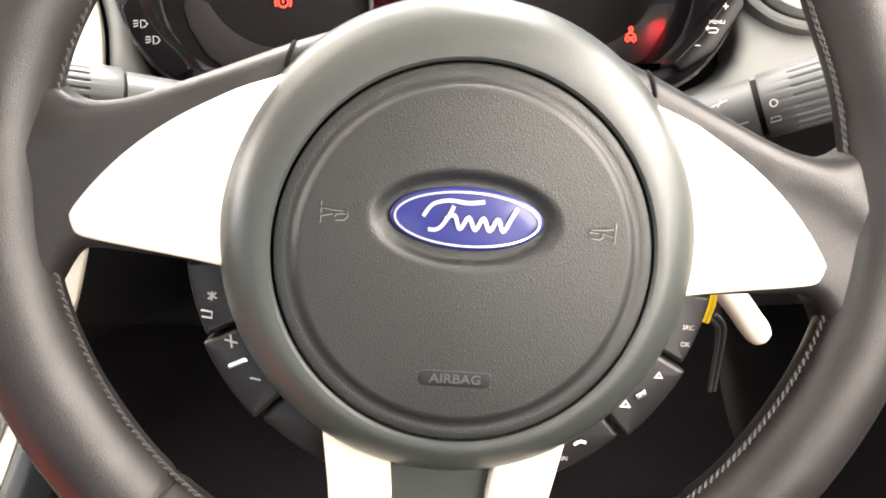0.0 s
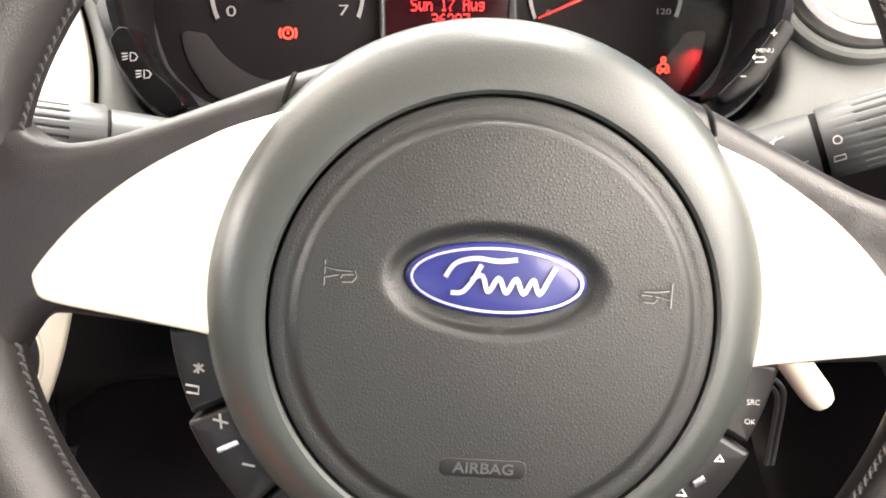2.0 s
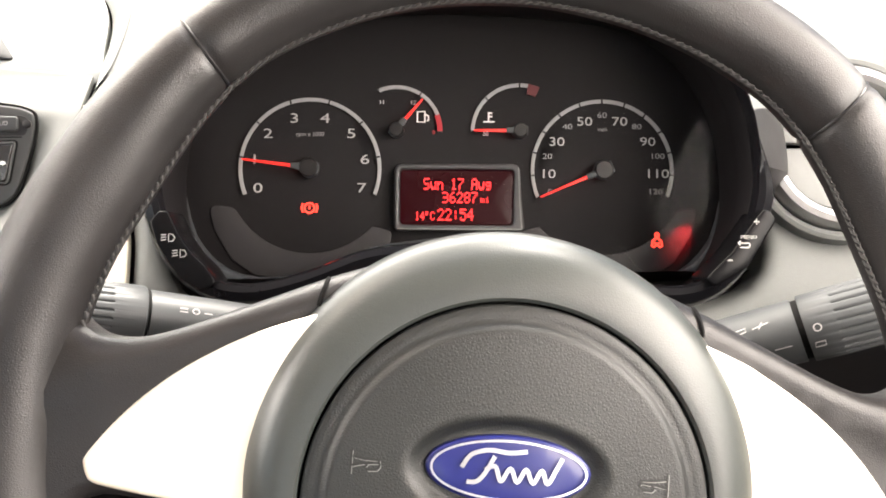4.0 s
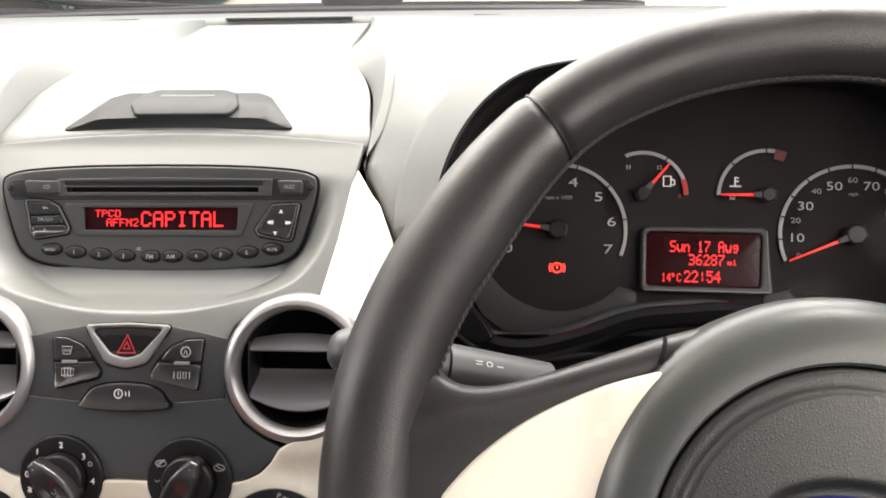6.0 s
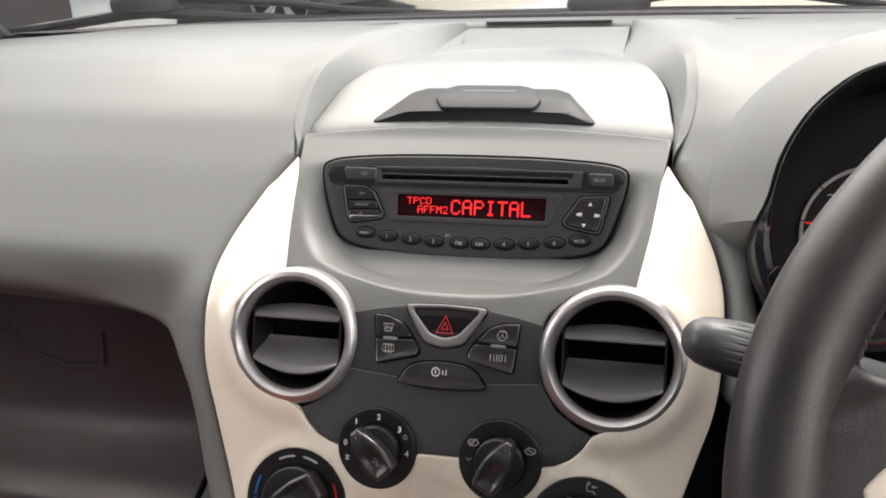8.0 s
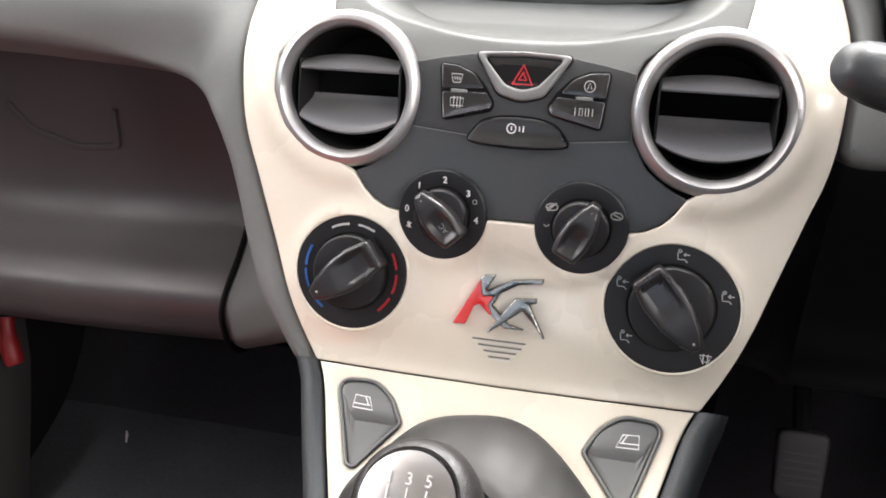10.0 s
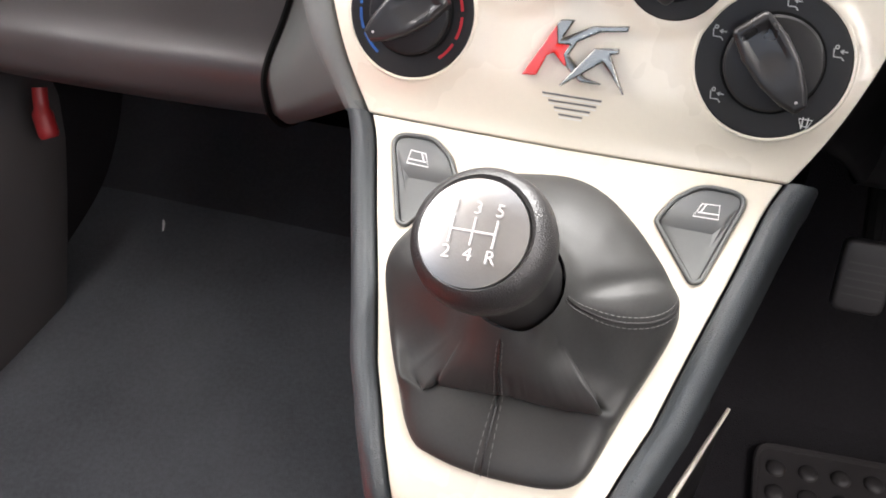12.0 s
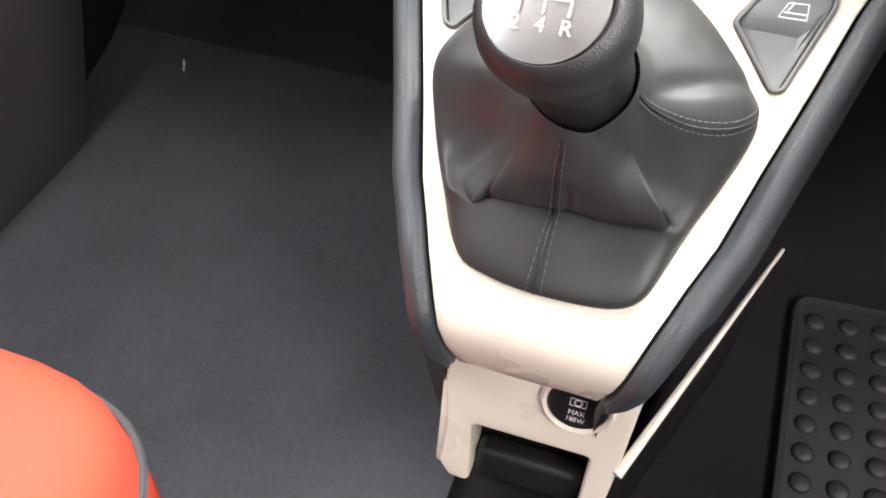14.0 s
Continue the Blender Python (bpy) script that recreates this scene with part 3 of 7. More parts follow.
under = loft([[car(x, y, z) for y, z in ((0.74, 0.475), (0.84, 0.464), (1.0, 0.48))] for x in (-1.03, -0.42)], closed=False)
part("under_panel", under, CAVITY, dashboard)
# Driver's lower dash.
DL = arc_pts((0.62, 0.775), (0.66, 0.74), (0.70, 0.66), (0.72, 0.58), (0.73, 0.52), (0.78, 0.49), (0.95, 0.49))
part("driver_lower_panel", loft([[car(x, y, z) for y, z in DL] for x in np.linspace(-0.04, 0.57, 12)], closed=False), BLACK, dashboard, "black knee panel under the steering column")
# The pad is cut short here; this black paints the shade beside the wheel.
cheek = []
for x, k in ((-0.058, 1.0), (-0.05, 0.6), (-0.04, 0.3), (-0.036, 0.0)):
    row = []
    for i, (y, z) in enumerate(DL):
        f = i / (len(DL) - 1)
        yy, zz = PADFACE.at(0, 300 + 185 * f)
        row.append(car(x - 0.012 * k - 0.055 * k * smoothstep(f), (1 - k) * y + k * (yy + 0.03), (1 - k) * z + k * zz))
    cheek.append(row)
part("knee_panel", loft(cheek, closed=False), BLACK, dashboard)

# ---- centre console ----
console = thing("centre_console", car(MID, 0.6, 0.2), "cream and silver-grey centre console sloping down to the gear lever", "console")
dome_out = mirror(curve([(0, -62), (50, -58), (86, -38), (114, -2), (130, 38), (136, 80), (137, 121), (100, 117), (50, 113), (0, 112)], 5, False))


def dome_relief(x, s):
    return 3.0 - 6.0 * (x / 137) ** 2


part("hood_panel", sheet(STACK, dome_out, top=-7, thick=6, edge=1.2, grid=8, relief=dome_relief), LITSILVER, console, "satin silver-grey dome above the radio")
for sd in (-1, 1):
    rows = []
    for (x0, s0), (x1, s1) in zip(curve(ARCH_IN, 5, False), curve(ARCH[:-1], 5, False)):
        row, q_in = [], s0
        for k in range(8):
            t = k / 6
            x, q = x0 + (x1 - x0) * min(t, 1.0) + (7.0 if k == 7 else 0.0) * smoothstep((140 - q_in) / 30), s0 + (s1 - s0) * min(t, 1.0)
            row.append(PADFACE(sd * x, q, -13 * max(0.0, 1 - t) ** 1.2 + min(t, 1.0) * (pad_relief(x, q) - 1.0 + (1.4 if k == 7 else 0.0))))
        rows.append(row)
    part("channel_side", loft(rows, closed=False), DASH, console, "grained sloping side beside the dome")
fascia_out = mirror(curve([(0, 113.5), (50, 114.5), (100, 118.5)], 3, False) + [(137.3, 123), (134, 150), (129, 190), (124, 230), (122, 246), (100, 249), (80, 260), (67, 275), (63, 285), (0, 285)])
part("bridge", sheet(PADFACE, rounded([(-89.5, -311), (89.5, -311), (92, -110), (100, -34), (-100, -34), (-92, -110)], 2), top=-2.0, thick=10, edge=1.0, grid=10, relief=lambda x, s: -10.0 * smoothstep((s + 312) / 70)), DASH, console, "flat grained bridge above the dome")
part("fascia", sheet(FASCIA, fascia_out, top=0, thick=5, edge=0.7, grid=1.7), SILVER, console, "satin silver-grey radio surround with a curved lip")

trim_half = ([(135.6, 147), (147, 166)] + [(x - 1.4, s) for x, s in edge_r if s > 172] + [(118, 474)])
trim_in = [(0, 475.5), (60, 475)]
trim_out = mirror([(0, 373), (14, 373)] + [(41 - 26 * math.cos(q), 372 + 26 * math.sin(q)) for q in np.linspace(0.1, math.pi - 0.1, 16)] + [(67.5, 373), (76, 371.5), (85, 367), (92, 360), (97.5, 351), (108, 345), (127, 340), (143, 326), (151, 305), (149, 284), (137, 267), (126, 257), (120, 248), (127, 196), (132, 160)] + trim_half + trim_in[::-1])


def trim_relief(x, s):
    """Low swells round the dials and the air vents."""
    out = 0.0
    for cx, cs, r in ((-97, 413, 37), (96, 413, 38), (-41.5, 372, 28), (41.5, 372, 28)):
        d = math.hypot(x - cx, s - cs) - r
        out += 2.2 * math.exp(-((d / 5) ** 2))
    for cx in (-105.5, 108.5):
        d = math.hypot(x - cx, (s - 302) * 0.95) - 48
        out += 3.5 * math.exp(-((max(d, 0) / 7) ** 2))
    return out


part("cream_panel", sheet(STACK, trim_out, [ellipse(-97, 413, 35), ellipse(96, 413, 37)], top=1.2, thick=6, edge=1.3, grid=4.5, relief=trim_relief), CREAM, console, "glossy cream surround of dials and vents")
dark_out = mirror([(0, 281), (40, 281.5), (64, 284), (62, 300), (65, 320), (74, 336), (88, 346), (97.5, 350.5), (91.5, 359.5), (84.5, 366.3), (76, 370.5), (66, 372.2), (14, 372.2), (0, 372.2)])
part("charcoal_panel", sheet(STACK, dark_out, top=0.6, thick=5, edge=0.6, grid=6), CHARCOAL, console, "charcoal panel between the round vents")

# Buttons between the vents.
switches = thing("switch_panel", STACK(0, 300, 0), "dark grey switch panel with hazard and demister buttons", "switch panel")
# Pale strips paint the highlight along the backplate's bevelled edges.
for glint in ([(-63.5, 283.6), (-46, 279.6), (-30, 277)], [(63.5, 283.6), (46, 279.8), (31, 277.2)], [(-62.5, 320.6), (-30, 323.6)], [(62.5, 320.6), (30, 323.6)]):
    part("edge_highlight", ribbons(STACK, [glint], 0.6, 2.1), SWITCHGREY, switches, "thin pale strip painted as the edge's highlight")
part("backplate", sheet(STACK, mirror([(0, 274.9), (30, 276.4), (46, 279.2), (64, 283.2), (63, 320.4), (30, 323.4), (0, 325)]), top=1.6, thick=3, edge=0.8, grid=6), GREYBTN, switches)
hz = rounded([(-28.4, 275.9), (0, 274.6), (28.4, 275.9), (13.2, 299.4), (0, 303), (-13.2, 299.4)], [2.5, 20, 2.5, 8, 18, 8])
hz_in = rounded([(-23.6, 278.2), (0, 277.2), (23.6, 278.2), (9.6, 293.6), (0, 296.6), (-9.6, 293.6)], [2, 20, 2, 6, 14, 6])
SURROUND = material("silver_painted_plastic", (0.15, 0.15, 0.148), 0.42, metal=0.0, vary=0.06, fine=0.06)
KEY = material("satin_black_key_plastic", (0.014, 0.014, 0.0145), 0.24, fine=0.05, vary=0.12, spec=0.6)
part("joint", sheet(STACK, inset(ccw(hz), -1.0), top=1.95, thick=1, edge=0.2, grid=8), CAVITY, switches, "dark joint round the hazard button")
hazard = part("hazard_button", sheet(STACK, inset(ccw(hz_in), 0.3), top=3.2, thick=3, edge=1.2, grid=4, relief=lambda x, s: -1.6 * (1 - ((s - 287) / 11) ** 2)), KEY, switches, "black hazard button in a silver V frame")
part("surround", sheet(STACK, hz, [hz_in], top=4.4, thick=4, edge=1.5, grid=4), SURROUND, hazard, "silver V-shaped surround")
part("triangle", ribbons(STACK, [[(0.2, 282.3), (5.9, 293), (-5.5, 293), (0.2, 282.3)], [(0.2, 286.4), (2.4, 290.6), (-2, 290.6), (0.2, 286.4)]], 1.5, 2.6), REDMARK, hazard, "red warning triangle")
ICONS = {
    "front_demister_button": [[(-41, 289.6), (-34.4, 289.6), (-35.6, 294.2), (-39.8, 294.2), (-41, 289.6)], [(-39.3, 291), (-38.7, 292.8)], [(-37.8, 291), (-37.2, 292.8)], [(-36.3, 291), (-35.9, 292.8)]],
    "rear_demister_button": [[(-40.6, 303), (-33, 303), (-33, 307.4), (-40.6, 307.4), (-40.6, 303)], [(-38.6, 302), (-38.6, 308.6)], [(-36.6, 302), (-36.6, 308.6)], [(-34.8, 302), (-34.8, 308.6)]],
    "stop_start_button": [ellipse(38.6, 292, 3.0, n=16) + [(41.6, 292)], [(37.4, 293.6), (38.6, 290.2), (39.8, 293.6)]],
    "fog_button": [[(31.6, 304), (31.6, 308.4)], [(34, 304.2), (34, 308.2), (35.8, 308.2), (35.8, 304.2), (34, 304.2)], [(37.4, 304.2), (39.2, 304.2), (39.2, 308.2), (37.4, 308.2), (37.4, 304.2)], [(41.4, 304), (41.4, 308.4)]],
}
SHAPES = {
    "front_demister_button": [(-47.8, 283.6), (-38, 284.4), (-27.5, 288.6), (-21, 297.2), (-46.6, 298.2)],
    "rear_demister_button": [(-46.4, 299.6), (-20, 298.6), (-15.8, 304.6), (-17.4, 308.2), (-44.4, 315.2)],
    "stop_start_button": [(49.4, 284.2), (38.4, 284.8), (29, 288.8), (21.8, 297.2), (48.2, 298.6)],
    "fog_button": [(48, 300), (20.8, 298.6), (16.4, 305), (18.4, 309.2), (46.4, 315.4)],
}


def key_relief(x, s):
    return 3.0 * smoothstep((s - 303.4 - 0.25 * (abs(x) - 17)) / 5.5)


for q in (-1, 1):
    well = [(q * 48.6 + 0.7, 283.9), (q * 38.2, 284.6), (q * 28.2 + 0.5, 288.7), (q * 21, 296.8), (q * 16 + 0.2, 304.8), (q * 17.8 + 0.4, 308.7), (q * 45.4 + 0.9, 315.3)]
    part("key_recess", sheet(STACK, inset(ccw(rounded(well, [2, 6, 8, 10, 4, 3, 2])), -1.1), top=1.95, thick=1, edge=0.2, grid=7), CAVITY, switches, "dark recess round the keys")
for key, shape in SHAPES.items():
    b = part(key, sheet(STACK, rounded(shape, [1.6, 5, 7, 1.6, 1.6] if "front" in key or "stop" in key else [1.6, 1.6, 3, 3, 1.6]), top=3.2, thick=3, edge=0.9, grid=3, relief=key_relief if key in ("rear_demister_button", "fog_button") else None), KEY, switches)
    part("symbol", ribbons(STACK, ICONS[key], 0.55, 3.9), DIALWHITE, b)
for x in (-36, 36.2):
    part("indicator", sheet(STACK, rounded([(x - 4.8, 297.9), (x + 4.8, 298), (x + 4.8, 300), (x - 4.8, 299.9)], 0.8), top=4.2, thick=2, edge=0.3, grid=9), SWITCHGREY, switches, "small grey indicator bar")
esp_o = mirror(curve([(0, 311.6), (12, 312.4), (21, 315.2), (25.6, 320), (28.4, 324.4), (26.5, 326.6), (14, 328), (0, 328.6)], 4, False))
part("joint", sheet(STACK, inset(ccw(esp_o), -1.1), top=1.95, thick=1, edge=0.2, grid=8), CAVITY, switches, "dark joint round the traction button")
esp = part("traction_button", sheet(STACK, esp_o, top=3.6, thick=4, edge=1.2, grid=3, relief=lambda x, s: 3.0 * smoothstep((s - 321.2) / 6.5)), KEY, switches, "wide gloss black traction button")
part("symbol", ribbons(STACK, [ellipse(-3.5, 318, 2.6, n=14) + [(-0.9, 318)], [(-3.5, 316.6), (-3.5, 319)], [(1.2, 316.6), (1.2, 319.4)], [(3.4, 316.2), (3.4, 319.6)]], 0.7, 4.3), WHITEMARK, esp)

# Small display hood on the dome.
HOODGREY = material("matt_charcoal", (0.014, 0.015, 0.016), 0.55, fine=0.1, vary=0.08, spec=0.2)
sensor = thing("display_hood", STACK(0, 100, 0), "dark grey wedge-shaped display housing on the silver dome", "display")
wedge = rounded([(-90, 104.5), (85, 105), (60, 64), (50, 57), (-54, 55.5), (-65, 63)], [4, 4, 6, 8, 8, 6])


def wedge_relief(x, s):
    return 3.0 - 6.0 * (x / 137) ** 2 + 6 * smoothstep((s - 56) / 30) * smoothstep((86 - abs(x)) / 30) * smoothstep((112 - s) / 8)


part("housing", sheet(STACK, wedge, top=-6.0, thick=4, edge=0.8, grid=5, relief=wedge_relief), HOODGREY, sensor)
face_o = rounded([(-32, 100.5), (38, 100.5), (42, 88), (34, 63), (24, 57), (-29, 56), (-37, 62), (-40, 86)], [7, 7, 10, 8, 6, 6, 8, 10])
lid = part("cover", sheet(STACK, face_o, top=-3.2, thick=3, edge=1.8, grid=6, relief=wedge_relief), HOODGREY, sensor, "smooth dark oblong cover")
part("marking", sheet(STACK, rounded([(-21, 70), (20, 70.6), (20, 74.4), (-21, 73.8)], 0.5), top=-2.9, thick=0.4, edge=0.1, grid=8, relief=wedge_relief), CHARCOAL, lid, "pale grey bar of unreadable lettering")

# ---- radio ----
# Rim colour is paler than the keys, painting the highlight on their bevels.
RIMGLINT = material("grey_rim_highlight", (0.085, 0.087, 0.086), 0.38, vary=0.08)
radio = thing("car_radio", RADIOFACE(0, 0, 0), "dark grey car radio with red lit display and CD slot", "radio")
face = mirror(curve([(0, 34), (50, 33.4), (90, 31), (106, 27.5), (109.5, 22), (108, 10), (102, -10), (97, -22), (90, -28.5), (76, -33), (40, -36.5), (0, -37.5)], 4, False))
slot = rounded([(-64, 19.5), (70, 19.5), (70, 16.2), (-64, 16.2)], 1)
lcd_o = rounded([(-52, 5.8), (55.8, 5.8), (55.3, -9.6), (-51.6, -9.6)], 1)
part("faceplate", sheet(RADIOFACE, face, [slot, lcd_o], top=1.6, thick=9, edge=1.4, grid=7), RADIO, radio, "matt dark grey faceplate")
part("cd_slot", box(RADIOFACE, -66, 72, 14, 22, -14, -5, 0), CAVITY, radio, "long black CD slot")
part("channel", sheet(RADIOFACE, rounded([(-107, 24.6), (-60, 26.6), (0, 27.4), (60, 26.6), (107, 24.6), (104.5, 12.4), (-104.5, 12.4)], [5, 30, 30, 30, 5, 4, 4]), [slot], top=1.85, thick=1.5, edge=0.3, grid=12), BLACK, radio, "dark channel along the top of the faceplate")
part("slot_plate", sheet(RADIOFACE, rounded([(-71, 25.4), (0, 26.4), (80, 25.2), (79, 13.4), (-70, 13.4)], [2, 60, 2, 2, 2]), [rounded([(-65.4, 23.4), (73, 23.4), (73, 20.6), (-65.4, 20.6)], 1), slot], top=3.0, thick=2, edge=0.6, grid=9), RADIO, radio, "grey plate round the CD slot")
screen_p = part("display", sheet(RADIOFACE, inset(ccw(lcd_o), -1), top=-1.0, thick=2, edge=0.2, grid=12), LCD, radio, "dark red dot-matrix display")
part("lettering", dot_words(RADIOFACE, "CAPITAL", -12.5, 45, -7.2, 3.4, -0.5), LCDTEXT, screen_p, "red lit station name")
part("lettering", dot_words(RADIOFACE, "TPCD", -45, -27, -0.6, 4.4, -0.5), LCDTEXT, screen_p)
part("lettering", dot_words(RADIOFACE, "AFFM2", -37, -14.5, -7.0, -1.6, -0.5), LCDTEXT, screen_p)
part("groove", ribbons(RADIOFACE, [[(-102, 11.5), (102, 11.5)]], 0.7, 1.75), CAVITY, radio)
part("display_frame", sheet(RADIOFACE, rounded([(-66, 8.6), (67, 8.6), (58, -13.8), (-57, -13.8)], [2, 2, 5, 5]), [lcd_o], top=2.4, thick=2, edge=0.7, grid=9), RADIO, radio)
part("gap", sheet(RADIOFACE, inset(ccw(face), -1.6), [slot, lcd_o], top=0.2, thick=2, edge=0.2, grid=12), CAVITY, radio, "dark joint round the faceplate")
LEAF_L = rounded([(-93.5, 11.3), (-77, 10.9), (-69.3, 6.9), (-61.4, -8.4), (-63, -12.2), (-85.5, -15.6), (-89, -12)], [2, 4, 5, 3, 2.5, 3, 3])
LEAF_R = rounded([(79, 7.8), (98.8, 9), (93, -17.4), (70.2, -13), (67.4, -9.2)], [5, 2, 4, 3, 2.5])
for leaf in (LEAF_L, LEAF_R):
    part("key_recess", sheet(RADIOFACE, inset(ccw(leaf), -1.2), top=1.95, thick=1, edge=0.2, grid=14), CAVITY, radio, "dark recess round the keys")
    part("key_rim", sheet(RADIOFACE, leaf, [inset(ccw(leaf), 0.9)], top=3.4, thick=2.5, edge=0.4, grid=14), RIMGLINT, radio, "thin rim, paler to paint the keys' edge highlight")
for x, w in ((-81, 13), (91.5, 9)):
    b = part("button", sheet(RADIOFACE, rounded([(x - w, 24.5), (x + w, 24), (x + w, 15), (x - w + 3, 15)], 2.5), top=4.0, thick=4, edge=1.2, grid=8), GREYBTN, radio, "raised key beside the slot")
    part("lettering", words(RADIOFACE, "CD" if x < 0 else "AUD", x + (4 if x < 0 else 0), 19.6, 3.6, 4.6), DIALMARK, b)
    part("peg", lathe(RADIOFACE, -104 if x < 0 else 105.5, 19.5, [(2.6, 1), (2.6, 2.6), (1.8, 3), (0, 3)], 12), BLACK, radio)
LEFT_KEYS = (("V+", [(-91.6, 10), (-77.2, 9.6), (-70.4, 6.1), (-68, 1.3), (-89.6, 0.5)], 5.2, 3.4, 0.0), ("ON/OFF", [(-89.4, -0.3), (-67.4, 0.5), (-65.8, -5.4), (-88.2, -5.8)], -2.7, 3.0, 0.0),
             ("V-", [(-88, -6.6), (-65.2, -6.2), (-62.8, -8.8), (-64, -11.3), (-85, -14.5), (-87.6, -11.8)], -9.6, 3.0, 2.6))
for tx, shape, y, size, swell in LEFT_KEYS:
    b = part("button", sheet(RADIOFACE, rounded(shape, 1.2), top=3.4, thick=3, edge=0.9, grid=4, relief=lambda a, q: swell * smoothstep((-10.2 - q) / 3.4)), KEY, radio)
    part("lettering", words(RADIOFACE, tx, -78, y, size, 4.2), DIALMARK, b)
pad4 = part("cursor_pad", sheet(RADIOFACE, inset(ccw(LEAF_R), 1.4), top=3.4, thick=3, edge=1.0, grid=4, relief=lambda a, q: 2.2 * smoothstep((-11.4 - q) / 3.6)), KEY, radio, "four-way key with white arrows")
for x, y, q in ((86, 3, 0), (77.9, -4.1, 1), (79.6, -4.1, 1), (90.0, -4.4, 3), (91.7, -4.4, 3), (82.2, -11.4, 2)):
    tip = [Vector((0, 1.5)), Vector((-1.5, -1.0)), Vector((1.5, -1.0))]
    tip = [Matrix.Rotation(radians(90 * q), 2) @ p for p in tip]
    part("symbol", sheet(RADIOFACE, ccw([(x + p.x, y + p.y) for p in tip]), top=4.4 if q != 2 else 5.2, thick=0.6, edge=0.1, grid=9), WHITEMARK, pad4, "white arrow")
for x, tx in ((-74.2, "MENU"), (-57.3, "1"), (-39.7, "2"), (-22.7, "3"), (-4.2, "FM"), (10.4, "AM"), (28, "4"), (45, "5"), (62.8, "6"), (80, "MUTE")):
    y = -27.4 + 5.4 * (x / 80) ** 2
    o = ellipse(x, y, 6.8, 3.7, 24)
    if tx == "FM":
        o = [(min(p[0], x + 5.6), p[1]) for p in o]
    elif tx == "AM":
        o = [(max(p[0], x - 5.6), p[1]) for p in o]
    o = [p for i, p in enumerate(o) if math.dist(p, o[i - 1]) > 0.05]
    part("key_rim", sheet(RADIOFACE, inset(ccw(o), -0.8), top=2.0, thick=1, edge=0.2, grid=9), CAVITY, radio)
    b = part("preset_button", sheet(RADIOFACE, o, top=4.2, thick=4, edge=1.8, grid=6, steps=3), BLACK, radio, "oval black preset key")
    part("lettering", words(RADIOFACE, tx, x, y - 0.4, 4.2 if len(tx) < 3 else 2.7, 4.8, bold=0.05), DIALMARK, b)
part("lettering", words(RADIOFACE, "AS", -13.2, -22.4, 3.0, 1.9), DIALWHITE, radio)

# ---- air vents ----
FLAPGREY = material("satin_grey_flap_plastic", (0.17, 0.171, 0.173), 0.24, fine=0.05, spec=0.9, vary=0.06, wear=0.02)


def air_vent(pl, label):
    v = thing("air_vent", pl(0, 0, -20), label, "air vent", "round vents of the console")
    part("ring", lathe(pl, 0, 0, [(36.6, -12), (36.8, -2), (38, 2.5), (40.5, 5), (43, 4.6), (45.5, 2.2), (46.6, -2), (46.8, -12)], 72), RING, v, "satin aluminium ring")
    part("pod", lathe(pl, 0, 0, [(46.2, -6), (47.2, -14), (48.5, -40), (50, -70)], 72), CHARCOAL, v, "dark pod behind the ring")
    part("barrel", lathe(pl, 0, 0, [(36.5, -3), (35.5, -12), (34, -40), (33, -46), (0, -46)], 48), CAVITY, v, "black barrel")
    for s in (-1, 1):
        part("side_wall", sheet(pl, ccw([(s * 31.2, 17), (s * 32.6, 16.5), (s * 32.6, -16.5), (s * 31.2, -17)]), top=-4, thick=30, edge=0.4, grid=20), BLACK, v)
    upper = []
    for k in range(7):
        t = k / 6
        upper.append([pl(a, 13.0 + 8.0 * t * (1 - 0.4 * (a / 31) ** 2), -4 - 9 * t * t - 3 * t) for a in np.linspace(-31, 31, 17)])
    lip = [[pl(a, b, h) for a in np.linspace(-31, 31, 17)] for b, h in ((10.6, -8), (10.4, -5), (11.4, -3.4), (12.4, -3.4))]
    part("flap", loft(lip + upper, closed=False), FLAPGREY, v, "dark upper flap with a bright lower lip")
    rows = []
    for k in range(11):
        t = k / 10
        rows.append([pl(a, -3.5 - 22.5 * t * (1 - 0.36 * (a / 31) ** 2), -27 + 24 * smoothstep(t)) for a in np.linspace(-31, 31, 17)])
    rows.append([pl(a, -27.2 + 8.0 * (a / 31) ** 2, -4.6) for a in np.linspace(-31, 31, 17)])
    rows.append([pl(a, -27.4 + 8.0 * (a / 31) ** 2, -12) for a in np.linspace(-31, 31, 17)])
    part("flap", loft(rows, closed=False), FLAPGREY, v, "curved lower flap with a grip lip")
    return v


for pl in VENT:
    air_vent(pl, "round air vent with satin aluminium ring and two dark flaps")


# ---- climate dials ----
def stack_plane(x, s, lift=0.0):
    (y0, z0), (y1, z1), (y, z) = STACK.at(x, s - 12), STACK.at(x, s + 12), STACK.at(x, s)
    return Plane((MID + x / 1000, y - 0.0018, z + 0.0006), math.degrees(math.atan2(y0 - y1, z0 - z1)))


GRIP = material("satin_black_grip_plastic", (0.017, 0.0165, 0.017), 0.3, fine=0.08, vary=0.12, spec=0.6)


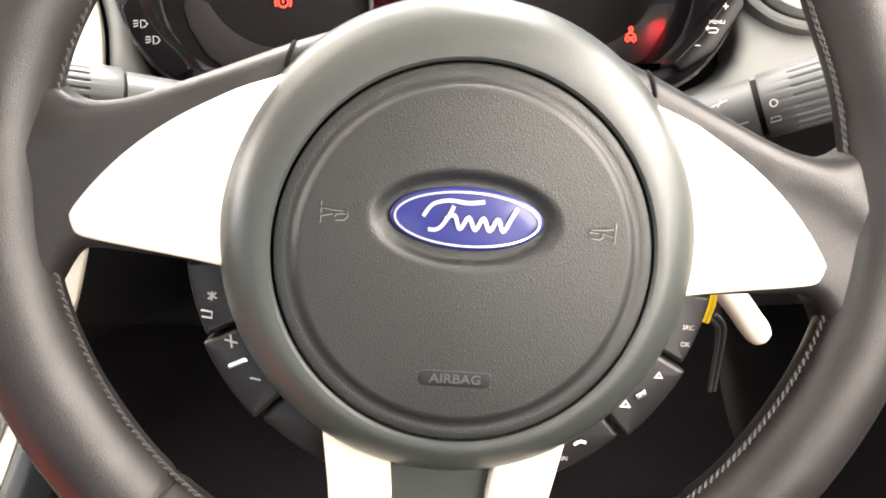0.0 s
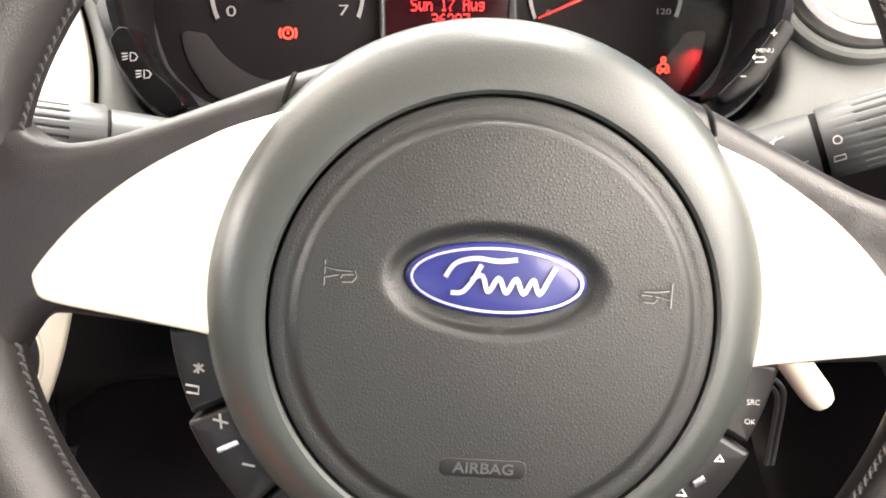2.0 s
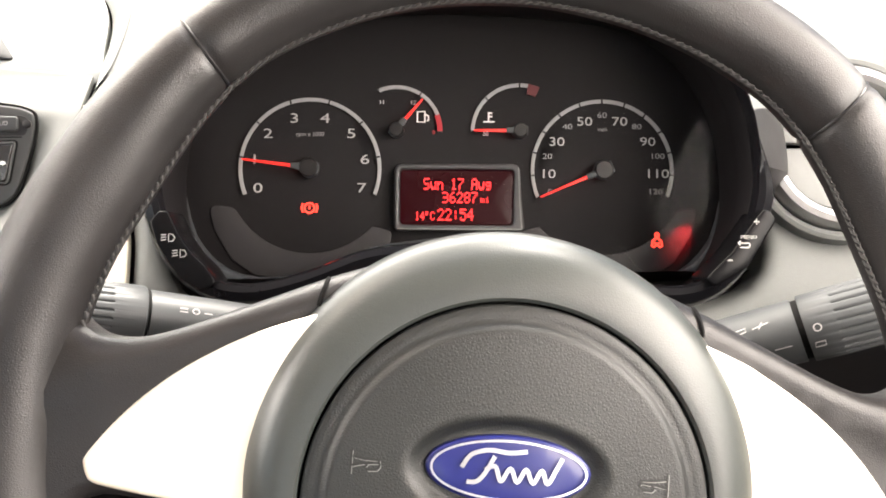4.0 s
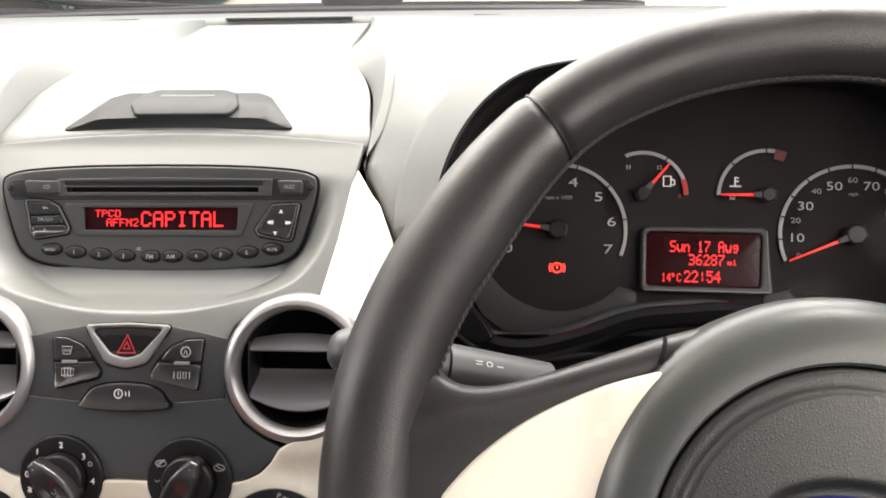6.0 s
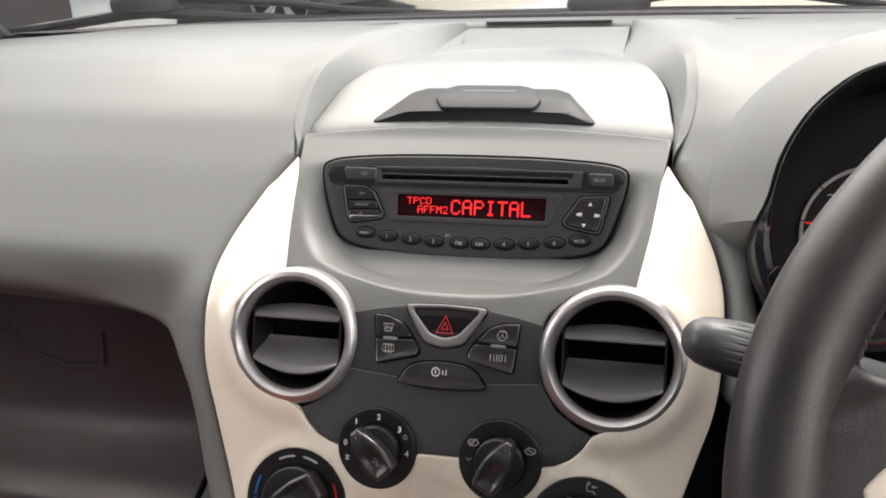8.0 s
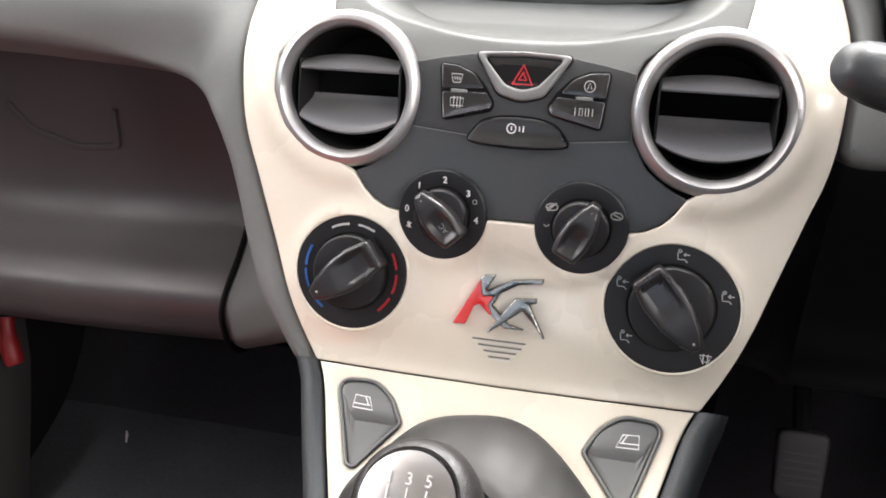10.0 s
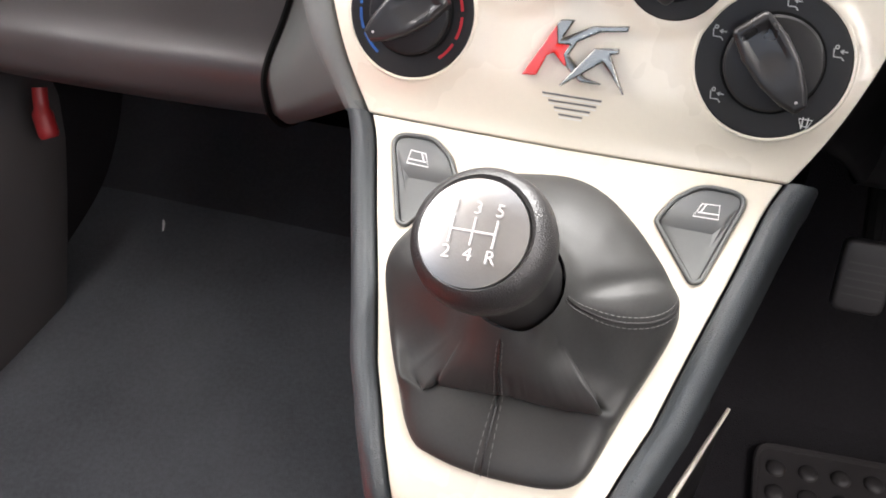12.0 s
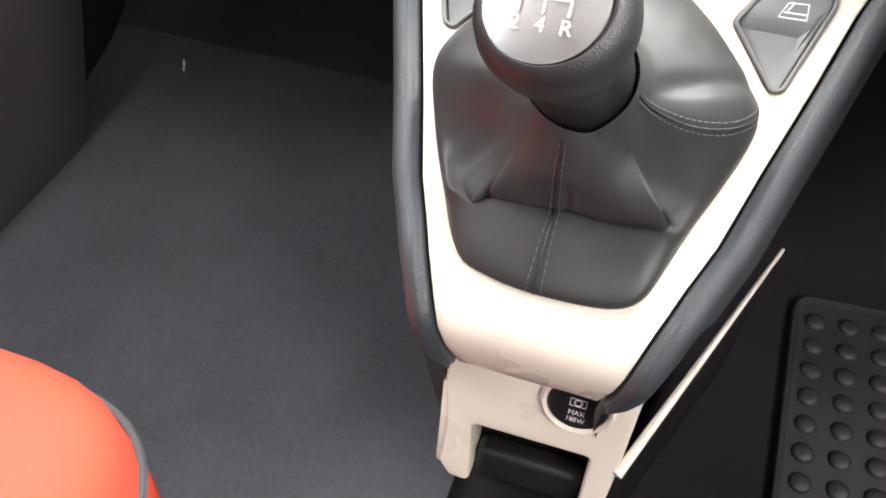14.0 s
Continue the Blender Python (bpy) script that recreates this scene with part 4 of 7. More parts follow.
def climate_dial(x, s, r, turn, knob_r, bar, label, marks):
    pl = stack_plane(x, s)
    d = thing("climate_dial", pl(0, 0, 0), label, "dial", "round climate dials")
    base = part("dial_plate", lathe(pl, 0, 0, [(r, -6), (r, 1.5), (r - 0.8, 2.3), (r - 3, 2.5), (knob_r + 1, 1.2), (0, 1.0)], 64), BLACK, d, "black dial plate")
    if r > 30:
        part("bezel", lathe(pl, 0, 0, [(r + 2.2, -3), (r + 2.0, 1.6), (r + 1.0, 2.6), (r, 2.4), (r - 0.3, 1.0)], 64), CREAM, d, "raised cream rim")
    kn = part("knob", lathe(pl, 0, 0, [(knob_r, 0), (knob_r, 7), (knob_r - 1.2, 8.2), (knob_r - 5, 8.8), (0, 9)], 48), BLACK, d, "black rotary knob")
    c, sn = math.cos(radians(turn)), math.sin(radians(turn))

    def spun(a, b, h=0.0):
        return pl(c * a - sn * b, sn * a + c * b, h)

    spun.flip = False
    w = bar
    half = [(-knob_r - 2, 0.30), (-0.75 * knob_r, 0.62), (-0.2 * knob_r, 0.92), (0.4 * knob_r, 1.0), (knob_r + 1.5, 0.80)]
    outl = rounded([(a, k * w) for a, k in half] + [(a, -k * w) for a, k in reversed(half)], [2, 6, 14, 14, 3.5, 3.5, 14, 14, 6, 2])

    def dished(a, b):
        """The grip is dished inside a raised rim, open towards the pointer."""
        rim = smoothstep((0.66 * w - abs(b)) / 2.2) * smoothstep((0.86 * knob_r - a) / 2.2) * smoothstep((a + 0.35 * knob_r) / (0.7 * knob_r))
        return -2.6 * rim - 1.6 * smoothstep((-a - 0.5 * knob_r) / (0.6 * knob_r))

    part("grip", sheet(spun, outl, top=19, thick=14, edge=2.6, grid=1.9, steps=4, relief=dished), GRIP, kn, "raised dished grip bar")
    part("joint", lathe(pl, 0, 0, [(knob_r + 1.5, 1.9), (knob_r + 0.1, 1.9)], 48), CAVITY, d, "dark joint round the knob")
    part("pointer", lathe(spun, -knob_r + 3, 0, [(0.8, 15.0), (0.8, 18.0), (0, 18.2)], 12), DIALWHITE, kn, "white pointer dot")
    for tx, a, b, sz in marks.get("knob", ()):
        part("lettering", words(spun, tx, a, b, sz, 16.9, turn=180), DIALMARK, kn)
    for mat, strokes, wd in marks.get("lines", ()):
        for one in strokes:
            part("marking", ribbons(pl, [one], wd, 2.9), mat, base)
    for tx, a, b, sz in marks.get("text", ()):
        part("lettering", words(pl, tx, a, b, sz, 2.9, bold=0.12), WHITEMARK, base)
    return d


def arc(r, a0, a1, n=10):
    return [(r * math.cos(radians(a0 + (a1 - a0) * i / n)), r * math.sin(radians(a0 + (a1 - a0) * i / n))) for i in range(n + 1)]


def glyph(cx, cy, k=1.0):
    """A small seated airflow symbol."""
    seat = [[(cx - 3.0 * k, cy + 2.6 * k), (cx - 2.4 * k, cy - 1.6 * k), (cx + 1.4 * k, cy - 1.6 * k), (cx + 3.0 * k, cy - 3.2 * k)]]
    head = [(cx - 1.6 * k + 0.9 * k * math.cos(q), cy + 3.4 * k + 0.9 * k * math.sin(q)) for q in np.linspace(0, 2 * math.pi, 9)]
    arrow = [[(cx + 4.2 * k, cy + 1.4 * k), (cx + 0.8 * k, cy + 1.4 * k)], [(cx + 2.0 * k, cy + 2.4 * k), (cx + 0.6 * k, cy + 1.4 * k), (cx + 2.0 * k, cy + 0.4 * k)]]
    return seat + [head] + arrow


climate_dial(-97, 413, 36, 38, 23, 12.0, "large temperature dial with blue and red arcs", {
    "lines": [(BLUEMARK, [arc(29.5, 152, 178), arc(29.5, 182, 205), arc(29.5, 209, 235)], 1.6), (REDMARK, [arc(29.5, 28, 8), arc(29.5, 2, -22), arc(29.5, -28, -50)], 1.6),
              (DIALWHITE, [arc(29.5, 118, 95), arc(29.5, 84, 62)], 1.4)]})
climate_dial(-41.5, 372, 27, -47, 16, 9.4, "small fan speed dial numbered 0 to 4", {
    "knob": [("AC", 7, 0, 4.6)],
    "text": [("0", -21.5, 2, 5.4), ("1", -14.5, 16.5, 5.4), ("2", 1, 21, 5.4), ("3", 15.5, 14, 5.4), ("4", 21, -1.5, 5.4)],
    "lines": [(WHITEMARK, [[(-21.4, -8.8), (-18.2, -6.4)], [(-21.2, -6), (-18.4, -9.2)], [(-19.8, -5.6), (-19.8, -9.6)]], 0.6), (DIALWHITE, [ellipse(19.6, 9.6, 1.3, n=10) + [(20.9, 9.6)]], 0.5)]})
climate_dial(41, 372, 27, 62 + 180, 16, 9.4, "small air recirculation dial with car symbols", {
    "lines": [(DIALWHITE, [ellipse(-17.5, 11, 3.4, 2.0, 12) + [(-14.1, 11)], [(-20, 8.4), (-15, 13.6)], [(-20.4, 10), (-17, 12.4)], ellipse(19.5, 9, 3.4, 2.0, 12) + [(22.9, 9)], [(17.4, 10.2), (21.6, 8)], [(18, 11.4), (22, 10.6)], [(-21.6, 0.6), (-20, -0.8), (-18.4, 0.6)]], 0.7)]})
climate_dial(96, 413, 38, -50 + 180, 24, 12.0, "large airflow dial with white seat symbols", {
    "lines": [(DIALWHITE, glyph(-29, 11, 0.95) + glyph(3, 30, 0.95) + glyph(29.5, 9, 0.95) + glyph(-24, -20, 0.95), 0.65),
              (WHITEMARK, [[(18.5, -25), (25, -25), (23.5, -28.6), (20, -28.6), (18.5, -25)], [(20.5, -24), (20.5, -30)], [(23, -24), (23, -30)]], 0.6)]})

# Plain emblem shapes on the cream panel.
EM = stack_plane(0, 428)
emblem = thing("emblem", EM(0, 0, 1), "red and chrome angular emblem on the cream panel", "emblem")
part("red_stroke", sheet(EM, rounded([(-30.2, -9.2), (-22.5, -8.6), (-18.2, 2.6), (-14.6, 4.6), (-8, -1.6), (-4.6, -1.2), (-7.6, 5.2), (-5, 10.6), (-13.6, 10), (-12, 19), (-15.4, 19)], 0.5), top=4, thick=4, edge=0.7, grid=6), REDPAINT, emblem, "red enamel stroke")
part("chrome_stroke", sheet(EM, rounded([(-15.4, 19.6), (-13, 22.2), (-6, 22.9), (-11.4, 12.6), (3.8, 21), (22.6, 23.4), (22.1, 20.4), (8.3, 18.4), (-3.1, 11.6), (-6.6, 4.4), (3.8, -6), (14.7, -8.4), (1.7, -8.6), (-6.4, -2.4), (-9.4, 4.6), (-6.8, 9.6), (-13.4, 9.6)], 0.4), top=4.4, thick=4, edge=0.7, grid=6), WORNCHROME, emblem, "chrome stroke")
part("chrome_stroke", sheet(EM, rounded([(6.8, 10), (-9.4, -12.4), (-6.4, -11.2), (11.7, 3.2), (17.5, -2.7), (26.8, -13.6), (15.4, 7.4), (19.6, 8.6), (19.4, 11.4)], 0.4), top=4.9, thick=4, edge=0.8, grid=6), WORNCHROME, emblem, "chrome arrow stroke")
grille = thing("grille_slots", STACK(0, 450, 0), "four short slots moulded below the emblem", "grille")
# White strokes paint the highlight on each groove's lower lip.
for i, (x0, x1) in enumerate(((-18.4, 15), (-14.6, 12.6), (-11, 9.6), (-8, 6))):
    part("slot_highlight", ribbons(STACK, [[(x0 + 0.8, 447.0 + 3.6 * i), (x1 - 0.4, 447.0 + 3.6 * i)]], 0.7, 1.9), WHITEMARK, grille, "white stroke painted as the slot edge's highlight")
    part("slot", sheet(STACK, rounded([(x0, 445 + 3.6 * i), (x1, 445 + 3.6 * i), (x1 - 0.6, 446.0 + 3.6 * i), (x0 + 0.6, 446.0 + 3.6 * i)], 0.4), top=1.6, thick=0.5, edge=0.1, grid=12), SWITCHGREY, grille)


# ---- lower console ----
LB = Plane((MID, 0.449, 0.315), 6)
lower = thing("gear_console", STACK(0, 560, -120), "cream gear console with black grained side rails", "console")
S_W = [(470, 118), (490, 109), (532, 97.5), (575, 84.5), (616, 73), (640, 63.5), (670, 53), (700, 44), (716, 39)]


def half_width(s):
    return float(np.interp(s, [k[0] for k in S_W], [k[1] for k in S_W]))


pan = mirror([(0, 476.4), (60, 476), (half_width(475), 475)] + [(half_width(s), s) for s in range(484, 712, 12)] + [(38, 717), (20, 724), (0, 726)])
boot_hole = curve([(0, 500), (22, 503), (42, 516), (62, 537), (72, 554), (71.5, 570), (61, 602), (50.5, 636), (45, 648), (36, 654), (20, 656.5), (-6, 657), (-28, 654.5), (-44, 648), (-58, 622), (-69.5, 590), (-77, 564), (-71, 546), (-54, 524), (-34, 507)], 4)
SWITCH = rounded([(101.5, 484), (75, 482.5), (62.5, 493), (54, 508), (78.5, 539), (84.5, 537)], [9, 22, 22, 5, 5, 5], 8)
part("cream_panel", sheet(STACK, pan, [boot_hole, SWITCH, [(-x, q) for x, q in SWITCH]], top=1, thick=5, edge=1.4, grid=7), CREAM, lower, "glossy cream gear surround")
for sd in (-1, 1):
    rings = []
    for s in np.linspace(474, 722, 34):
        w = half_width(s) + 1.2
        wide = 13.5 * smoothstep((730 - s) / 30) + 1
        sec = [(0.5, -9), (0.5, 1.5), (2.5, 4), (0.35 * wide + 1, 6), (0.75 * wide, 4.5), (wide, 0.5), (wide + 3, -10), (wide + 6, -26), (wide + 4, -34), (2, -34)]
        rings.append([STACK(sd * (w + a), s, h) for a, h in curve(sec[:-2], 4, False) + sec[-2:]])
    part("side_rail", loft(rings), RAIL, lower, "black grained side rail")
    skirt = []
    for s in np.linspace(440, 722, 20):
        w = half_width(max(s, 474)) + 14
        y, z = STACK.at(0, s)
        top = STACK(sd * w, s, -22)
        f = (s - 440) / 282
        if sd > 0:
            foot = LB(50, -22, -10).lerp(car(MID + 0.122, 0.617, 0.366), 1 - f) + Vector((0, 0, -0.004))
        else:
            foot = Vector((MID - w / 1000 + 0.012, top.y + 0.10 - 0.03 * f, 0.13))
        skirt.append([top.lerp(foot, t) + Vector((-0.014 * math.sin(math.pi * t), 0, 0)) for t in np.linspace(0, 1, 7)])
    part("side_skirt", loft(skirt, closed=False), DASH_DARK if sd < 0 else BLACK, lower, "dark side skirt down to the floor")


def window_switch(sd):
    o = [(sd * a, q) for a, q in SWITCH]
    sw = thing("window_switch", STACK(sd * 78, 505, 1), "grey rocker window switch set into the cream panel", "switch", "window switches")
    part("bezel", sheet(STACK, o, [inset(ccw(o), 2.0)], top=3.2, thick=3, edge=0.9, grid=9), SWITCHGREY, sw)
    b = part("rocker", sheet(STACK, inset(ccw(o), 2.2), top=2.6, thick=3, edge=1.2, grid=4, relief=lambda x, s: -3.2 * smoothstep((s - 504) / 5) * smoothstep((541 - s) / 10) + 1.2 * math.exp(-(((s - 501.5) / 3.5) ** 2)) - 1.2 * smoothstep((494 - s) / 8)), SWITCHGREY, sw, "dished grey rocker")
    pane = [(-6.5, 3.6), (-3.0, -4.0), (6.0, -4.6), (6.4, 3.2), (-6.5, 3.6)]
    lines = [[(80 + p, 499 + q) for p, q in pane], [(80 - 4.4, 499 + 1.0), (80 + 6.2, 499 + 0.6)], [(80 - 3.2, 499 + 0.8), (80 - 0.6, 499 - 4.1)]]
    part("symbol", ribbons(STACK, [[(sd * p, q) for p, q in l] for l in lines], 0.75, 4.4), WHITEMARK, b)


window_switch(-1)
window_switch(1)

# Lower box under the console's end.
bin_ = thing("storage_bin", LB(0, -60, -30), "scuffed cream storage bin with open tray and power socket", "storage bin")
front = [(-60, 62), (66, 62), (64, 42), (61.5, -12), (58, -66), (41, -74), (42, -18.5), (38, -17.5), (-34, -18.5), (-38, -21), (-35, -78), (-50, -77), (-57.5, -66), (-55, -27), (-59, 20)]
part("front", sheet(LB, rounded(front, [2, 2, 4, 6, 6, 5, 3, 3, 3, 3, 5, 5, 6, 8, 8]), top=0, thick=46, edge=2.6, grid=8, steps=4), CREAM, bin_, "worn cream front")
part("tray", box(LB, -38, 42, -80, -14, -90, -30, 2), CAVITY, bin_, "black tray recess")
part("flap", box(LB, -34, 40, -82, -52, -30, -10, 6, 4), BLACK, bin_, "black rounded tray flap")
part("embossed_mark", ribbons(LB, [[(-40, 19), (-33, 15.5)], [(-38, 24), (-36, 13)], [(-31, 25), (-26, 12)], [(-28, 18), (-17, 16)], [(-24, 24), (-21, 11)]], 2.0, 0.9), CREAM, bin_, "raised moulding mark")
for sd in (1,):
    pts = [LB(sd * 61, -24, 1), LB(sd * 61, -24, 1).lerp(car(MID + sd * 0.135, 0.617, 0.366), 0.33), LB(sd * 61, -24, 1).lerp(car(MID + sd * 0.135, 0.617, 0.366), 0.67), car(MID + sd * 0.135, 0.617, 0.366)]
    part("side_edge", tube(curve(pts, 6, False), [0.0036 - 0.00012 * k for k in range(19)], 8), CREAM, bin_, "thin cream edge strip")
    wall = loft([[p, p + Vector((0, 0.02, -0.2))] for p in curve([tuple(q + Vector((0, 0.004, -0.003))) for q in pts], 4, False) for p in [Vector(p)]], closed=False)
    part("side_wall", wall, BLACK, bin_)
part("bin_side", box(LB, -61.5, -52, -70, 12, -60, -3, 3), CREAM, bin_)
SK = Plane((MID + 0.027, 0.4525, 0.3435), 6)
sock = thing("power_socket", SK(0, 0, 0), "black round power socket cap in the cream bin", "socket")
part("recess", lathe(SK, 0, 0, [(24, 2.5), (22, 4.6), (19.8, 3.2), (18.8, 0.5)], 40), CREAM, sock, "cream raised collar")
part("cap", lathe(SK, 0, 0, [(18.8, 0), (18.8, 3.6), (17.6, 4.8), (0, 5.0)], 40), BLACK, sock, "black socket cap")
part("lettering", joined(words(SK, "MAX", 0, -4, 5.6, 5.5, wide=0.85), words(SK, "180W", 0, -10, 5.6, 5.5, wide=0.85)), WHITEMARK, sock)
part("symbol", ribbons(SK, [[(-5, 2), (5, 2), (5, 8), (-5, 8), (-5, 2)], ellipse(0, 5, 2.4, n=10) + [(2.4, 5)]], 0.8, 5.5), WHITEMARK, sock)

# ---- gear lever ----
KN = Plane((-0.2465, 0.384, 0.635), 30)
KN.n = Vector((-0.13, -0.66, 0.74)).normalized()
KN.u = (Vector((1, 0, 0)) - KN.n * KN.n.x).normalized()
KN.v = KN.n.cross(KN.u)
KNOBSKIN = material("grained_knob_leather", (0.018, 0.017, 0.017), 0.5, bump=0.4, cell=0.0013, vary=0.2, spec=0.5)
gear = thing("gear_lever", STACK(0, 580, 0), "gear lever with aluminium-topped knob and black leather gaiter", "gear lever")
PLATE = material("brushed_shift_plate", (0.31, 0.305, 0.3), 0.42, metal=1.0, fine=0.1, vary=0.08)
knob = part("knob", lathe(KN, 0.9, 0.6, [(20, -84), (21.5, -66), (22.2, -44), (23.4, -36), (26.2, -28), (29.2, -18), (30.2, -9), (28.8, -2), (25.6, 2.8), (23.8, 3.7), (23.0, 2.6), (22, 2)], 64), KNOBSKIN, gear, "black leather gear knob")
part("top_plate", lathe(KN, 0, 0, [(22.9, 1.5), (22.4, 3.4), (16, 5.0), (8, 5.8), (0, 6.0)], 64), PLATE, knob, "brushed aluminium shift plate")
part("collar", lathe(KN, 0, 0, [(20.5, -92), (21.8, -80), (22.8, -60), (23.2, -40), (22.6, -36)], 48), BLACK, gear, "smooth black collar")
# Dark marks paint the engraving's shade; offset bright copies paint its highlight.
CUTSHADE = material("engraving_shade", (0.16, 0.155, 0.155), 0.5, vary=0.1)
CUTGLINT = material("engraving_highlight", (0.72, 0.70, 0.69), 0.35, metal=0.6, vary=0.05)
GATE = [[(-8, 5.2), (-8, -6.2)], [(1, 5.2), (1, -6.2)], [(10, 5.2), (10, -6.2)], [(-8, -0.5), (10, -0.5)]]
for dx, dh, ink in ((0.0, 0.0, CUTSHADE), (-0.45, 0.06, CUTGLINT)):
    part("gate_lines", ribbons(KN, [[(a + dx, b - dx) for a, b in l] for l in GATE], 1.1 if ink is CUTSHADE else 0.7, 6.15 + dh), ink, knob)
    for tx, a, b in (("1", -8, 9), ("3", 1, 9), ("5", 10, 9), ("2", -8, -10), ("4", 1, -10), ("R", 10, -10)):
        part("lettering", words(KN, tx, a + dx, b - dx, 7.6, 5.95 - 0.0014 * (a * a + b * b) + dh, bold=0.08 if ink is CUTSHADE else -0.02), ink, knob)
# Gaiter: from the hole's outline up to the collar; in front its upper half hangs over a low apron in one broad fold.
loop0 = inset(ccw(boot_hole), 0.6)
acc = np.concatenate([[0], np.cumsum([math.dist(p, q) for p, q in zip(loop0, loop0[1:] + loop0[:1])])])
cyc = np.array(loop0 + loop0[:1])
base_loop = [(float(np.interp(d, acc, cyc[:, 0])), float(np.interp(d, acc, cyc[:, 1]))) for d in np.linspace(0, acc[-1], 240, endpoint=False)]
n_loop = len(base_loop)


def spread(knots, n):
    """A smooth profile through (f, h) knots at n even steps."""
    line = np.array(curve(knots, 8, False))
    at = np.linspace(0, len(line) - 1, n)
    return [(float(np.interp(q, range(len(line)), line[:, 0])), float(np.interp(q, range(len(line)), line[:, 1]))) for q in at]


def fold_gap(x, s):
    """How far in front of the fold a place lies."""
    return s - float(np.interp(x, [-60, -31, 2, 24, 46, 80], [622, 616, 612, 613, 614, 612]))


NR = 39
rings = [[] for _ in range(NR + 1)]
for x0, s0 in base_loop:
    ang = math.atan2(-(s0 - 575), x0)
    xr, sr = -2.0 + 23.6 * math.cos(ang), 570.5 - 23.6 * math.sin(ang)
    hr = 62.5 + 3.0 * math.cos(ang) + 3.0 * smoothstep(math.sin(ang) + 0.4) + 4.5 * math.exp(-(((ang + 2.2) / 0.35) ** 2)) - 5.0 * math.exp(-(((ang + 1.15) / 0.3) ** 2))
    fr = smoothstep((s0 - 566) / 56)
    back = [(0, -1), (-0.06, 5), (-0.07, 11), (-0.03, 19), (0.09, 28), (0.28, 36.5), (0.5, 44), (0.74, 51), (0.9, 57), (1, hr)]
    flat = [(0, -1), (-0.05, 4), (-0.055, 8.5), (0.02, 13), (0.18, 17.5), (0.38, 22), (0.58, 28.5), (0.74, 39), (0.87, 51), (1, hr)]
    side = spread([(p[0] + (q[0] - p[0]) * fr, p[1] + (q[1] - p[1]) * fr) for p, q in zip(back, flat)], NR + 1)
    hit = None
    for f in np.linspace(0.12, 0.95, 84):
        if fold_gap(x0 + f * (xr - x0), s0 + f * (sr - s0)) <= 0:
            hit = float(f)
            break
    mask = wide = 0.0
    if hit and s0 > 575:
        wide = smoothstep((s0 - 590) / 45)
        xf = x0 + hit * (xr - x0)
        mask = smoothstep((xf + 35) / 5) * smoothstep((50 - xf) / 5)
        rise = 6.0 * (abs(xf - 8) / 38) ** 2
    if wide > 0:
        ff = hit
        apron = spread([(0, -1), (-0.03, 4), (0.0, 8.5), (0.2 * ff, 11.0 + 0.4 * rise), (0.5 * ff, 12 + 0.7 * rise), (0.8 * ff, 10.5 + rise), (ff + 0.05, 5.5 + rise)], 18)
        top = 26 + 0.2 * rise
        face = spread([(ff + 0.06, 6.0 + rise), (ff - 0.04, 8.0 + rise), (ff - 0.11, 14.5 + 0.8 * rise), (ff - 0.04, top), (0.74, 39.5), (0.87, 51), (1, hr)], NR + 1 - 18)
        front = apron + face
    for k in range(NR + 1):
        f, h = side[k]
        if wide > 0:
            m_ = mask + (wide - mask) * (0.85 if k < 12 else 0.85 * smoothstep((20 - k) / 8))
            f, h = f + (front[k][0] - f) * m_, h + (front[k][1] - h) * m_
        x, q = x0 + f * (xr - x0), s0 + f * (sr - s0)
        t = k / NR
        calm = math.sin(math.pi * t) * (0.35 if s0 > 625 else 1.0)
        v = Vector((x, q, h))
        lump = 1.5 * noise.noise(v * 0.035) + 0.5 * noise.noise(v * 0.09 + Vector((4, 1, 7)))
        sag = -3.0 * math.exp(-(((x - 52) * 0.5 + (q - 552) * 0.86) / 5.0) ** 2) * smoothstep((x - 22) / 14) * (1 - mask)
        rings[k].append(STACK(x, q, h + calm * lump + sag))
GAITER = material("soft_black_leather", (0.034, 0.034, 0.033), 0.5, bump=0.12, cell=0.0009, fine=0.1, spec=0.34, vary=0.2, stain=14, wear=0.08)
boot = part("gaiter", loft(rings, cap=False), GAITER, gear, "creased soft black leather gaiter", 70)


def along(i, k):
    """A place on ring k, i steps round it (i may be a fraction)."""
    j = math.floor(i)
    return rings[k][j % n_loop].lerp(rings[k][(j + 1) % n_loop], i - j)


def drift(i, k):
    """The side seam sags towards the driver; the front one runs straight."""
    if base_loop[i % n_loop][1] > 600:
        return i
    ahead = 1 if base_loop[(i + 1) % n_loop][1] > base_loop[i % n_loop][1] else -1
    return i + ahead * (5 * math.sin(math.pi * k / NR) ** 2 + 20 * smoothstep((k / NR - 0.1) / 0.9))


def seam(i, off):
    return [along(drift(i, k) + 1.8 * off, k) + (LEANBACK.to_3x3() @ Vector((0, -0.0006, 0.0008))) for k in range(2, NR - 1)]


def stitches(path, length=0.0022, gap=0.0014, r=0.00026):
    """Short thread dashes along world points."""
    bm = bmesh.new()
    pts = [Vector(p) for p in path]
    for a, b in zip(pts, pts[1:]):
        L = (b - a).length
        n = max(1, int(L / (length + gap)))
        for j in range(n):
            s, e = a.lerp(b, j / n), a.lerp(b, (j + length / (length + gap)) / n)
            tube([s, e], r, 4, bm=bm)
    return bm


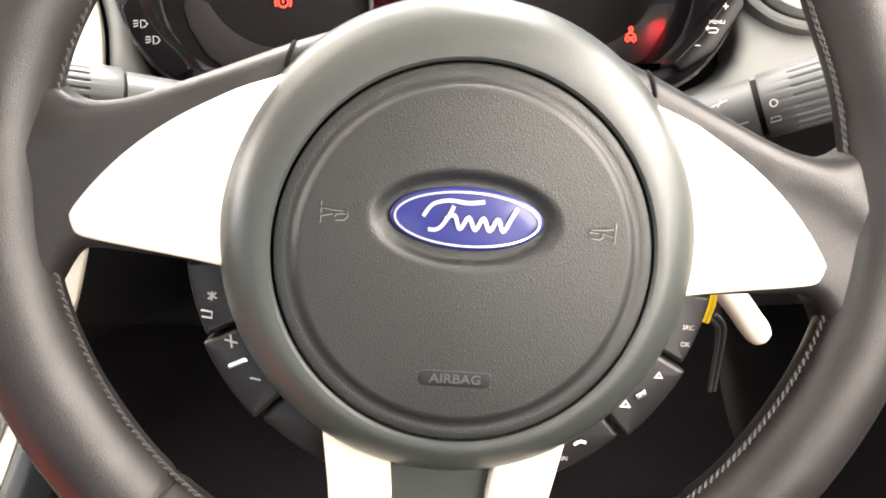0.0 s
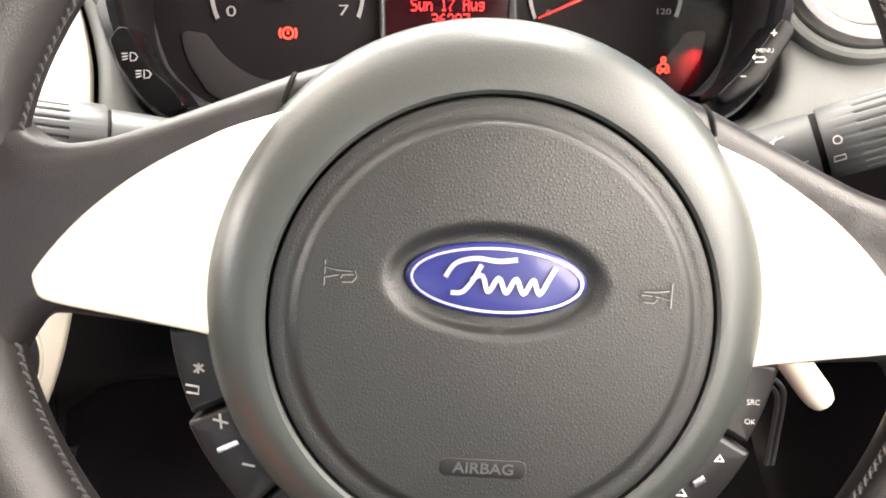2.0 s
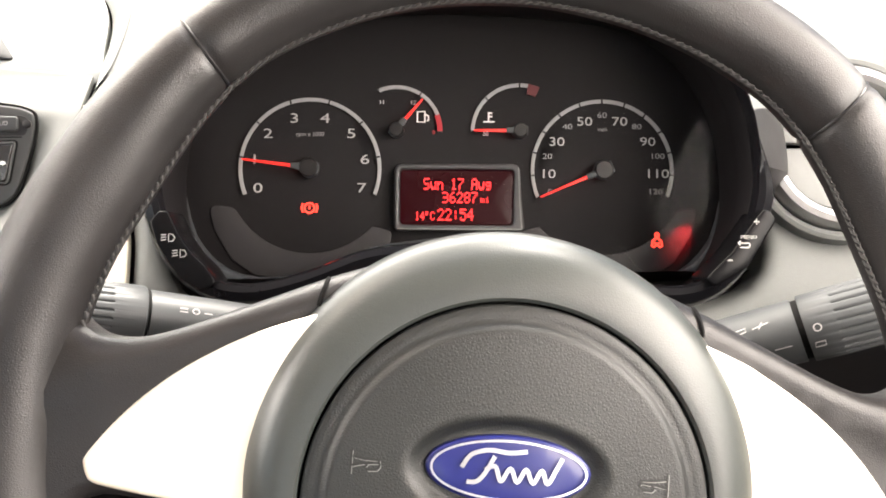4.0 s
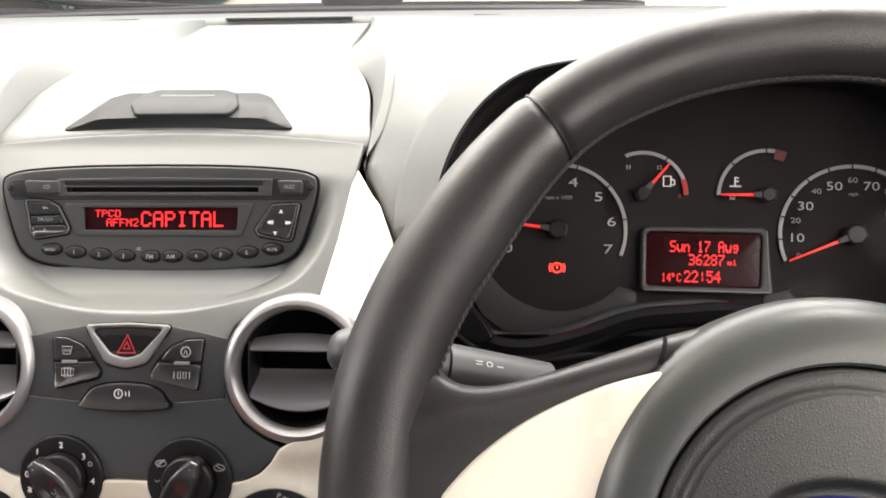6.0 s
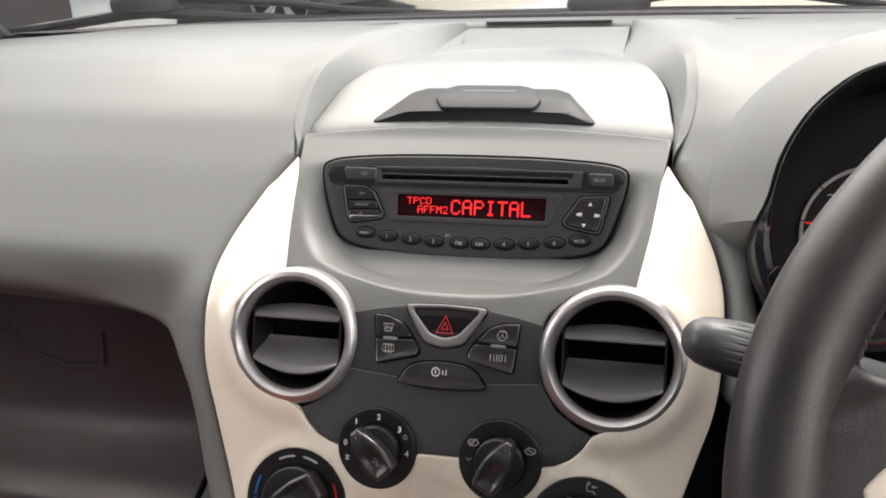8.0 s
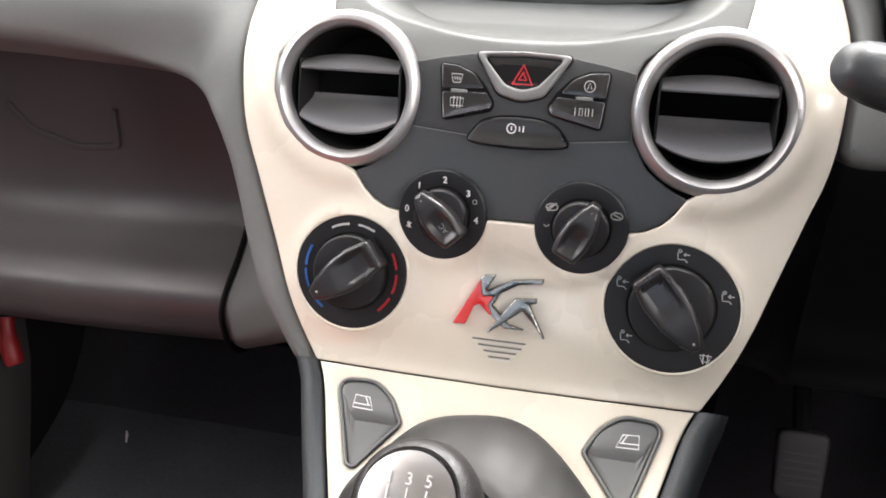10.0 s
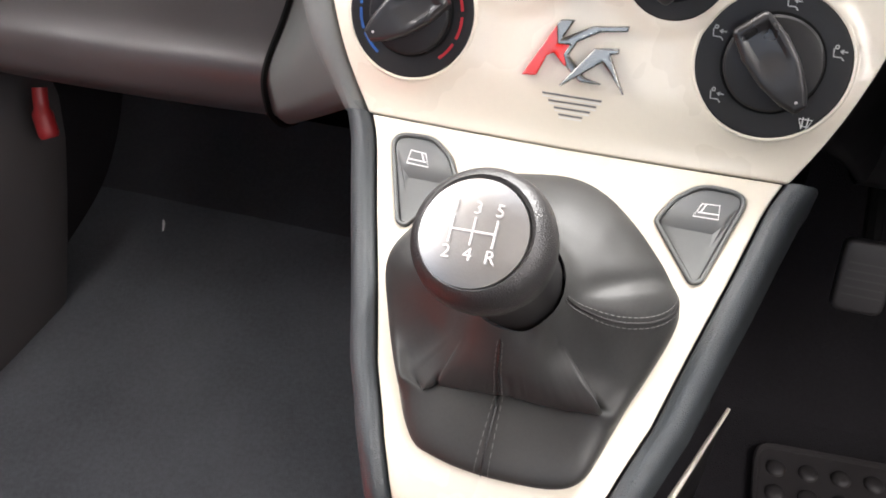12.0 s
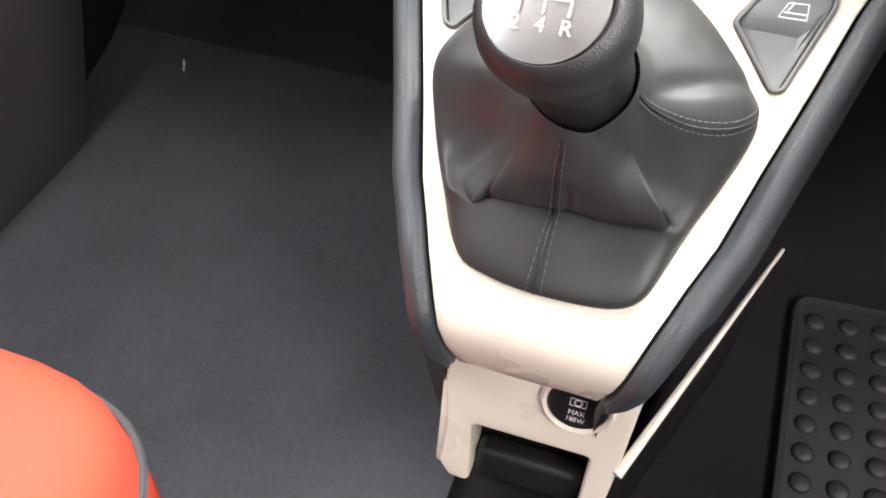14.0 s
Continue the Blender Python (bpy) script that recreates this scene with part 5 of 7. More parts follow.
SEAMTHREAD = material("grey_seam_thread", (0.10, 0.097, 0.094), 0.8, vary=0.2)
low_i = min(range(n_loop), key=lambda i: (base_loop[i][1] < 600) * 900 + abs(base_loop[i][0] + 4))
rgt_i = min(range(n_loop), key=lambda i: math.dist(base_loop[i], (69, 545)))
for idx in (low_i, rgt_i):
    for o in (-1, 1):
        part("stitching", stitches(seam(idx, o)), SEAMTHREAD, boot, "dark grey stitches")
    part("seam", tube([along(drift(idx, k), k) + (LEANBACK.to_3x3() @ Vector((0, -0.0003, 0.0004))) for k in range(2, NR - 1)], 0.0006, 6), LEATHER, boot)

# ---- steering wheel ----
wheel = thing("steering_wheel", WHEEL(0, 0, -60), "black leather steering wheel with cream spokes and oval blue badge", "steering wheel")
RC = (-1.0, 4.0)


def rim_section(deg):
    """Centre radius, half width and half depth of the rim: slim over the top, full in the grips and below."""
    q = deg % 360
    full = 1 - smoothstep((q - 28) / 30) * smoothstep((152 - q) / 30)
    low = smoothstep((q - 188) / 24) * smoothstep((352 - q) / 24)
    return 185.0 - 8.0 * full - 1.5 * low, 16.2 + 3.6 * full, 17.0 + 1.6 * full


def rim_at(deg, a, swell=0.0):
    rad, wid, dep = rim_section(deg)
    t, r = radians(deg), rad + (wid + swell) * math.cos(a)
    return WHEEL(RC[0] + r * math.cos(t), RC[1] + r * math.sin(t), -25 + (dep + swell) * math.sin(a))


SEAMS = (131, 49, 228, 312)


def pinch(deg):
    """The leather dips at its seams."""
    return -1.3 * sum(math.exp(-(((deg - q) / 0.9) ** 2)) for q in SEAMS)


degs = sorted(set(np.arange(0, 360, 2.0)) | {q + d for q in SEAMS for d in (-1.4, -0.8, -0.4, 0, 0.4, 0.8, 1.4)})
rings = [[rim_at(d, 2 * math.pi * j / 28, pinch(d) + 0.35 * noise.noise(Vector((d * 0.12, 3 * math.cos(2 * math.pi * j / 28), 3 * math.sin(2 * math.pi * j / 28))))) for j in range(28)] for d in degs]
rim = part("rim", loft(rings + rings[:1], cap=False), LEATHER, wheel, "worn black leather rim")
for deg in SEAMS:
    part("seam", tube([rim_at(deg, a, -1.1) for a in np.linspace(0, 2 * math.pi, 29)], 0.0007, 6, cap=False), BLACK, rim, "seam ring in the leather")
INNER = math.pi - 0.18
part("seam", tube([rim_at(d, INNER, -0.1) for d in np.arange(0, 360.5, 1.2)], 0.0008, 6, cap=False), BLACK, rim, "dark seam along the rim's inner side")
lace = bmesh.new()
for k in range(300):
    d0 = 1.2 * k
    tube([rim_at(d0, INNER - 0.06, 0.1), rim_at(d0 + 0.6, INNER, 0.8), rim_at(d0 + 1.3, INNER + 0.06, 0.1)], 0.0007, 5, bm=lace)
part("stitching", lace, THREAD, rim, "slanted stitches along the inner seam")


def hub_dome(a, b):
    """The pad swells a little and dishes round the badge."""
    d = math.hypot(a / 36.0, (b - 1.4) / 18.2)
    dish = -3.8 * smoothstep((1.0 - d) / 0.2)
    return 2.5 * (1 - ((a * a + (b + 9) ** 2) / 70 ** 2)) + dish


HC = (0.8, -12.2)
HO = (0.0, -8.0)
hub = bmesh.new()
prev = None
for r, h in [(71.6, -6), (71.6, -0.9), (72.6, 0.3), (75.0, 0.6), (78.5, 0.1), (82.5, -1.6), (86.2, -4.2), (89.3, -7.6), (91.4, -11.5), (92.6, -16), (93.2, -24), (92, -50)]:
    k = smoothstep((r - 71.6) / 14)
    c = (HC[0] * (1 - k) + HO[0] * k, HC[1] * (1 - k) + HO[1] * k)
    ring = [hub.verts.new(WHEEL(c[0] + r * math.cos(q), c[1] + r * math.sin(q), h)) for q in np.linspace(0, 2 * math.pi, 128, endpoint=False)]
    if prev:
        for i in range(128):
            hub.faces.new((prev[i], prev[(i + 1) % 128], ring[(i + 1) % 128], ring[i]))
    prev = ring
bmesh.ops.recalc_face_normals(hub, faces=hub.faces)
part("hub_cover", hub, HUBSKIN, wheel, "soft-touch dark green-grey hub ring")
prof = [(70.5, -7), (70.5, -1.2), (69.9, -0.6), (66.5, -1.3), (64.6, -1.5), (63.2, -0.6), (62, 0.9)] + [(62 - 1.6 * k, 0.9) for k in range(1, 38)] + [(0, -1)]
pad_bm = bmesh.new()
prev = None
for r, h in prof[:-1]:
    ring = []
    for i in range(128):
        t = 2 * math.pi * i / 128
        a, b = HC[0] + r * math.cos(t), HC[1] + r * math.sin(t)
        ring.append(pad_bm.verts.new(WHEEL(a, b, h + (hub_dome(a, b) if r < 69 else 0))))
    if prev:
        for i in range(128):
            pad_bm.faces.new((prev[i], prev[(i + 1) % 128], ring[(i + 1) % 128], ring[i]))
    prev = ring
mid_v = pad_bm.verts.new(WHEEL(*HC, 0.9 + hub_dome(*HC)))
for i in range(128):
    pad_bm.faces.new((prev[i], prev[(i + 1) % 128], mid_v))


def padskin(a, b, h=0.0):
    return WHEEL(a, b, 0.9 + hub_dome(a, b) + h)


padskin.flip = False
airbag = part("airbag_cover", pad_bm, PAD, wheel, "grained dark grey round airbag cover", 60)
part("gap_ring", lathe(WHEEL, *HC, [(70.0, -8), (72.0, -8)], 96), CAVITY, wheel)
badge = part("badge", sheet(WHEEL, ellipse(0.3, 1.9, 28.6, 11.7, 64), top=1.6, thick=5, edge=1.3, grid=6, relief=lambda a, b: 0.8 - 0.8 * (a / 28) ** 2), BLUE, wheel, "blue oval badge with silver line")
part("silver_line", ribbons(WHEEL, [ellipse(0.3, 1.9, 26.6, 9.9, 64) + [(26.9, 1.9)]], 0.8, 2.9), SATIN, badge)
SCRIPT = [curve([(-17, 1), (-14, 6.2), (-8, 8.4), (-1, 7.8), (5, 8.8)], 5, False), curve([(-15, -4.4), (-11.5, -4), (-8.6, 0), (-6, 6.2)], 5, False),
          curve([(-9, 0.6), (-5.6, 2.2), (-3.4, -3.4), (-0.4, 1.8), (2.2, -3.4), (5, 1.8), (7.6, -3.4), (10.4, 1.8), (12.6, -3.2), (15.6, 3.2), (17.2, 7)], 6, False)]
part("silver_flourish", ribbons(WHEEL, [[(x + 1, y * 0.86 + 1.2) for x, y in l] for l in SCRIPT], 1.5, 3.3), SATIN, badge, "silver looping strokes")
HORN = [[(0, 3.9), (0, -3.9)], [(0.4, 1.6), (4, 1.0), (9.6, 0.8)], [(0.4, -1.4), (3.6, -0.6), (9.6, 0.0)], [(9.2, 0.8), (9.8, -0.9), (8.6, -2.4), (5.6, -2.6), (4.6, -1.6), (5.6, -0.7)]]
# The horn relief is painted: dark lines for shade, pale ones for highlight.
HORNSHADE = material("horn_shade_line", (0.008, 0.008, 0.008), 0.6, vary=0.1)
for a0, b0, k in ((-53.4, 1.4, 1), (55.2, 0.9, -1)):
    part("horn_mark", ribbons(padskin, [[(a0 + k * x, b0 + y) for x, y in l] for l in HORN], 0.75, 0.35), HORNSHADE, airbag, "horn symbol, its relief painted as dark lines")
    part("horn_mark", ribbons(padskin, [[(a0 + k * x + 0.5, b0 + y - 0.5) for x, y in l] for l in HORN], 0.35, 0.3), SWITCHGREY, airbag, "highlight painted along the horn symbol's relief")
part("airbag_plaque", sheet(padskin, rounded([(-13.4, -55.2), (14.2, -55.2), (14.2, -61.2), (-13.4, -61.2)], 2.6), top=0.3, thick=1, edge=0.3, grid=5), BLACK, airbag, "recessed dark plaque")
part("lettering", words(padskin, "AIRBAG", 0.5, -58.2, 5.0, 0.7, wide=1.12, bold=0.1), CHARCOAL, airbag)

UP_EDGE = [(45, 71), (68, 62.5), (95, 50.5), (126, 37.5), (144, 34.5), (155, 39), (166, 52)]
LOW_EDGE = [(164, -50), (157, -40), (146, -23), (124, -22.5), (90, -26)]
for sd in (-1, 1):
    arm_o = [(sd * a, b) for a, b in curve(UP_EDGE, 5, False) + [(174, 34), (179, 0), (174, -34)] + curve(LOW_EDGE, 4, False) + [(70, -20), (60, 20)]]

    def arm_relief(a, b):
        far = smoothstep((abs(a) - 95) / 70)
        return -17 + 1 * far + 3.0 * math.exp(-(((b - np.interp(abs(a), [45, 68, 95, 128, 146, 170], [62, 55, 45, 32, 24, 10])) / 9) ** 2))

    part("spoke", sheet(WHEEL, arm_o, top=0, thick=20, edge=7.5, grid=6, relief=arm_relief, steps=4), LEATHER, wheel, "black leather-covered spoke")
    cr = [(sd * a, b) for a, b in curve([(62, 52), (75, 47.5), (90, 41.5), (104, 34), (117, 25.5), (129, 15.5), (139, 5), (146, -4), (148.3, -8)], 5, False) + curve([(148.3, -9.5), (147, -13.5), (144, -16.5), (132, -18.5), (119, -20), (91, -23.5), (70, -25.5)], 4, False)]
    part("spoke_panel", sheet(WHEEL, cr, top=-11.5, thick=8, edge=2.6, grid=6, steps=4, relief=lambda a, b: -4.0 * smoothstep((abs(a) - 85) / 70) + 3.5 * smoothstep((96 - abs(a)) / 12)), CREAM, wheel, "glossy cream spoke panel")
    cut = [(68 + 0.22 * (62 - b), b) for b in (62.2, 61, 59.5, 57.5, 55, 52)]
    drop = lambda b: 7.5 * (1 - math.sqrt(max(0.0, 1 - (max(0.0, 7.5 - (62.4 - b)) / 7.5) ** 2)))
    part("seam", tube([WHEEL(sd * a, b, 0.1 + arm_relief(a, b) - drop(b)) for a, b in cut], 0.0009, 6), CAVITY, wheel, "seam between spoke and hub cover")
    bs = [(sd * a, b) for a, b in rounded([(21, -96), (49, -82), (45, -112), (41, -155), (18, -157), (19.3, -112)], [1, 1, 6, 3, 3, 6])]
    part("spoke_panel", sheet(WHEEL, bs, top=-17, thick=8, edge=2.2, grid=8, relief=lambda a, b: 5 * smoothstep((b + 100) / 14)), CREAM, wheel, "cream lower spoke panel")
    for k, (a0, a1, lab) in enumerate(((-9, -25.5, "SRC"), (-26.3, -45.8, "vol"), (-46.6, -64, "MAIN"))):
        if sd < 0:
            a0, a1 = 180 - a0, 180 - a1
        o = sector(*HO, 82, 109 if k == 1 else 107, min(a0, a1), max(a0, a1), 10)
        bt = part("button", sheet(WHEEL, rounded(ccw(o), 1.2, 2), top=-22 if k == 1 else -24, thick=12, edge=2.0, grid=9), BLACK, wheel, "dark wheel control key")
        am = radians((a0 + a1) / 2)
        cx, cy = HO[0] + (103 if sd < 0 else 101) * math.cos(am), HO[1] + (103 if sd < 0 else 101) * math.sin(am)
        hh = (-22 if k == 1 else -24) + 0.5
        if sd > 0 and k == 0:
            part("lettering", joined(words(WHEEL, "SRC", cx + 0.5, cy - 0.5, 2.8, hh), words(WHEEL, "OK", cx, cy - 7.5, 2.8, hh)), DIALWHITE, bt)
        elif sd > 0 and k == 2:
            part("lettering", words(WHEEL, "MAIN", cx - 8.5, cy - 5.5, 2.8, hh), DIALWHITE, bt)
            part("symbol", ribbons(WHEEL, [arc_pts((cx - 3, cy + 0.5), (cx - 0.5, cy + 2.2), (cx + 2, cy + 1.6))], 1.3, hh), WHITEMARK, bt)
        elif sd < 0 and k == 1:
            part("symbol", ribbons(WHEEL, [[(-89, -54.2), (-83.8, -55.4)], [(-86.8, -52.2), (-86, -57.4)], [(-78.4, -69.1), (-74.2, -69.8)]], 0.8, hh), DIALWHITE, bt)
            part("lit_bar", sheet(WHEEL, rounded([(-86.6, -66), (-79.2, -62.4), (-80.2, -60.4), (-87.4, -64)], 0.8), top=hh + 1.2, thick=2, edge=0.4, grid=5), SATIN, bt, "bright satin bar between plus and minus")
        elif sd < 0 and k == 0:
            part("symbol", ribbons(WHEEL, [[(-96.6, -36.4), (-93, -38.6)], [(-96.4, -39), (-93.4, -36.2)], [(-95, -35.8), (-95, -39.4)], [(-99, -43.4), (-94.6, -44), (-94.6, -46.4), (-98.6, -46)]], 0.8, hh), DIALWHITE, bt)
        elif sd > 0 and k == 1:
            part("symbol", ribbons(WHEEL, [[(cx + 3, cy + 8), (cx + 6, cy + 8), (cx + 4.5, cy + 10), (cx + 3, cy + 8)], [(cx - 10, cy - 5), (cx - 6, cy - 5), (cx - 8, cy - 2.6), (cx - 10, cy - 5)]], 1.0, hh), WHITEMARK, bt)
            part("lit_bar", sheet(WHEEL, rounded([(cx - 5, cy + 0.5), (cx - 1, cy + 3), (cx + 0.5, cy + 0.5), (cx - 3.5, cy - 2)], 0.8), top=hh + 1.0, thick=2, edge=0.4, grid=5), SATIN, bt)
part("spoke", sheet(WHEEL, rounded([(-46, -70), (46, -70), (42, -120), (44, -172), (-44, -172), (-42, -120)], 4), top=-24, thick=18, edge=4, grid=12), HUBSKIN, wheel, "dark lower spoke")
part("hub_back", lathe(WHEEL, *HO, [(91, -40), (80, -60), (60, -75), (45, -100), (0, -100)], 64), BLACK, wheel)

# ---- steering column and stalks ----
column = thing("steering_column", WHEEL(0, -20, -200), "black plastic steering column shroud", "steering column")
part("shroud", loft([[WHEEL(*(Vector(p) * k + Vector((0, -10))), h) for p in rounded([(-62, 38), (62, 38), (56, -70), (-56, -70)], 18)] for k, h in ((0.8, -84), (0.98, -90), (1.0, -150), (0.95, -300))]), BLACK, column)
part("adjuster_lever", tube(curve([tuple(car(0.262, 0.47, 0.712)), tuple(car(0.278, 0.461, 0.698)), tuple(car(0.290, 0.457, 0.683)), tuple(car(0.299, 0.455, 0.672))], 4, False), [0.0075] * 10 + [0.0072, 0.006, 0.003], 12), CREAM, column, "cream rounded adjuster lever")


def ribbed_stalk(name, a, b, r0, r1, ribs, label, marks):
    """A stalk from a to b in the dash's axes, ribbed over its outer half."""
    a, b = car(*a), car(*b)
    st_ = thing(name, a, label, "stalk")
    d = (b - a).normalized()
    up = (Vector((0, 0, 1)) - d * d.z).normalized()
    w = d.cross(up)
    L = (b - a).length

    def sec(t, r, wave):
        return [a + d * (t * L) + r * (1 - wave * math.exp(-((((q * 22 / (2 * math.pi)) % 1.0) - 0.5) / 0.13) ** 2)) * (math.cos(q) * up * 0.92 + math.sin(q) * w) for q in np.linspace(0, 2 * math.pi, 220, endpoint=False)]

    part("arm", loft([sec(t, r0 + (r1 - r0) * t, 0) for t in (0, 0.1, 0.2, 0.3, 0.4, 0.50)]), STALKGREY, st_)
    part("joint", loft([sec(t, (r0 + (r1 - r0) * 0.5) * 0.93, 0) for t in (0.48, 0.52)]), CAVITY, st_)
    part("twist_grip", loft([sec(0.515, r1 * 0.97, 0), sec(0.52, r1, 0), sec(ribs, r1 * 1.01, 0), sec(ribs + 0.006, r1 * 1.01, 0.065), sec(0.78, r1 * 1.0, 0.065), sec(0.84, r1 * 0.97, 0.03), sec(0.88, r1 * 0.94, 0), sec(0.94, r1 * 0.84, 0), sec(0.98, r1 * 0.66, 0), sec(1.0, r1 * 0.46, 0), sec(1.006, r1 * 0.2, 0)]), STALKGREY, st_, "ribbed twist grip")

    def skin(x, y, h=0.0):
        q = -y / (r1 * 1000) + 1.15
        t = x / 1000 / L
        rr = (r1 * 1.01 if t > 0.51 else r0 + (r1 - r0) * t) + h / 1000 + 0.0002
        return a + d * (x / 1000) + rr * (math.cos(q) * up * 0.92 - math.sin(q) * w * (1 if name.startswith("wiper") else -1) * -1)

    skin.flip = False
    part("marking", ribbons(skin, marks, 0.55, 0.3), DIALWHITE, st_, "white printed symbols")
    return st_


ribbed_stalk("wiper_stalk", (0.199, 0.514, 0.753), (0.369, 0.454, 0.833), 0.0155, 0.0172, 0.585, "dark grey wiper stalk with ribbed twist grip",
             [ellipse(107, 2, 1.7, n=14) + [(108.7, 2)], [(103.6, -7.4), (108.4, -7.4), (108.4, -5), (104.2, -5), (103.6, -7.4)], [(70, 8), (76, 9), (76, 11), (71, 10.5), (70, 8)], [(79, 9.5), (87, 11)], [(82, 8.5), (84, 12)], [(86, -4), (94, -4)]])
ribbed_stalk("indicator_stalk", (0.024, 0.535, 0.778), (-0.086, 0.495, 0.812), 0.0120, 0.0152, 0.64, "dark grey indicator stalk with ribbed twist grip",
             [[(44, 6), (48, 6)], [(44, 8), (48, 8)], ellipse(40, 7, 1.6, n=14) + [(41.6, 7)], [(32, 6.4), (36, 6.4)]])
key = thing("ignition_key", car(0.262, 0.43, 0.70), "ignition key with yellow tag and thin metal loop", "key")
part("tag", tube([car(0.255, 0.432, 0.722), car(0.2545, 0.431, 0.712), car(0.252, 0.430, 0.703)], [0.0016, 0.002, 0.0022], 8), YELLOW, key, "small yellow tag")
part("wire_loop", tube(curve([tuple(car(0.2555, 0.431, 0.703)), tuple(car(0.2600, 0.430, 0.697)), tuple(car(0.2605, 0.429, 0.678)), tuple(car(0.2605, 0.428, 0.661))], 4, False), 0.0012, 8), GREYBTN, key)
part("wire_loop", tube(curve([tuple(car(0.2575, 0.431, 0.706)), tuple(car(0.2625, 0.430, 0.699)), tuple(car(0.2630, 0.429, 0.680)), tuple(car(0.2628, 0.428, 0.661))], 4, False), 0.0012, 8), GREYBTN, key)

# ---- instrument cluster ----
cluster = thing("instrument_cluster", CLUSTER(0, -40, -10), "dark instrument cluster with four dials lit in red", "instrument cluster")


def bezel_outline(k=1.0, grow=0.0):
    half = [(0, -50), (22, -52), (52, -56), (84, -68), (112, -75), (134, -73), (150, -62), (162, -42), (168, -15), (165, 18), (156, 44), (141, 66), (119, 83), (92, 90), (50, 94), (0, 96)]
    loop = curve(mirror(half), 4)
    return inset(ccw([(a * k, b) for a, b in loop]), -grow)


BZ = bezel_outline()
nb = len(BZ)


def ring_at(grow, h, thin=0.0):
    """A ring of the rim; thin narrows it over the top."""
    return [CLUSTER(a, b, h) for a, b in rim_loop(grow, thin)]


def rim_loop(grow, thin):
    base, out = bezel_outline(1.0, 0.0), bezel_outline(1.0, grow)
    if not thin:
        return out
    return [(p[0] + (q[0] - p[0]) * (1 - thin * smoothstep((p[1] + 24) / 34)), p[1] + (q[1] - p[1]) * (1 - thin * smoothstep((p[1] + 24) / 34))) for p, q in zip(base, out)]


part("dial_face", sheet(CLUSTER, bezel_outline(1.0, 14), top=0, thick=4, edge=0.3, grid=25), DIALFACE, cluster, "matt black dial face")
sl = loft([ring_at(12, 0), ring_at(8, 20), ring_at(4, 55), ring_at(1, 90), ring_at(0, 100)], cap=False)
part("sleeve", sl, DIALFACE, cluster, "dark sleeve between face and rim")
low = mirror([(0, -44), (22, -45.5), (56, -51), (88, -64), (120, -71), (150, -66), (172, -44), (182, -10), (190, -12), (188, -50), (160, -80), (110, -90), (60, -84), (0, -80)])
part("lower_apron", sheet(CLUSTER, curve(low, 3), top=12, thick=12, edge=4, grid=12, steps=4), CHARCOAL, cluster, "grey sculpted apron below the dials")
part("rim", loft([ring_at(0.5, 92, 0.85), ring_at(-1.0, 100, 0.85), ring_at(0.5, 103.5, 0.85), ring_at(4, 105, 0.85), ring_at(9, 103, 0.85), ring_at(12, 96, 0.85), ring_at(12.5, 80, 0.85)], cap=False), GLOSSBLACK, cluster, "gloss black rim")


def hood_at(grow, h):
    """The hood stands proud over the top and falls away below."""
    return [CLUSTER(a, b, h - (70 + 0.2 * h) * smoothstep((-2 - b) / 46)) for a, b in rim_loop(grow, 0.85 * max(0.0, (34 - grow) / 24))]


hood_rings = [hood_at(10, 92), hood_at(11.5, 97), hood_at(13.5, 98.5), hood_at(17, 95), hood_at(24, 85), hood_at(33, 66), hood_at(42, 40), hood_at(50, 8), hood_at(56, -32)]
upper_i = [i for i in range(nb) if BZ[i][1] > (22 if BZ[i][0] > 0 else -44 if BZ[i][0] < -125 else 0)]
lower_i = list(range(upper_i[-1], nb)) + list(range(0, upper_i[0] + 1))
part("hood_lip", loft([[r[i] for i in upper_i] for r in hood_rings[:2]], closed=False), GLOSSBLACK, cluster, "gloss black inner lip of the hood")
part("hood", loft([[r[i] for i in upper_i] for r in hood_rings[1:]], closed=False), DASH, cluster, "grained grey hood round the cluster")
part("lower_hood", loft([[r[i] for i in lower_i] for r in hood_rings], closed=False), BLACK, cluster, "black skirt below the cluster")
lens = part("lens", sheet(CLUSTER, bezel_outline(1.0, 2.5), top=62, thick=1.5, edge=0.3, grid=25), LENS, cluster, "clear cover lens")
lens.visible_shadow = False


MASKGREY = material("smoked_grey_mask", (0.03, 0.0285, 0.03), 0.45, fine=0.1, vary=0.1, spec=0.35)
for sd, gx in ((-1, -97), (1, 100)):
    rim_side = [(sd * a, b) for a, b in ((165, -22), (160, -41), (148.5, -60), (133, -70), (112, -72.5), (84, -65.5), (54, -54.5), (43, -50), (41.5, -40))]
    well = [(gx + 57 * math.cos(radians(q)), 2 + 57 * math.sin(radians(q))) for q in (np.linspace(-42, -152, 23) if sd < 0 else np.linspace(-138, -28, 23))]
    part("mask", sheet(CLUSTER, rounded(rim_side + well, [9] + [4] * 8 + [2] * 22 + [9], 4), top=1.5, thick=1.2, edge=0.5, grid=10), MASKGREY, cluster, "dark grey mask below the dial well")


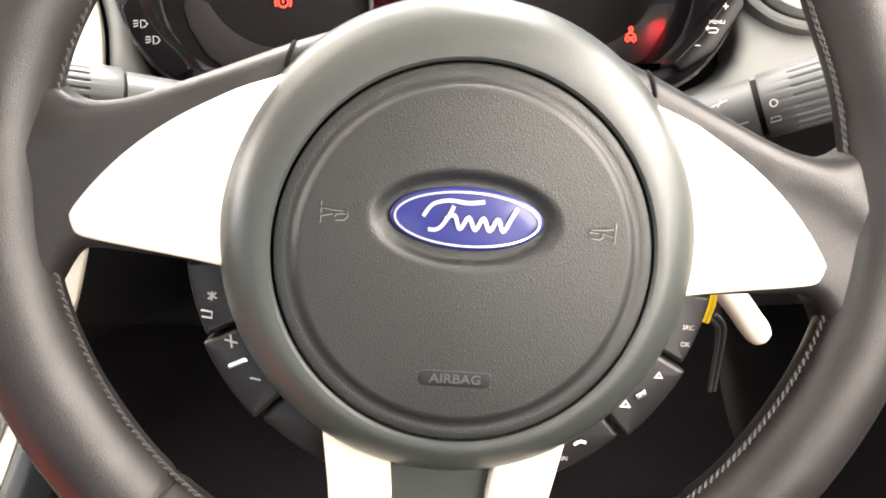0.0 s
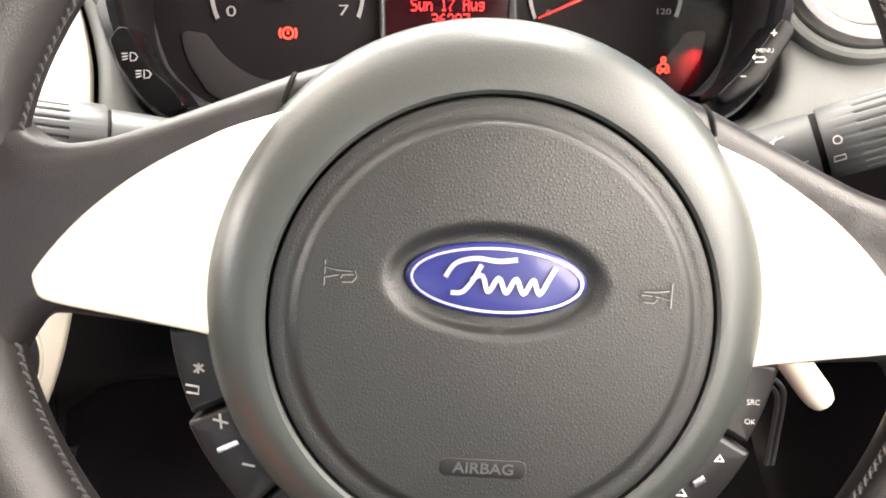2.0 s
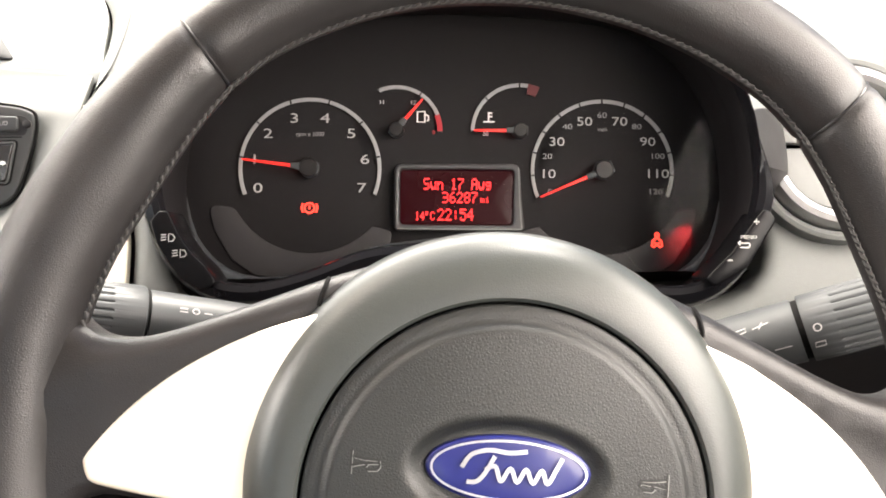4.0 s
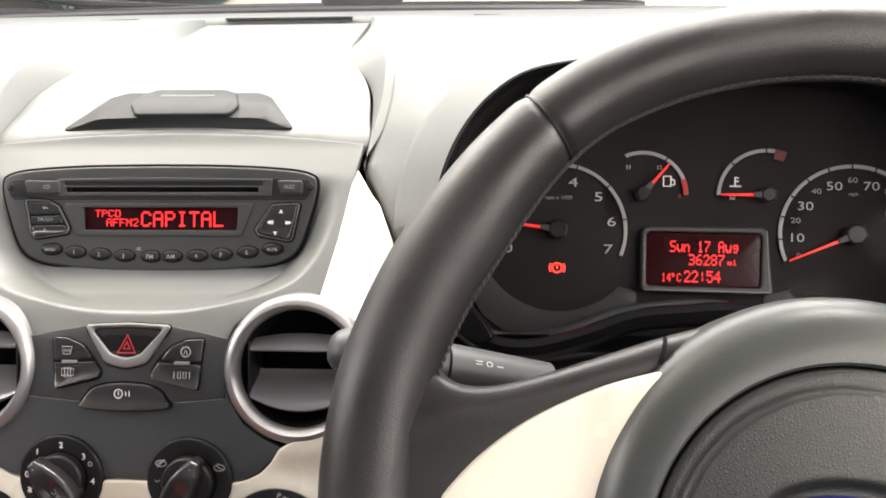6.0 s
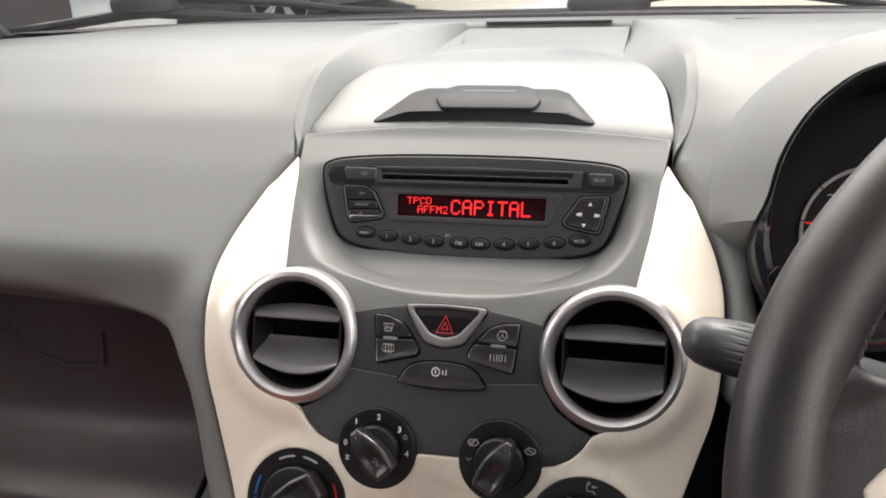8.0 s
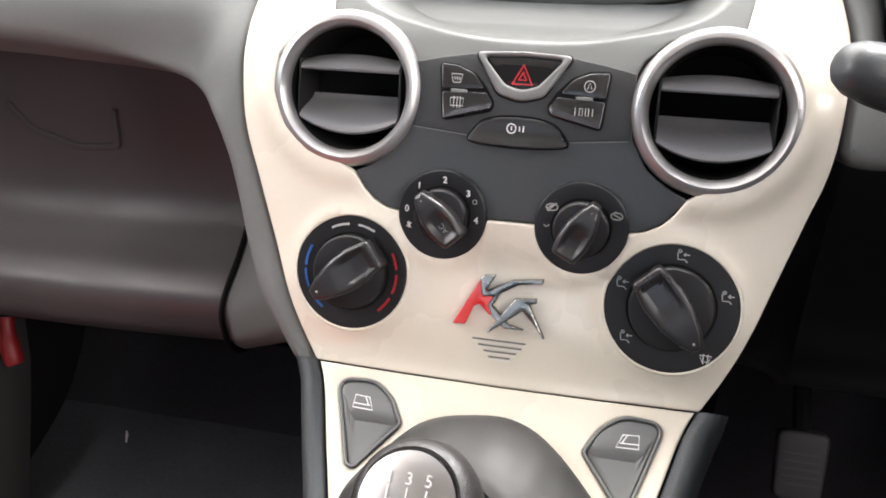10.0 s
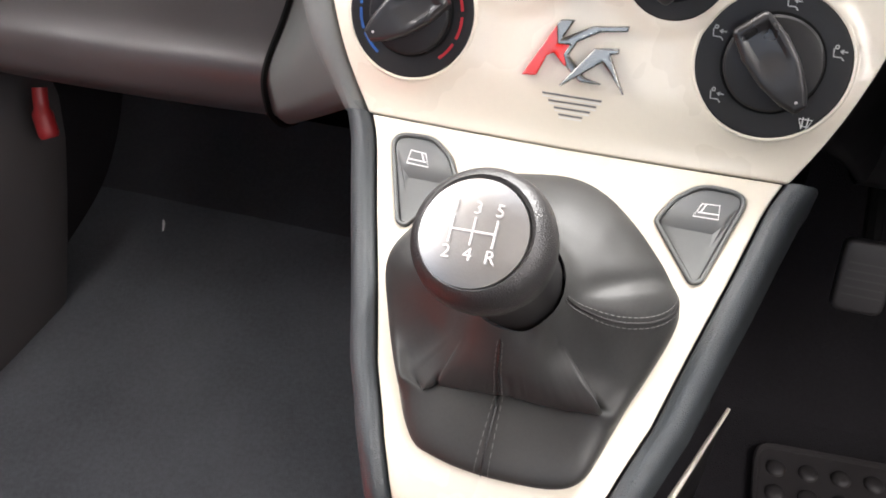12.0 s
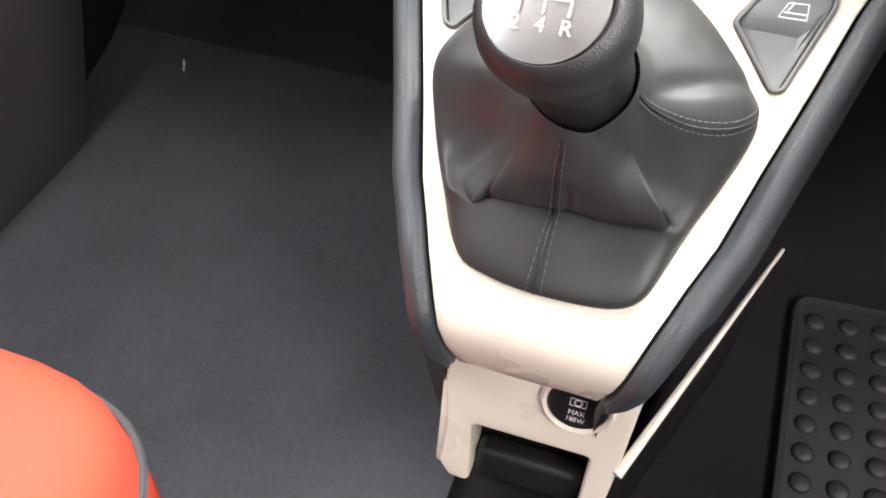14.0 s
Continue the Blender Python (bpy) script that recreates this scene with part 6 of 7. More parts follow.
def gauge(name, cx, cy, r, a0, a1, needle, nlen, hub_r, ticks, label):
    g = part(name, lathe(CLUSTER, cx, cy, [(r + 3, 0.15), (r - 4, 0.5), (0, 0.5)], 64), DIALFACE, cluster, label)
    part("scale_band", sheet(CLUSTER, sector(cx, cy, r - 2.5, r, a1, a0, 48), top=2.2, thick=1, edge=0.2, grid=30), DIALMARK, g, "pale grey scale band")
    marks = []
    for q in ticks:
        t = radians(a0 + (a1 - a0) * q)
        marks.append([(cx + (r - 4.6) * math.cos(t), cy + (r - 4.6) * math.sin(t)), (cx + (r - 0.2) * math.cos(t), cy + (r - 0.2) * math.sin(t))])
    part("ticks", ribbons(CLUSTER, marks, 1.1, 2.7), DIALFACE, g)
    t = radians(needle)
    d, w = Vector((math.cos(t), math.sin(t))), Vector((-math.sin(t), math.cos(t)))
    c0 = Vector((cx, cy))
    o = [c0 + d * (hub_r * 0.4) + w * 1.2, c0 + d * nlen + w * 0.5, c0 + d * nlen - w * 0.5, c0 + d * (hub_r * 0.4) - w * 1.2]
    part("needle", sheet(CLUSTER, [tuple(p) for p in o], top=8, thick=1.6, edge=0.3, grid=30), REDNEEDLE, g, "red needle")
    o = [c0 + d * (hub_r * 1.9) + w * 1.6, c0 + d * (hub_r * 1.9) - w * 1.6, c0 - d * hub_r - w * hub_r * 0.6, c0 - d * hub_r + w * hub_r * 0.6]
    part("needle_hub", lathe(CLUSTER, cx, cy, [(hub_r, 2), (hub_r, 9), (hub_r - 1, 10.2), (0, 10.4)], 32), BLACK, g, "round grey needle hub")
    part("needle_arm", sheet(CLUSTER, [tuple(p) for p in o], top=9.4, thick=2, edge=0.6, grid=30), CHARCOAL, g)
    return g


tacho = gauge("rev_counter", -97, 2, 48, 203, -22, 173, 45, 6.5, [i / 7 for i in range(8)], "rev counter numbered 0 to 7")
speed = gauge("speedometer", 100, 2, 48.5, 203, -22, 203.5, 46, 6.5, [i / 12 for i in range(13)], "speedometer numbered to 120")
fuel = gauge("fuel_gauge", -39, 28, 31, 115, 0, 50, 27, 5, [0, 0.5, 0.85], "small fuel gauge")
temp = gauge("temperature_gauge", 44, 28, 33, 180, 68, 180, 31, 5, [0, 0.4, 0.8], "small temperature gauge")
for i in range(8):
    t = radians(203 - 225 * i / 7)
    part("numeral", words(CLUSTER, str(i), -97 + 37.5 * math.cos(t), 2 + 35 * math.sin(t), 9.2, 2.8, wide=1.5, bold=0.0), DIALWHITE, tacho)
part("lettering", words(CLUSTER, "rpm x 1000", -97, 25, 4, 2.8), DIALMARK, tacho)
for i in range(13):
    t = radians(203 - 225 * i / 12)
    big = i % 2 == 1
    part("numeral", words(CLUSTER, str(10 * i), 100 + (37 if big else 38.5) * math.cos(t), 2 + (35 if big else 37.5) * math.sin(t), 8.4 if big else 5.2, 2.8, wide=1.32, bold=0.0), DIALWHITE if big else DIALMARK, speed)
part("lettering", words(CLUSTER, "mph", 100, 30, 3.6, 2.8), DIALMARK, speed)
part("symbol", ribbons(CLUSTER, [[(-25, 34), (-25, 41), (-20, 41), (-20, 34), (-25, 34)], [(-20, 39), (-17.5, 38), (-17.5, 35), (-19, 35)]], 1.1, 2.8), WHITEMARK, fuel)
part("numeral", words(CLUSTER, "11", -49, 47, 4, 2.8), WHITEMARK, fuel)
part("numeral", words(CLUSTER, "12", -28, 47, 4, 2.8), WHITEMARK, fuel)
part("red_zone", sheet(CLUSTER, sector(-39, 28, 27.5, 31, 0, 22, 8), top=2.9, thick=1, edge=0.1, grid=30), REDMARK, fuel, "red reserve band")
part("numeral", words(CLUSTER, "0", -14, 27, 4, 2.8), REDMARK, fuel)
part("symbol", ribbons(CLUSTER, [[(23, 34), (23, 41)], [(19.5, 34.5), (27, 34.5)], [(23, 38), (25.5, 38)], [(23, 40.4), (25.5, 40.4)]], 1.0, 2.8), WHITEMARK, temp)
part("numeral", words(CLUSTER, "50", 21, 26.3, 4, 2.8), WHITEMARK, temp)
part("red_zone", sheet(CLUSTER, sector(44, 28, 26, 33, 66, 80, 6), top=2.9, thick=1, edge=0.1, grid=30), DIMRED, temp, "dim red hot band")
trip = part("trip_display", sheet(CLUSTER, rounded([(-36, 1), (39.5, 1), (38.5, -35), (-36, -35)], 3), top=6, thick=5, edge=0.4, grid=20), LCD, cluster, "dark red trip display")
fr = rounded([(-40, 5), (43.5, 5.5), (45, -20), (47, -39.5), (-40, -39.5)], [6, 6, 4, 3, 4])
part("frame", sheet(CLUSTER, fr, [rounded([(-36.5, 1.5), (40, 1.5), (39, -35.5), (-36.5, -35.5)], 3)], top=9, thick=9, edge=1.6, grid=14), SLEEVE, trip, "silver-edged frame")
part("bright_edge", ribbons(CLUSTER, [[(42.6, 3), (43.5, -20), (45, -38)], [(-38, -38.4), (45, -38.4)]], 0.8, 9.4), SWITCHGREY, trip, "thin bright frame edge")
part("lettering", dot_words(CLUSTER, "Sun 17 Aug", -20.5, 24.5, -12.0, -4.2, 6.5), LCDTEXT, trip, "red lit date")
part("lettering", dot_words(CLUSTER, "36287", -8, 15.5, -20.8, -13.4, 6.5), LCDTEXT, trip, "red lit mileage")
part("lettering", dot_words(CLUSTER, "mi", 17.5, 23.5, -20.4, -16.6, 6.5), LCDTEXT, trip)
part("lettering", dot_words(CLUSTER, "14oC", -26, -13, -32.4, -26.6, 6.5), LCDTEXT, trip)
part("lettering", dot_words(CLUSTER, "22:54", -11, 13, -32.6, -24.6, 6.5), LCDTEXT, trip, "red lit clock")
part("brake_warning", ribbons(CLUSTER, [ellipse(-97, -24.5, 3.3, n=18) + [(-93.7, -24.5)], [(-97, -22.8), (-97, -25.2)], [(-101.5, -21.5), (-102.3, -24.5), (-101.5, -27.5)], [(-92.5, -21.5), (-91.7, -24.5), (-92.5, -27.5)]], 1.3, 1.9), REDGLOW, cluster, "lit red brake warning symbol")
part("belt_warning", ribbons(CLUSTER, [ellipse(137, -41, 1.3, n=10) + [(138.3, -41)], [(137, -43), (134, -45), (133.5, -49)], [(137, -43), (140, -45), (140.5, -49)], [(135, -46), (139.5, -49.5)], [(139, -46), (134.5, -49.5)]], 1.2, 1.9), REDGLOW, cluster, "lit red seat belt symbol")
for sd in (-1, 1):
    po = rounded([(-168.4, -41), (-163.6, -35), (-158.6, -34.8), (-152.6, -47.6), (-146, -57), (-137.6, -65), (-131, -74.6), (-139.6, -78.4), (-151, -73), (-158, -63.4), (-164.4, -53.4)], [3, 3, 3, 12, 16, 12, 3, 4, 10, 20, 16]) if sd < 0 else [(sd * a, b) for a, b in rounded([(168, -30), (175, -37), (158.5, -64), (140, -75), (135, -70), (150, -55)], [4, 5, 10, 5, 3, 10])]
    pod = part("switch_pod", sheet(CLUSTER, po, top=112, thick=30, edge=1.4, grid=8), PODBLACK, cluster, "gloss black switch pod at the rim's corner")
    if sd < 0:
        marks = []
        for cx, cy in ((-158.2, -49.8), (-151.8, -58.3)):
            marks += [[(cx + p, cy + q) for p, q in ((0.6, 2.1), (0.6, -2.1), (2.9, -1.7), (4.1, 0), (2.9, 1.7), (0.6, 2.1))]]
            marks += [[(cx - 0.7, cy + 1.7 - 1.3 * k), (cx - 3.6, cy + 1.5 - 1.5 * k)] for k in range(3)]
        part("symbol", ribbons(CLUSTER, marks, 0.5, 112.5), DIALWHITE, pod, "pale lamp symbols")
    else:
        part("lettering", words(CLUSTER, "MENU", 158.6, -47.4, 3.0, 112.5, wide=1.1), DIALWHITE, pod)
        part("symbol", ribbons(CLUSTER, [[(153, -50.6), (158.6, -50.6), (159.4, -51.6), (158.6, -53), (154, -53)], [(154, -49.4), (152.6, -50.6), (154, -51.8)], [(161.4, -38.8), (164.6, -38.8)], [(163, -37.2), (163, -40.4)], [(146.8, -60), (149.8, -60)]], 0.6, 112.5), DIALWHITE, pod)

glow_spot.matrix_world = look(CLUSTER(167, -27, 17), CLUSTER(153, -45, 0))

# Round vent at the driver's side of the dash.
RV = Plane((0.3685, 0.615, 0.856), 22, -10)
rv = thing("air_vent", RV(0, 0, -20), "round side air vent with satin ring and closed flaps", "air vent")
part("ring", lathe(RV, 0, 0, [(39, -6), (39.6, 1), (41, 4.5), (44, 6.2), (47.5, 5), (50, 1.5), (51, -3), (51.5, -30)], 64), RING, rv, "satin aluminium ring")
part("collar", lathe(RV, 0, 0, [(51.6, -5), (52.5, -2.5), (55, -1.8), (57.5, -3), (59, -8), (60, -34)], 64), DASH, rv)
part("flap", sheet(RV, sector(0, 0, 1, 38.5, 3, 177, 24), top=-3, thick=6, edge=1, grid=12), SWITCHGREY, rv, "closed upper flap")
part("flap", sheet(RV, sector(0, 0, 1, 38.5, 183, 357, 24), top=-3, thick=6, edge=1, grid=12), SWITCHGREY, rv, "closed lower flap")
part("barrel", lathe(RV, 0, 0, [(39.5, -4), (39, -30), (0, -32)], 48), CAVITY, rv)

# ---- floor things ----
mat_p = thing("floor_mat", (-0.68, 0.35, 0.116), "plain charcoal carpet mat in the passenger footwell", "floor mat")
rows = []
for y, z in [(0.05, 0.124), (0.3, 0.124), (0.53, 0.124), (0.61, 0.124), (0.68, 0.124), (0.70, 0.124), (0.76, 0.124)] + [(y, z + 0.009) for y, z in curve([(0.78, 0.116), (0.9, 0.15), (1.0, 0.25), (1.08, 0.45)], 6, False)]:
    left = float(np.interp(y, [0.05, 0.53, 0.61, 0.69, 0.76], [-0.862, -0.855, -0.849, -0.846, -0.92]))
    rows.append([ground_axes(left + (-0.30 - left) * k / 8, y, z + 0.001 * math.sin(9 * k + 13 * y)) for k in range(9)])
# The upper carpet's colour is darkened to paint the shade below the dash.
TOESHADE = material("shaded_toe_carpet", (0.038, 0.04, 0.044), 0.95, bump=0.6, cell=0.003, fine=0.6, vary=0.35, stain=5, spec=0.1)
for name, strip, pile, label in (("carpet", rows[:13], CARPET, ""), ("toe_shade", rows[12:], TOESHADE, "same carpet up the toe board, darkened for shade")):
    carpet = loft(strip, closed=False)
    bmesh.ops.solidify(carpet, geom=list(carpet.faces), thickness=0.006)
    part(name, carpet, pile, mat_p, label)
part("binding", tube([ground_axes(x, y, 0.122) for x, y in ((-0.862, 0.06), (-0.857, 0.3), (-0.854, 0.53), (-0.848, 0.61), (-0.845, 0.685))], 0.0025, 6), BLACK, mat_p, "black edge binding")
lint = thing("lint", (-0.797, 0.842, 0.142), "tiny pale scrap lying on the carpet", "scrap")
part("scrap", tube([ground_axes(-0.800, 0.846, 0.1465), ground_axes(-0.796, 0.840, 0.146), ground_axes(-0.792, 0.830, 0.143)], [0.001, 0.002, 0.001], 5), WHITEMARK, lint)
mat_d = thing("floor_mat", (0.12, 0.5, 0.116), "black rubber driver mat with round studs", "floor mat")
mo = rounded([(-0.031, 0.731), (0.36, 0.757), (0.39, 0.12), (-0.035, 0.10)], 0.02)
part("rubber_sheet", loft([[ground_axes(a, b, h) for a, b in mo] for h in (0.116, 0.123)]), RUBBER, mat_d)
part("border", tube([ground_axes(a, b, 0.1235) for a, b in mo + mo[:1]], 0.0035, 6), RUBBER, mat_d, "raised rubber border")
stud = None
for i in range(11):
    for j in range(18):
        m_ = ground_axes
        x, y = -0.0115 + 0.0316 * i - 0.0002 * j, 0.7045 - 0.0300 * j + 0.0028 * i
        if stud is None:
            bm = bmesh.new()
            prev = None
            for r, h in ((0.0100, 0), (0.0094, 0.0022), (0.0072, 0.0038), (0.0030, 0.0045)):
                ring = [bm.verts.new((r * math.cos(q), r * math.sin(q), h)) for q in np.linspace(0, 2 * math.pi, 16, endpoint=False)]
                if prev:
                    for k in range(16):
                        bm.faces.new((prev[k], prev[(k + 1) % 16], ring[(k + 1) % 16], ring[k]))
                prev = ring
            bm.faces.new(prev)
            me = bpy.data.meshes.new("stud")
            bm.to_mesh(me)
            bm.free()
            me.materials.append(RUBBER)
            me.polygons.foreach_set("use_smooth", [True] * len(me.polygons))
            stud = me
        ob = new("stud", stud)
        ob.parent = mat_d
        ob.location = Vector((x, y, 0.1235)) - mat_d.location
PD = Plane((0.0, 0.786, 0.395), 20)
pedal = thing("pedal", PD(0, 0, -4), "dark rubber-faced foot pedal hanging below the dash", "pedal", "foot pedals")
part("pad", sheet(PD, rounded([(-23, 32), (23, 32), (20, -32), (-22, -32)], 10), top=6, thick=10, edge=4, grid=12), RUBBER, pedal)
part("ribs", ribbons(PD, [[(-16, 12 + 7 * k - 28), (16, 12 + 7 * k - 28)] for k in range(5)], 1.6, 6.6), DASH_DARK, pedal)
part("arm", tube([PD(0, 20, -4), PD(0, 80, -40), PD(0, 180, -70)], 0.008, 8), CAVITY, pedal)

copy_thing(pedal, Matrix.Translation(pedal.location + Vector((0.105, 0.0, 0.0))))
copy_thing(pedal, Matrix.Translation(pedal.location + Vector((0.215, 0.02, -0.01))))

# Kick panel, sill and the red strip by the passenger door.
kick = thing("kick_panel", (-0.93, 0.7, 0.12), "dark moulded kick panel beside the passenger footwell", "panel")
rows = []
SILL = ((-0.846, 0.116), (-0.847, 0.15), (-0.850, 0.20), (-0.854, 0.25), (-0.860, 0.30), (-0.872, 0.34), (-0.90, 0.375), (-0.95, 0.395), (-1.03, 0.40))
for v, w, dy in ((0, -0.016, 0), (0.3, -0.014, 0), (0.6, -0.012, 0), (0.8, -0.008, 0), (0.93, -0.002, 0), (0.985, 0, 0), (1, -0.002, 0), (1, -0.008, 0.006), (1, -0.03, 0.012), (1, -0.06, 0.02), (1, -0.07, 0.3)):
    rows.append([ground_axes(x + w, 0.05 + v * (0.636 + 0.6 * (z - 0.117)) + dy, z) for x, z in SILL])
part("panel", loft(rows[:9], closed=False), DASH_DARK, kick)
# Blackened lining paints the shade in the recess past the kick panel.
part("inner_panel", loft(rows[8:], closed=False), SHADEFELT, kick, "lining behind the kick panel, blackened for its shade")
DARKRED = material("dull_red_paint", (0.24, 0.012, 0.014), 0.5, vary=0.1)
strip = thing("red_strip", car(-0.819, 0.784, 0.382), "small red painted strip by the passenger door", "strip")
part("blade", tube(curve([tuple(car(-0.829, 0.80, 0.425)), tuple(car(-0.824, 0.79, 0.40)), tuple(car(-0.815, 0.783, 0.376))], 5, False), [0.008] * 5 + [0.011] * 5 + [0.009], 14), DARKRED, strip)


# ---- seats ----
def seat(x0, x1, cloth, label):
    s = thing("seat", ((x0 + x1) / 2, -0.1, 0.116), label, "seat", "front seats")
    cx, hw = (x0 + x1) / 2, (x1 - x0) / 2

    def blob(cy, cz, hy, hz, hx, mat, name, lean=0.0, e=0.42):
        rings = []
        for v in np.linspace(-math.pi / 2, math.pi / 2, 17):
            row = []
            for u in np.linspace(0, 2 * math.pi, 40, endpoint=False):
                f = lambda q: math.copysign(abs(q) ** e, q)
                x, y, z = hx * f(math.cos(v)) * f(math.cos(u)), hy * f(math.cos(v)) * f(math.sin(u)), hz * f(math.sin(v))
                row.append(Vector((cx + x, cy + y + lean * (z + hz), cz + z)))
            rings.append(row)
        return part(name, loft(rings), mat, s)

    cushion = blob(0.05, 0.318, 0.27, 0.095, hw, cloth, "cushion")
    pipe = [Vector((cx + hw * 0.99 * math.copysign(abs(math.cos(u)) ** 0.42, math.cos(u)), 0.05 + 0.272 * math.copysign(abs(math.sin(u)) ** 0.42, math.sin(u)), 0.335)) for u in np.linspace(0, 2 * math.pi, 61)]
    part("piping", tube(pipe, 0.004, 6, cap=False), SEATGREY, cushion, "grey piping")
    blob(-0.28, 0.68, 0.09, 0.33, hw * 0.95, SEATGREY, "backrest", -0.25)
    blob(-0.46, 1.12, 0.05, 0.10, 0.13, SEATGREY, "headrest", -0.1)
    part("base", box(ground_axes, x0 + 0.06, x1 - 0.06, -0.2, 0.28, 0.116, 0.26, 0.01), BLACK, s)
    return s


seat(-0.85, -0.43, SEATRED, "passenger seat with red cushion, grey piping and dark backrest")
seat(-0.06, 0.36, SEATGREY, "dark grey fabric driver seat")

# ---- outside ----


def yard(y):
    """The yard rises gently ahead of the car."""
    return -0.13 + 0.09 * (min(max(y, 2.0), 40.0) - 2.0)


ys = [-300, -20, 1.5, 2.0, 3, 4, 5, 6, 7, 8, 10, 15, 25, 40, 41, 300]
ground = part("ground", loft([[ground_axes(x, y, yard(y)) for x in (-300, -30, -8, -4, 0, 4, 30, 300)] for y in ys], closed=False), GROUND)
tagged(ground, "pale sandy concrete yard outside the car", "ground", kind="structure")
line = part("road", loft([[ground_axes(x0 + 0.8 * (y - 6.0), y, yard(y) + z) for x0, z in ((-2.06, 0.001), (-2.05, 0.005), (-1.65, 0.005), (-1.64, 0.001))] for y in (5.0, 6.0, 7.0, 8.0, 9.0, 10.0)], closed=False), LINEPAINT)
tagged(line, "worn white line painted on the yard", "road", kind="structure")
scuttle = thing("scuttle_panel", (-0.23, 1.27, 0.86), "black plastic scuttle panel below the windscreen", "panel")
part("tray", loft([[windscreen_point(u, -0.04) + Vector((0, dy, dz)) for u in np.linspace(-1, 1, 21)] for dy, dz in ((0.0, -0.01), (0.05, -0.012), (0.10, -0.005), (0.13, 0.0), (0.15, -0.02))], closed=False), BLACK, scuttle)
part("bonnet_edge", loft([[windscreen_point(u, -0.04) + Vector((0, dy, dz)) for u in np.linspace(-1, 1, 21)] for dy, dz in ((0.155, -0.05), (0.3, -0.06), (0.6, -0.1), (0.95, -0.25))], closed=False), REDPAINT, scuttle, "red bonnet behind the scuttle")


def wiper(u0, u1, lift, label):
    w = thing("wiper", windscreen_point(u0, 0.0) + Vector((0, 0.08, 0.0)), label, "wiper", "windscreen wipers")
    k = math.copysign(1, u1 - u0)

    def at(u, dy, dz):
        return windscreen_point(u, 0.0) + Vector((0, dy, dz + lift * max(0.0, 1 - abs(u - u0) / 0.3)))

    a = at(u0, 0.06, 0.014)
    cap = [[a + Vector((math.cos(q) * 0.052 * f, math.sin(q) * 0.032 * f, h)) for q in np.linspace(0, 2 * math.pi, 24, endpoint=False)] for f, h in ((1.0, -0.016), (1.02, -0.006), (0.97, 0.002), (0.82, 0.009), (0.6, 0.012), (0.2, 0.0135))]
    part("pivot_cap", loft(cap), RUBBER, w, "black pivot cap")
    part("arm", tube([at(u0, 0.06, 0.012), at(u0 + 0.1 * k, 0.06, 0.017), at(u0 + 0.26 * k, 0.058, 0.017), at(u0 + 0.36 * k, 0.056, 0.008), at(u1, 0.052, 0.0)], [0.010, 0.006, 0.005, 0.006, 0.004], 8), BLACK, w, "bent black arm")
    part("blade", tube([at(u, 0.05, -0.004) for u in np.linspace(u0 - 0.35 * k, u1, 18)], [0.005] + [0.0075] * 16 + [0.006], 8), RUBBER, w, "long rubber blade")
    return w


wiper(0.06, 0.50, 0.0, "black wiper with pivot cap on the scuttle")
wiper(-0.74, -0.20, 0.022, "black wiper with pivot cap on the scuttle")


def car_wheel(parent, c, r, turn):
    ax = Matrix.Translation(c) @ Matrix.Rotation(radians(turn), 4, "Z")

    def m_(a, b, h=0.0):
        return ax @ Vector((a / 1000, -h / 1000, b / 1000))

    m_.flip = False
    wh = part("wheel", lathe(m_, 0, 0, [(r * 700, 10), (r * 740, 30), (r * 960, 26), (r * 1000, 0), (r * 1000, -160), (r * 700, -180)], 48), RUBBER, parent, "black tyre")
    part("rim", lathe(m_, 0, 0, [(r * 720, 28), (r * 700, 20), (r * 660, -40), (r * 100, -60), (0, -60)], 48), CAVITY, wh)
    part("rim_edge", lathe(m_, 0, 0, [(r * 730, 24), (r * 715, 31), (r * 690, 28), (r * 680, 5)], 48), SATIN, wh, "silver rim edge")
    for k in range(5):
        t = 2 * math.pi * k / 5 + 0.2
        for o in (-0.11, 0.11):
            d = Vector((math.cos(t + o), math.sin(t + o)))
            e = Vector((math.cos(t), math.sin(t)))
            q = Vector((-d.y, d.x))
            shape = [tuple(e * r * 130 + q * r * 40), tuple(d * r * 705 + q * r * 55), tuple(d * r * 705 - q * r * 55), tuple(e * r * 130 - q * r * 40)]
            part("spoke", sheet(m_, shape, top=22, thick=16, edge=3, grid=60), SATIN, wh, "silver alloy spoke")
    part("hub_cap", lathe(m_, 0, 0, [(r * 190, -20), (r * 190, 20), (r * 150, 27), (0, 28)], 24), SATIN, wh)


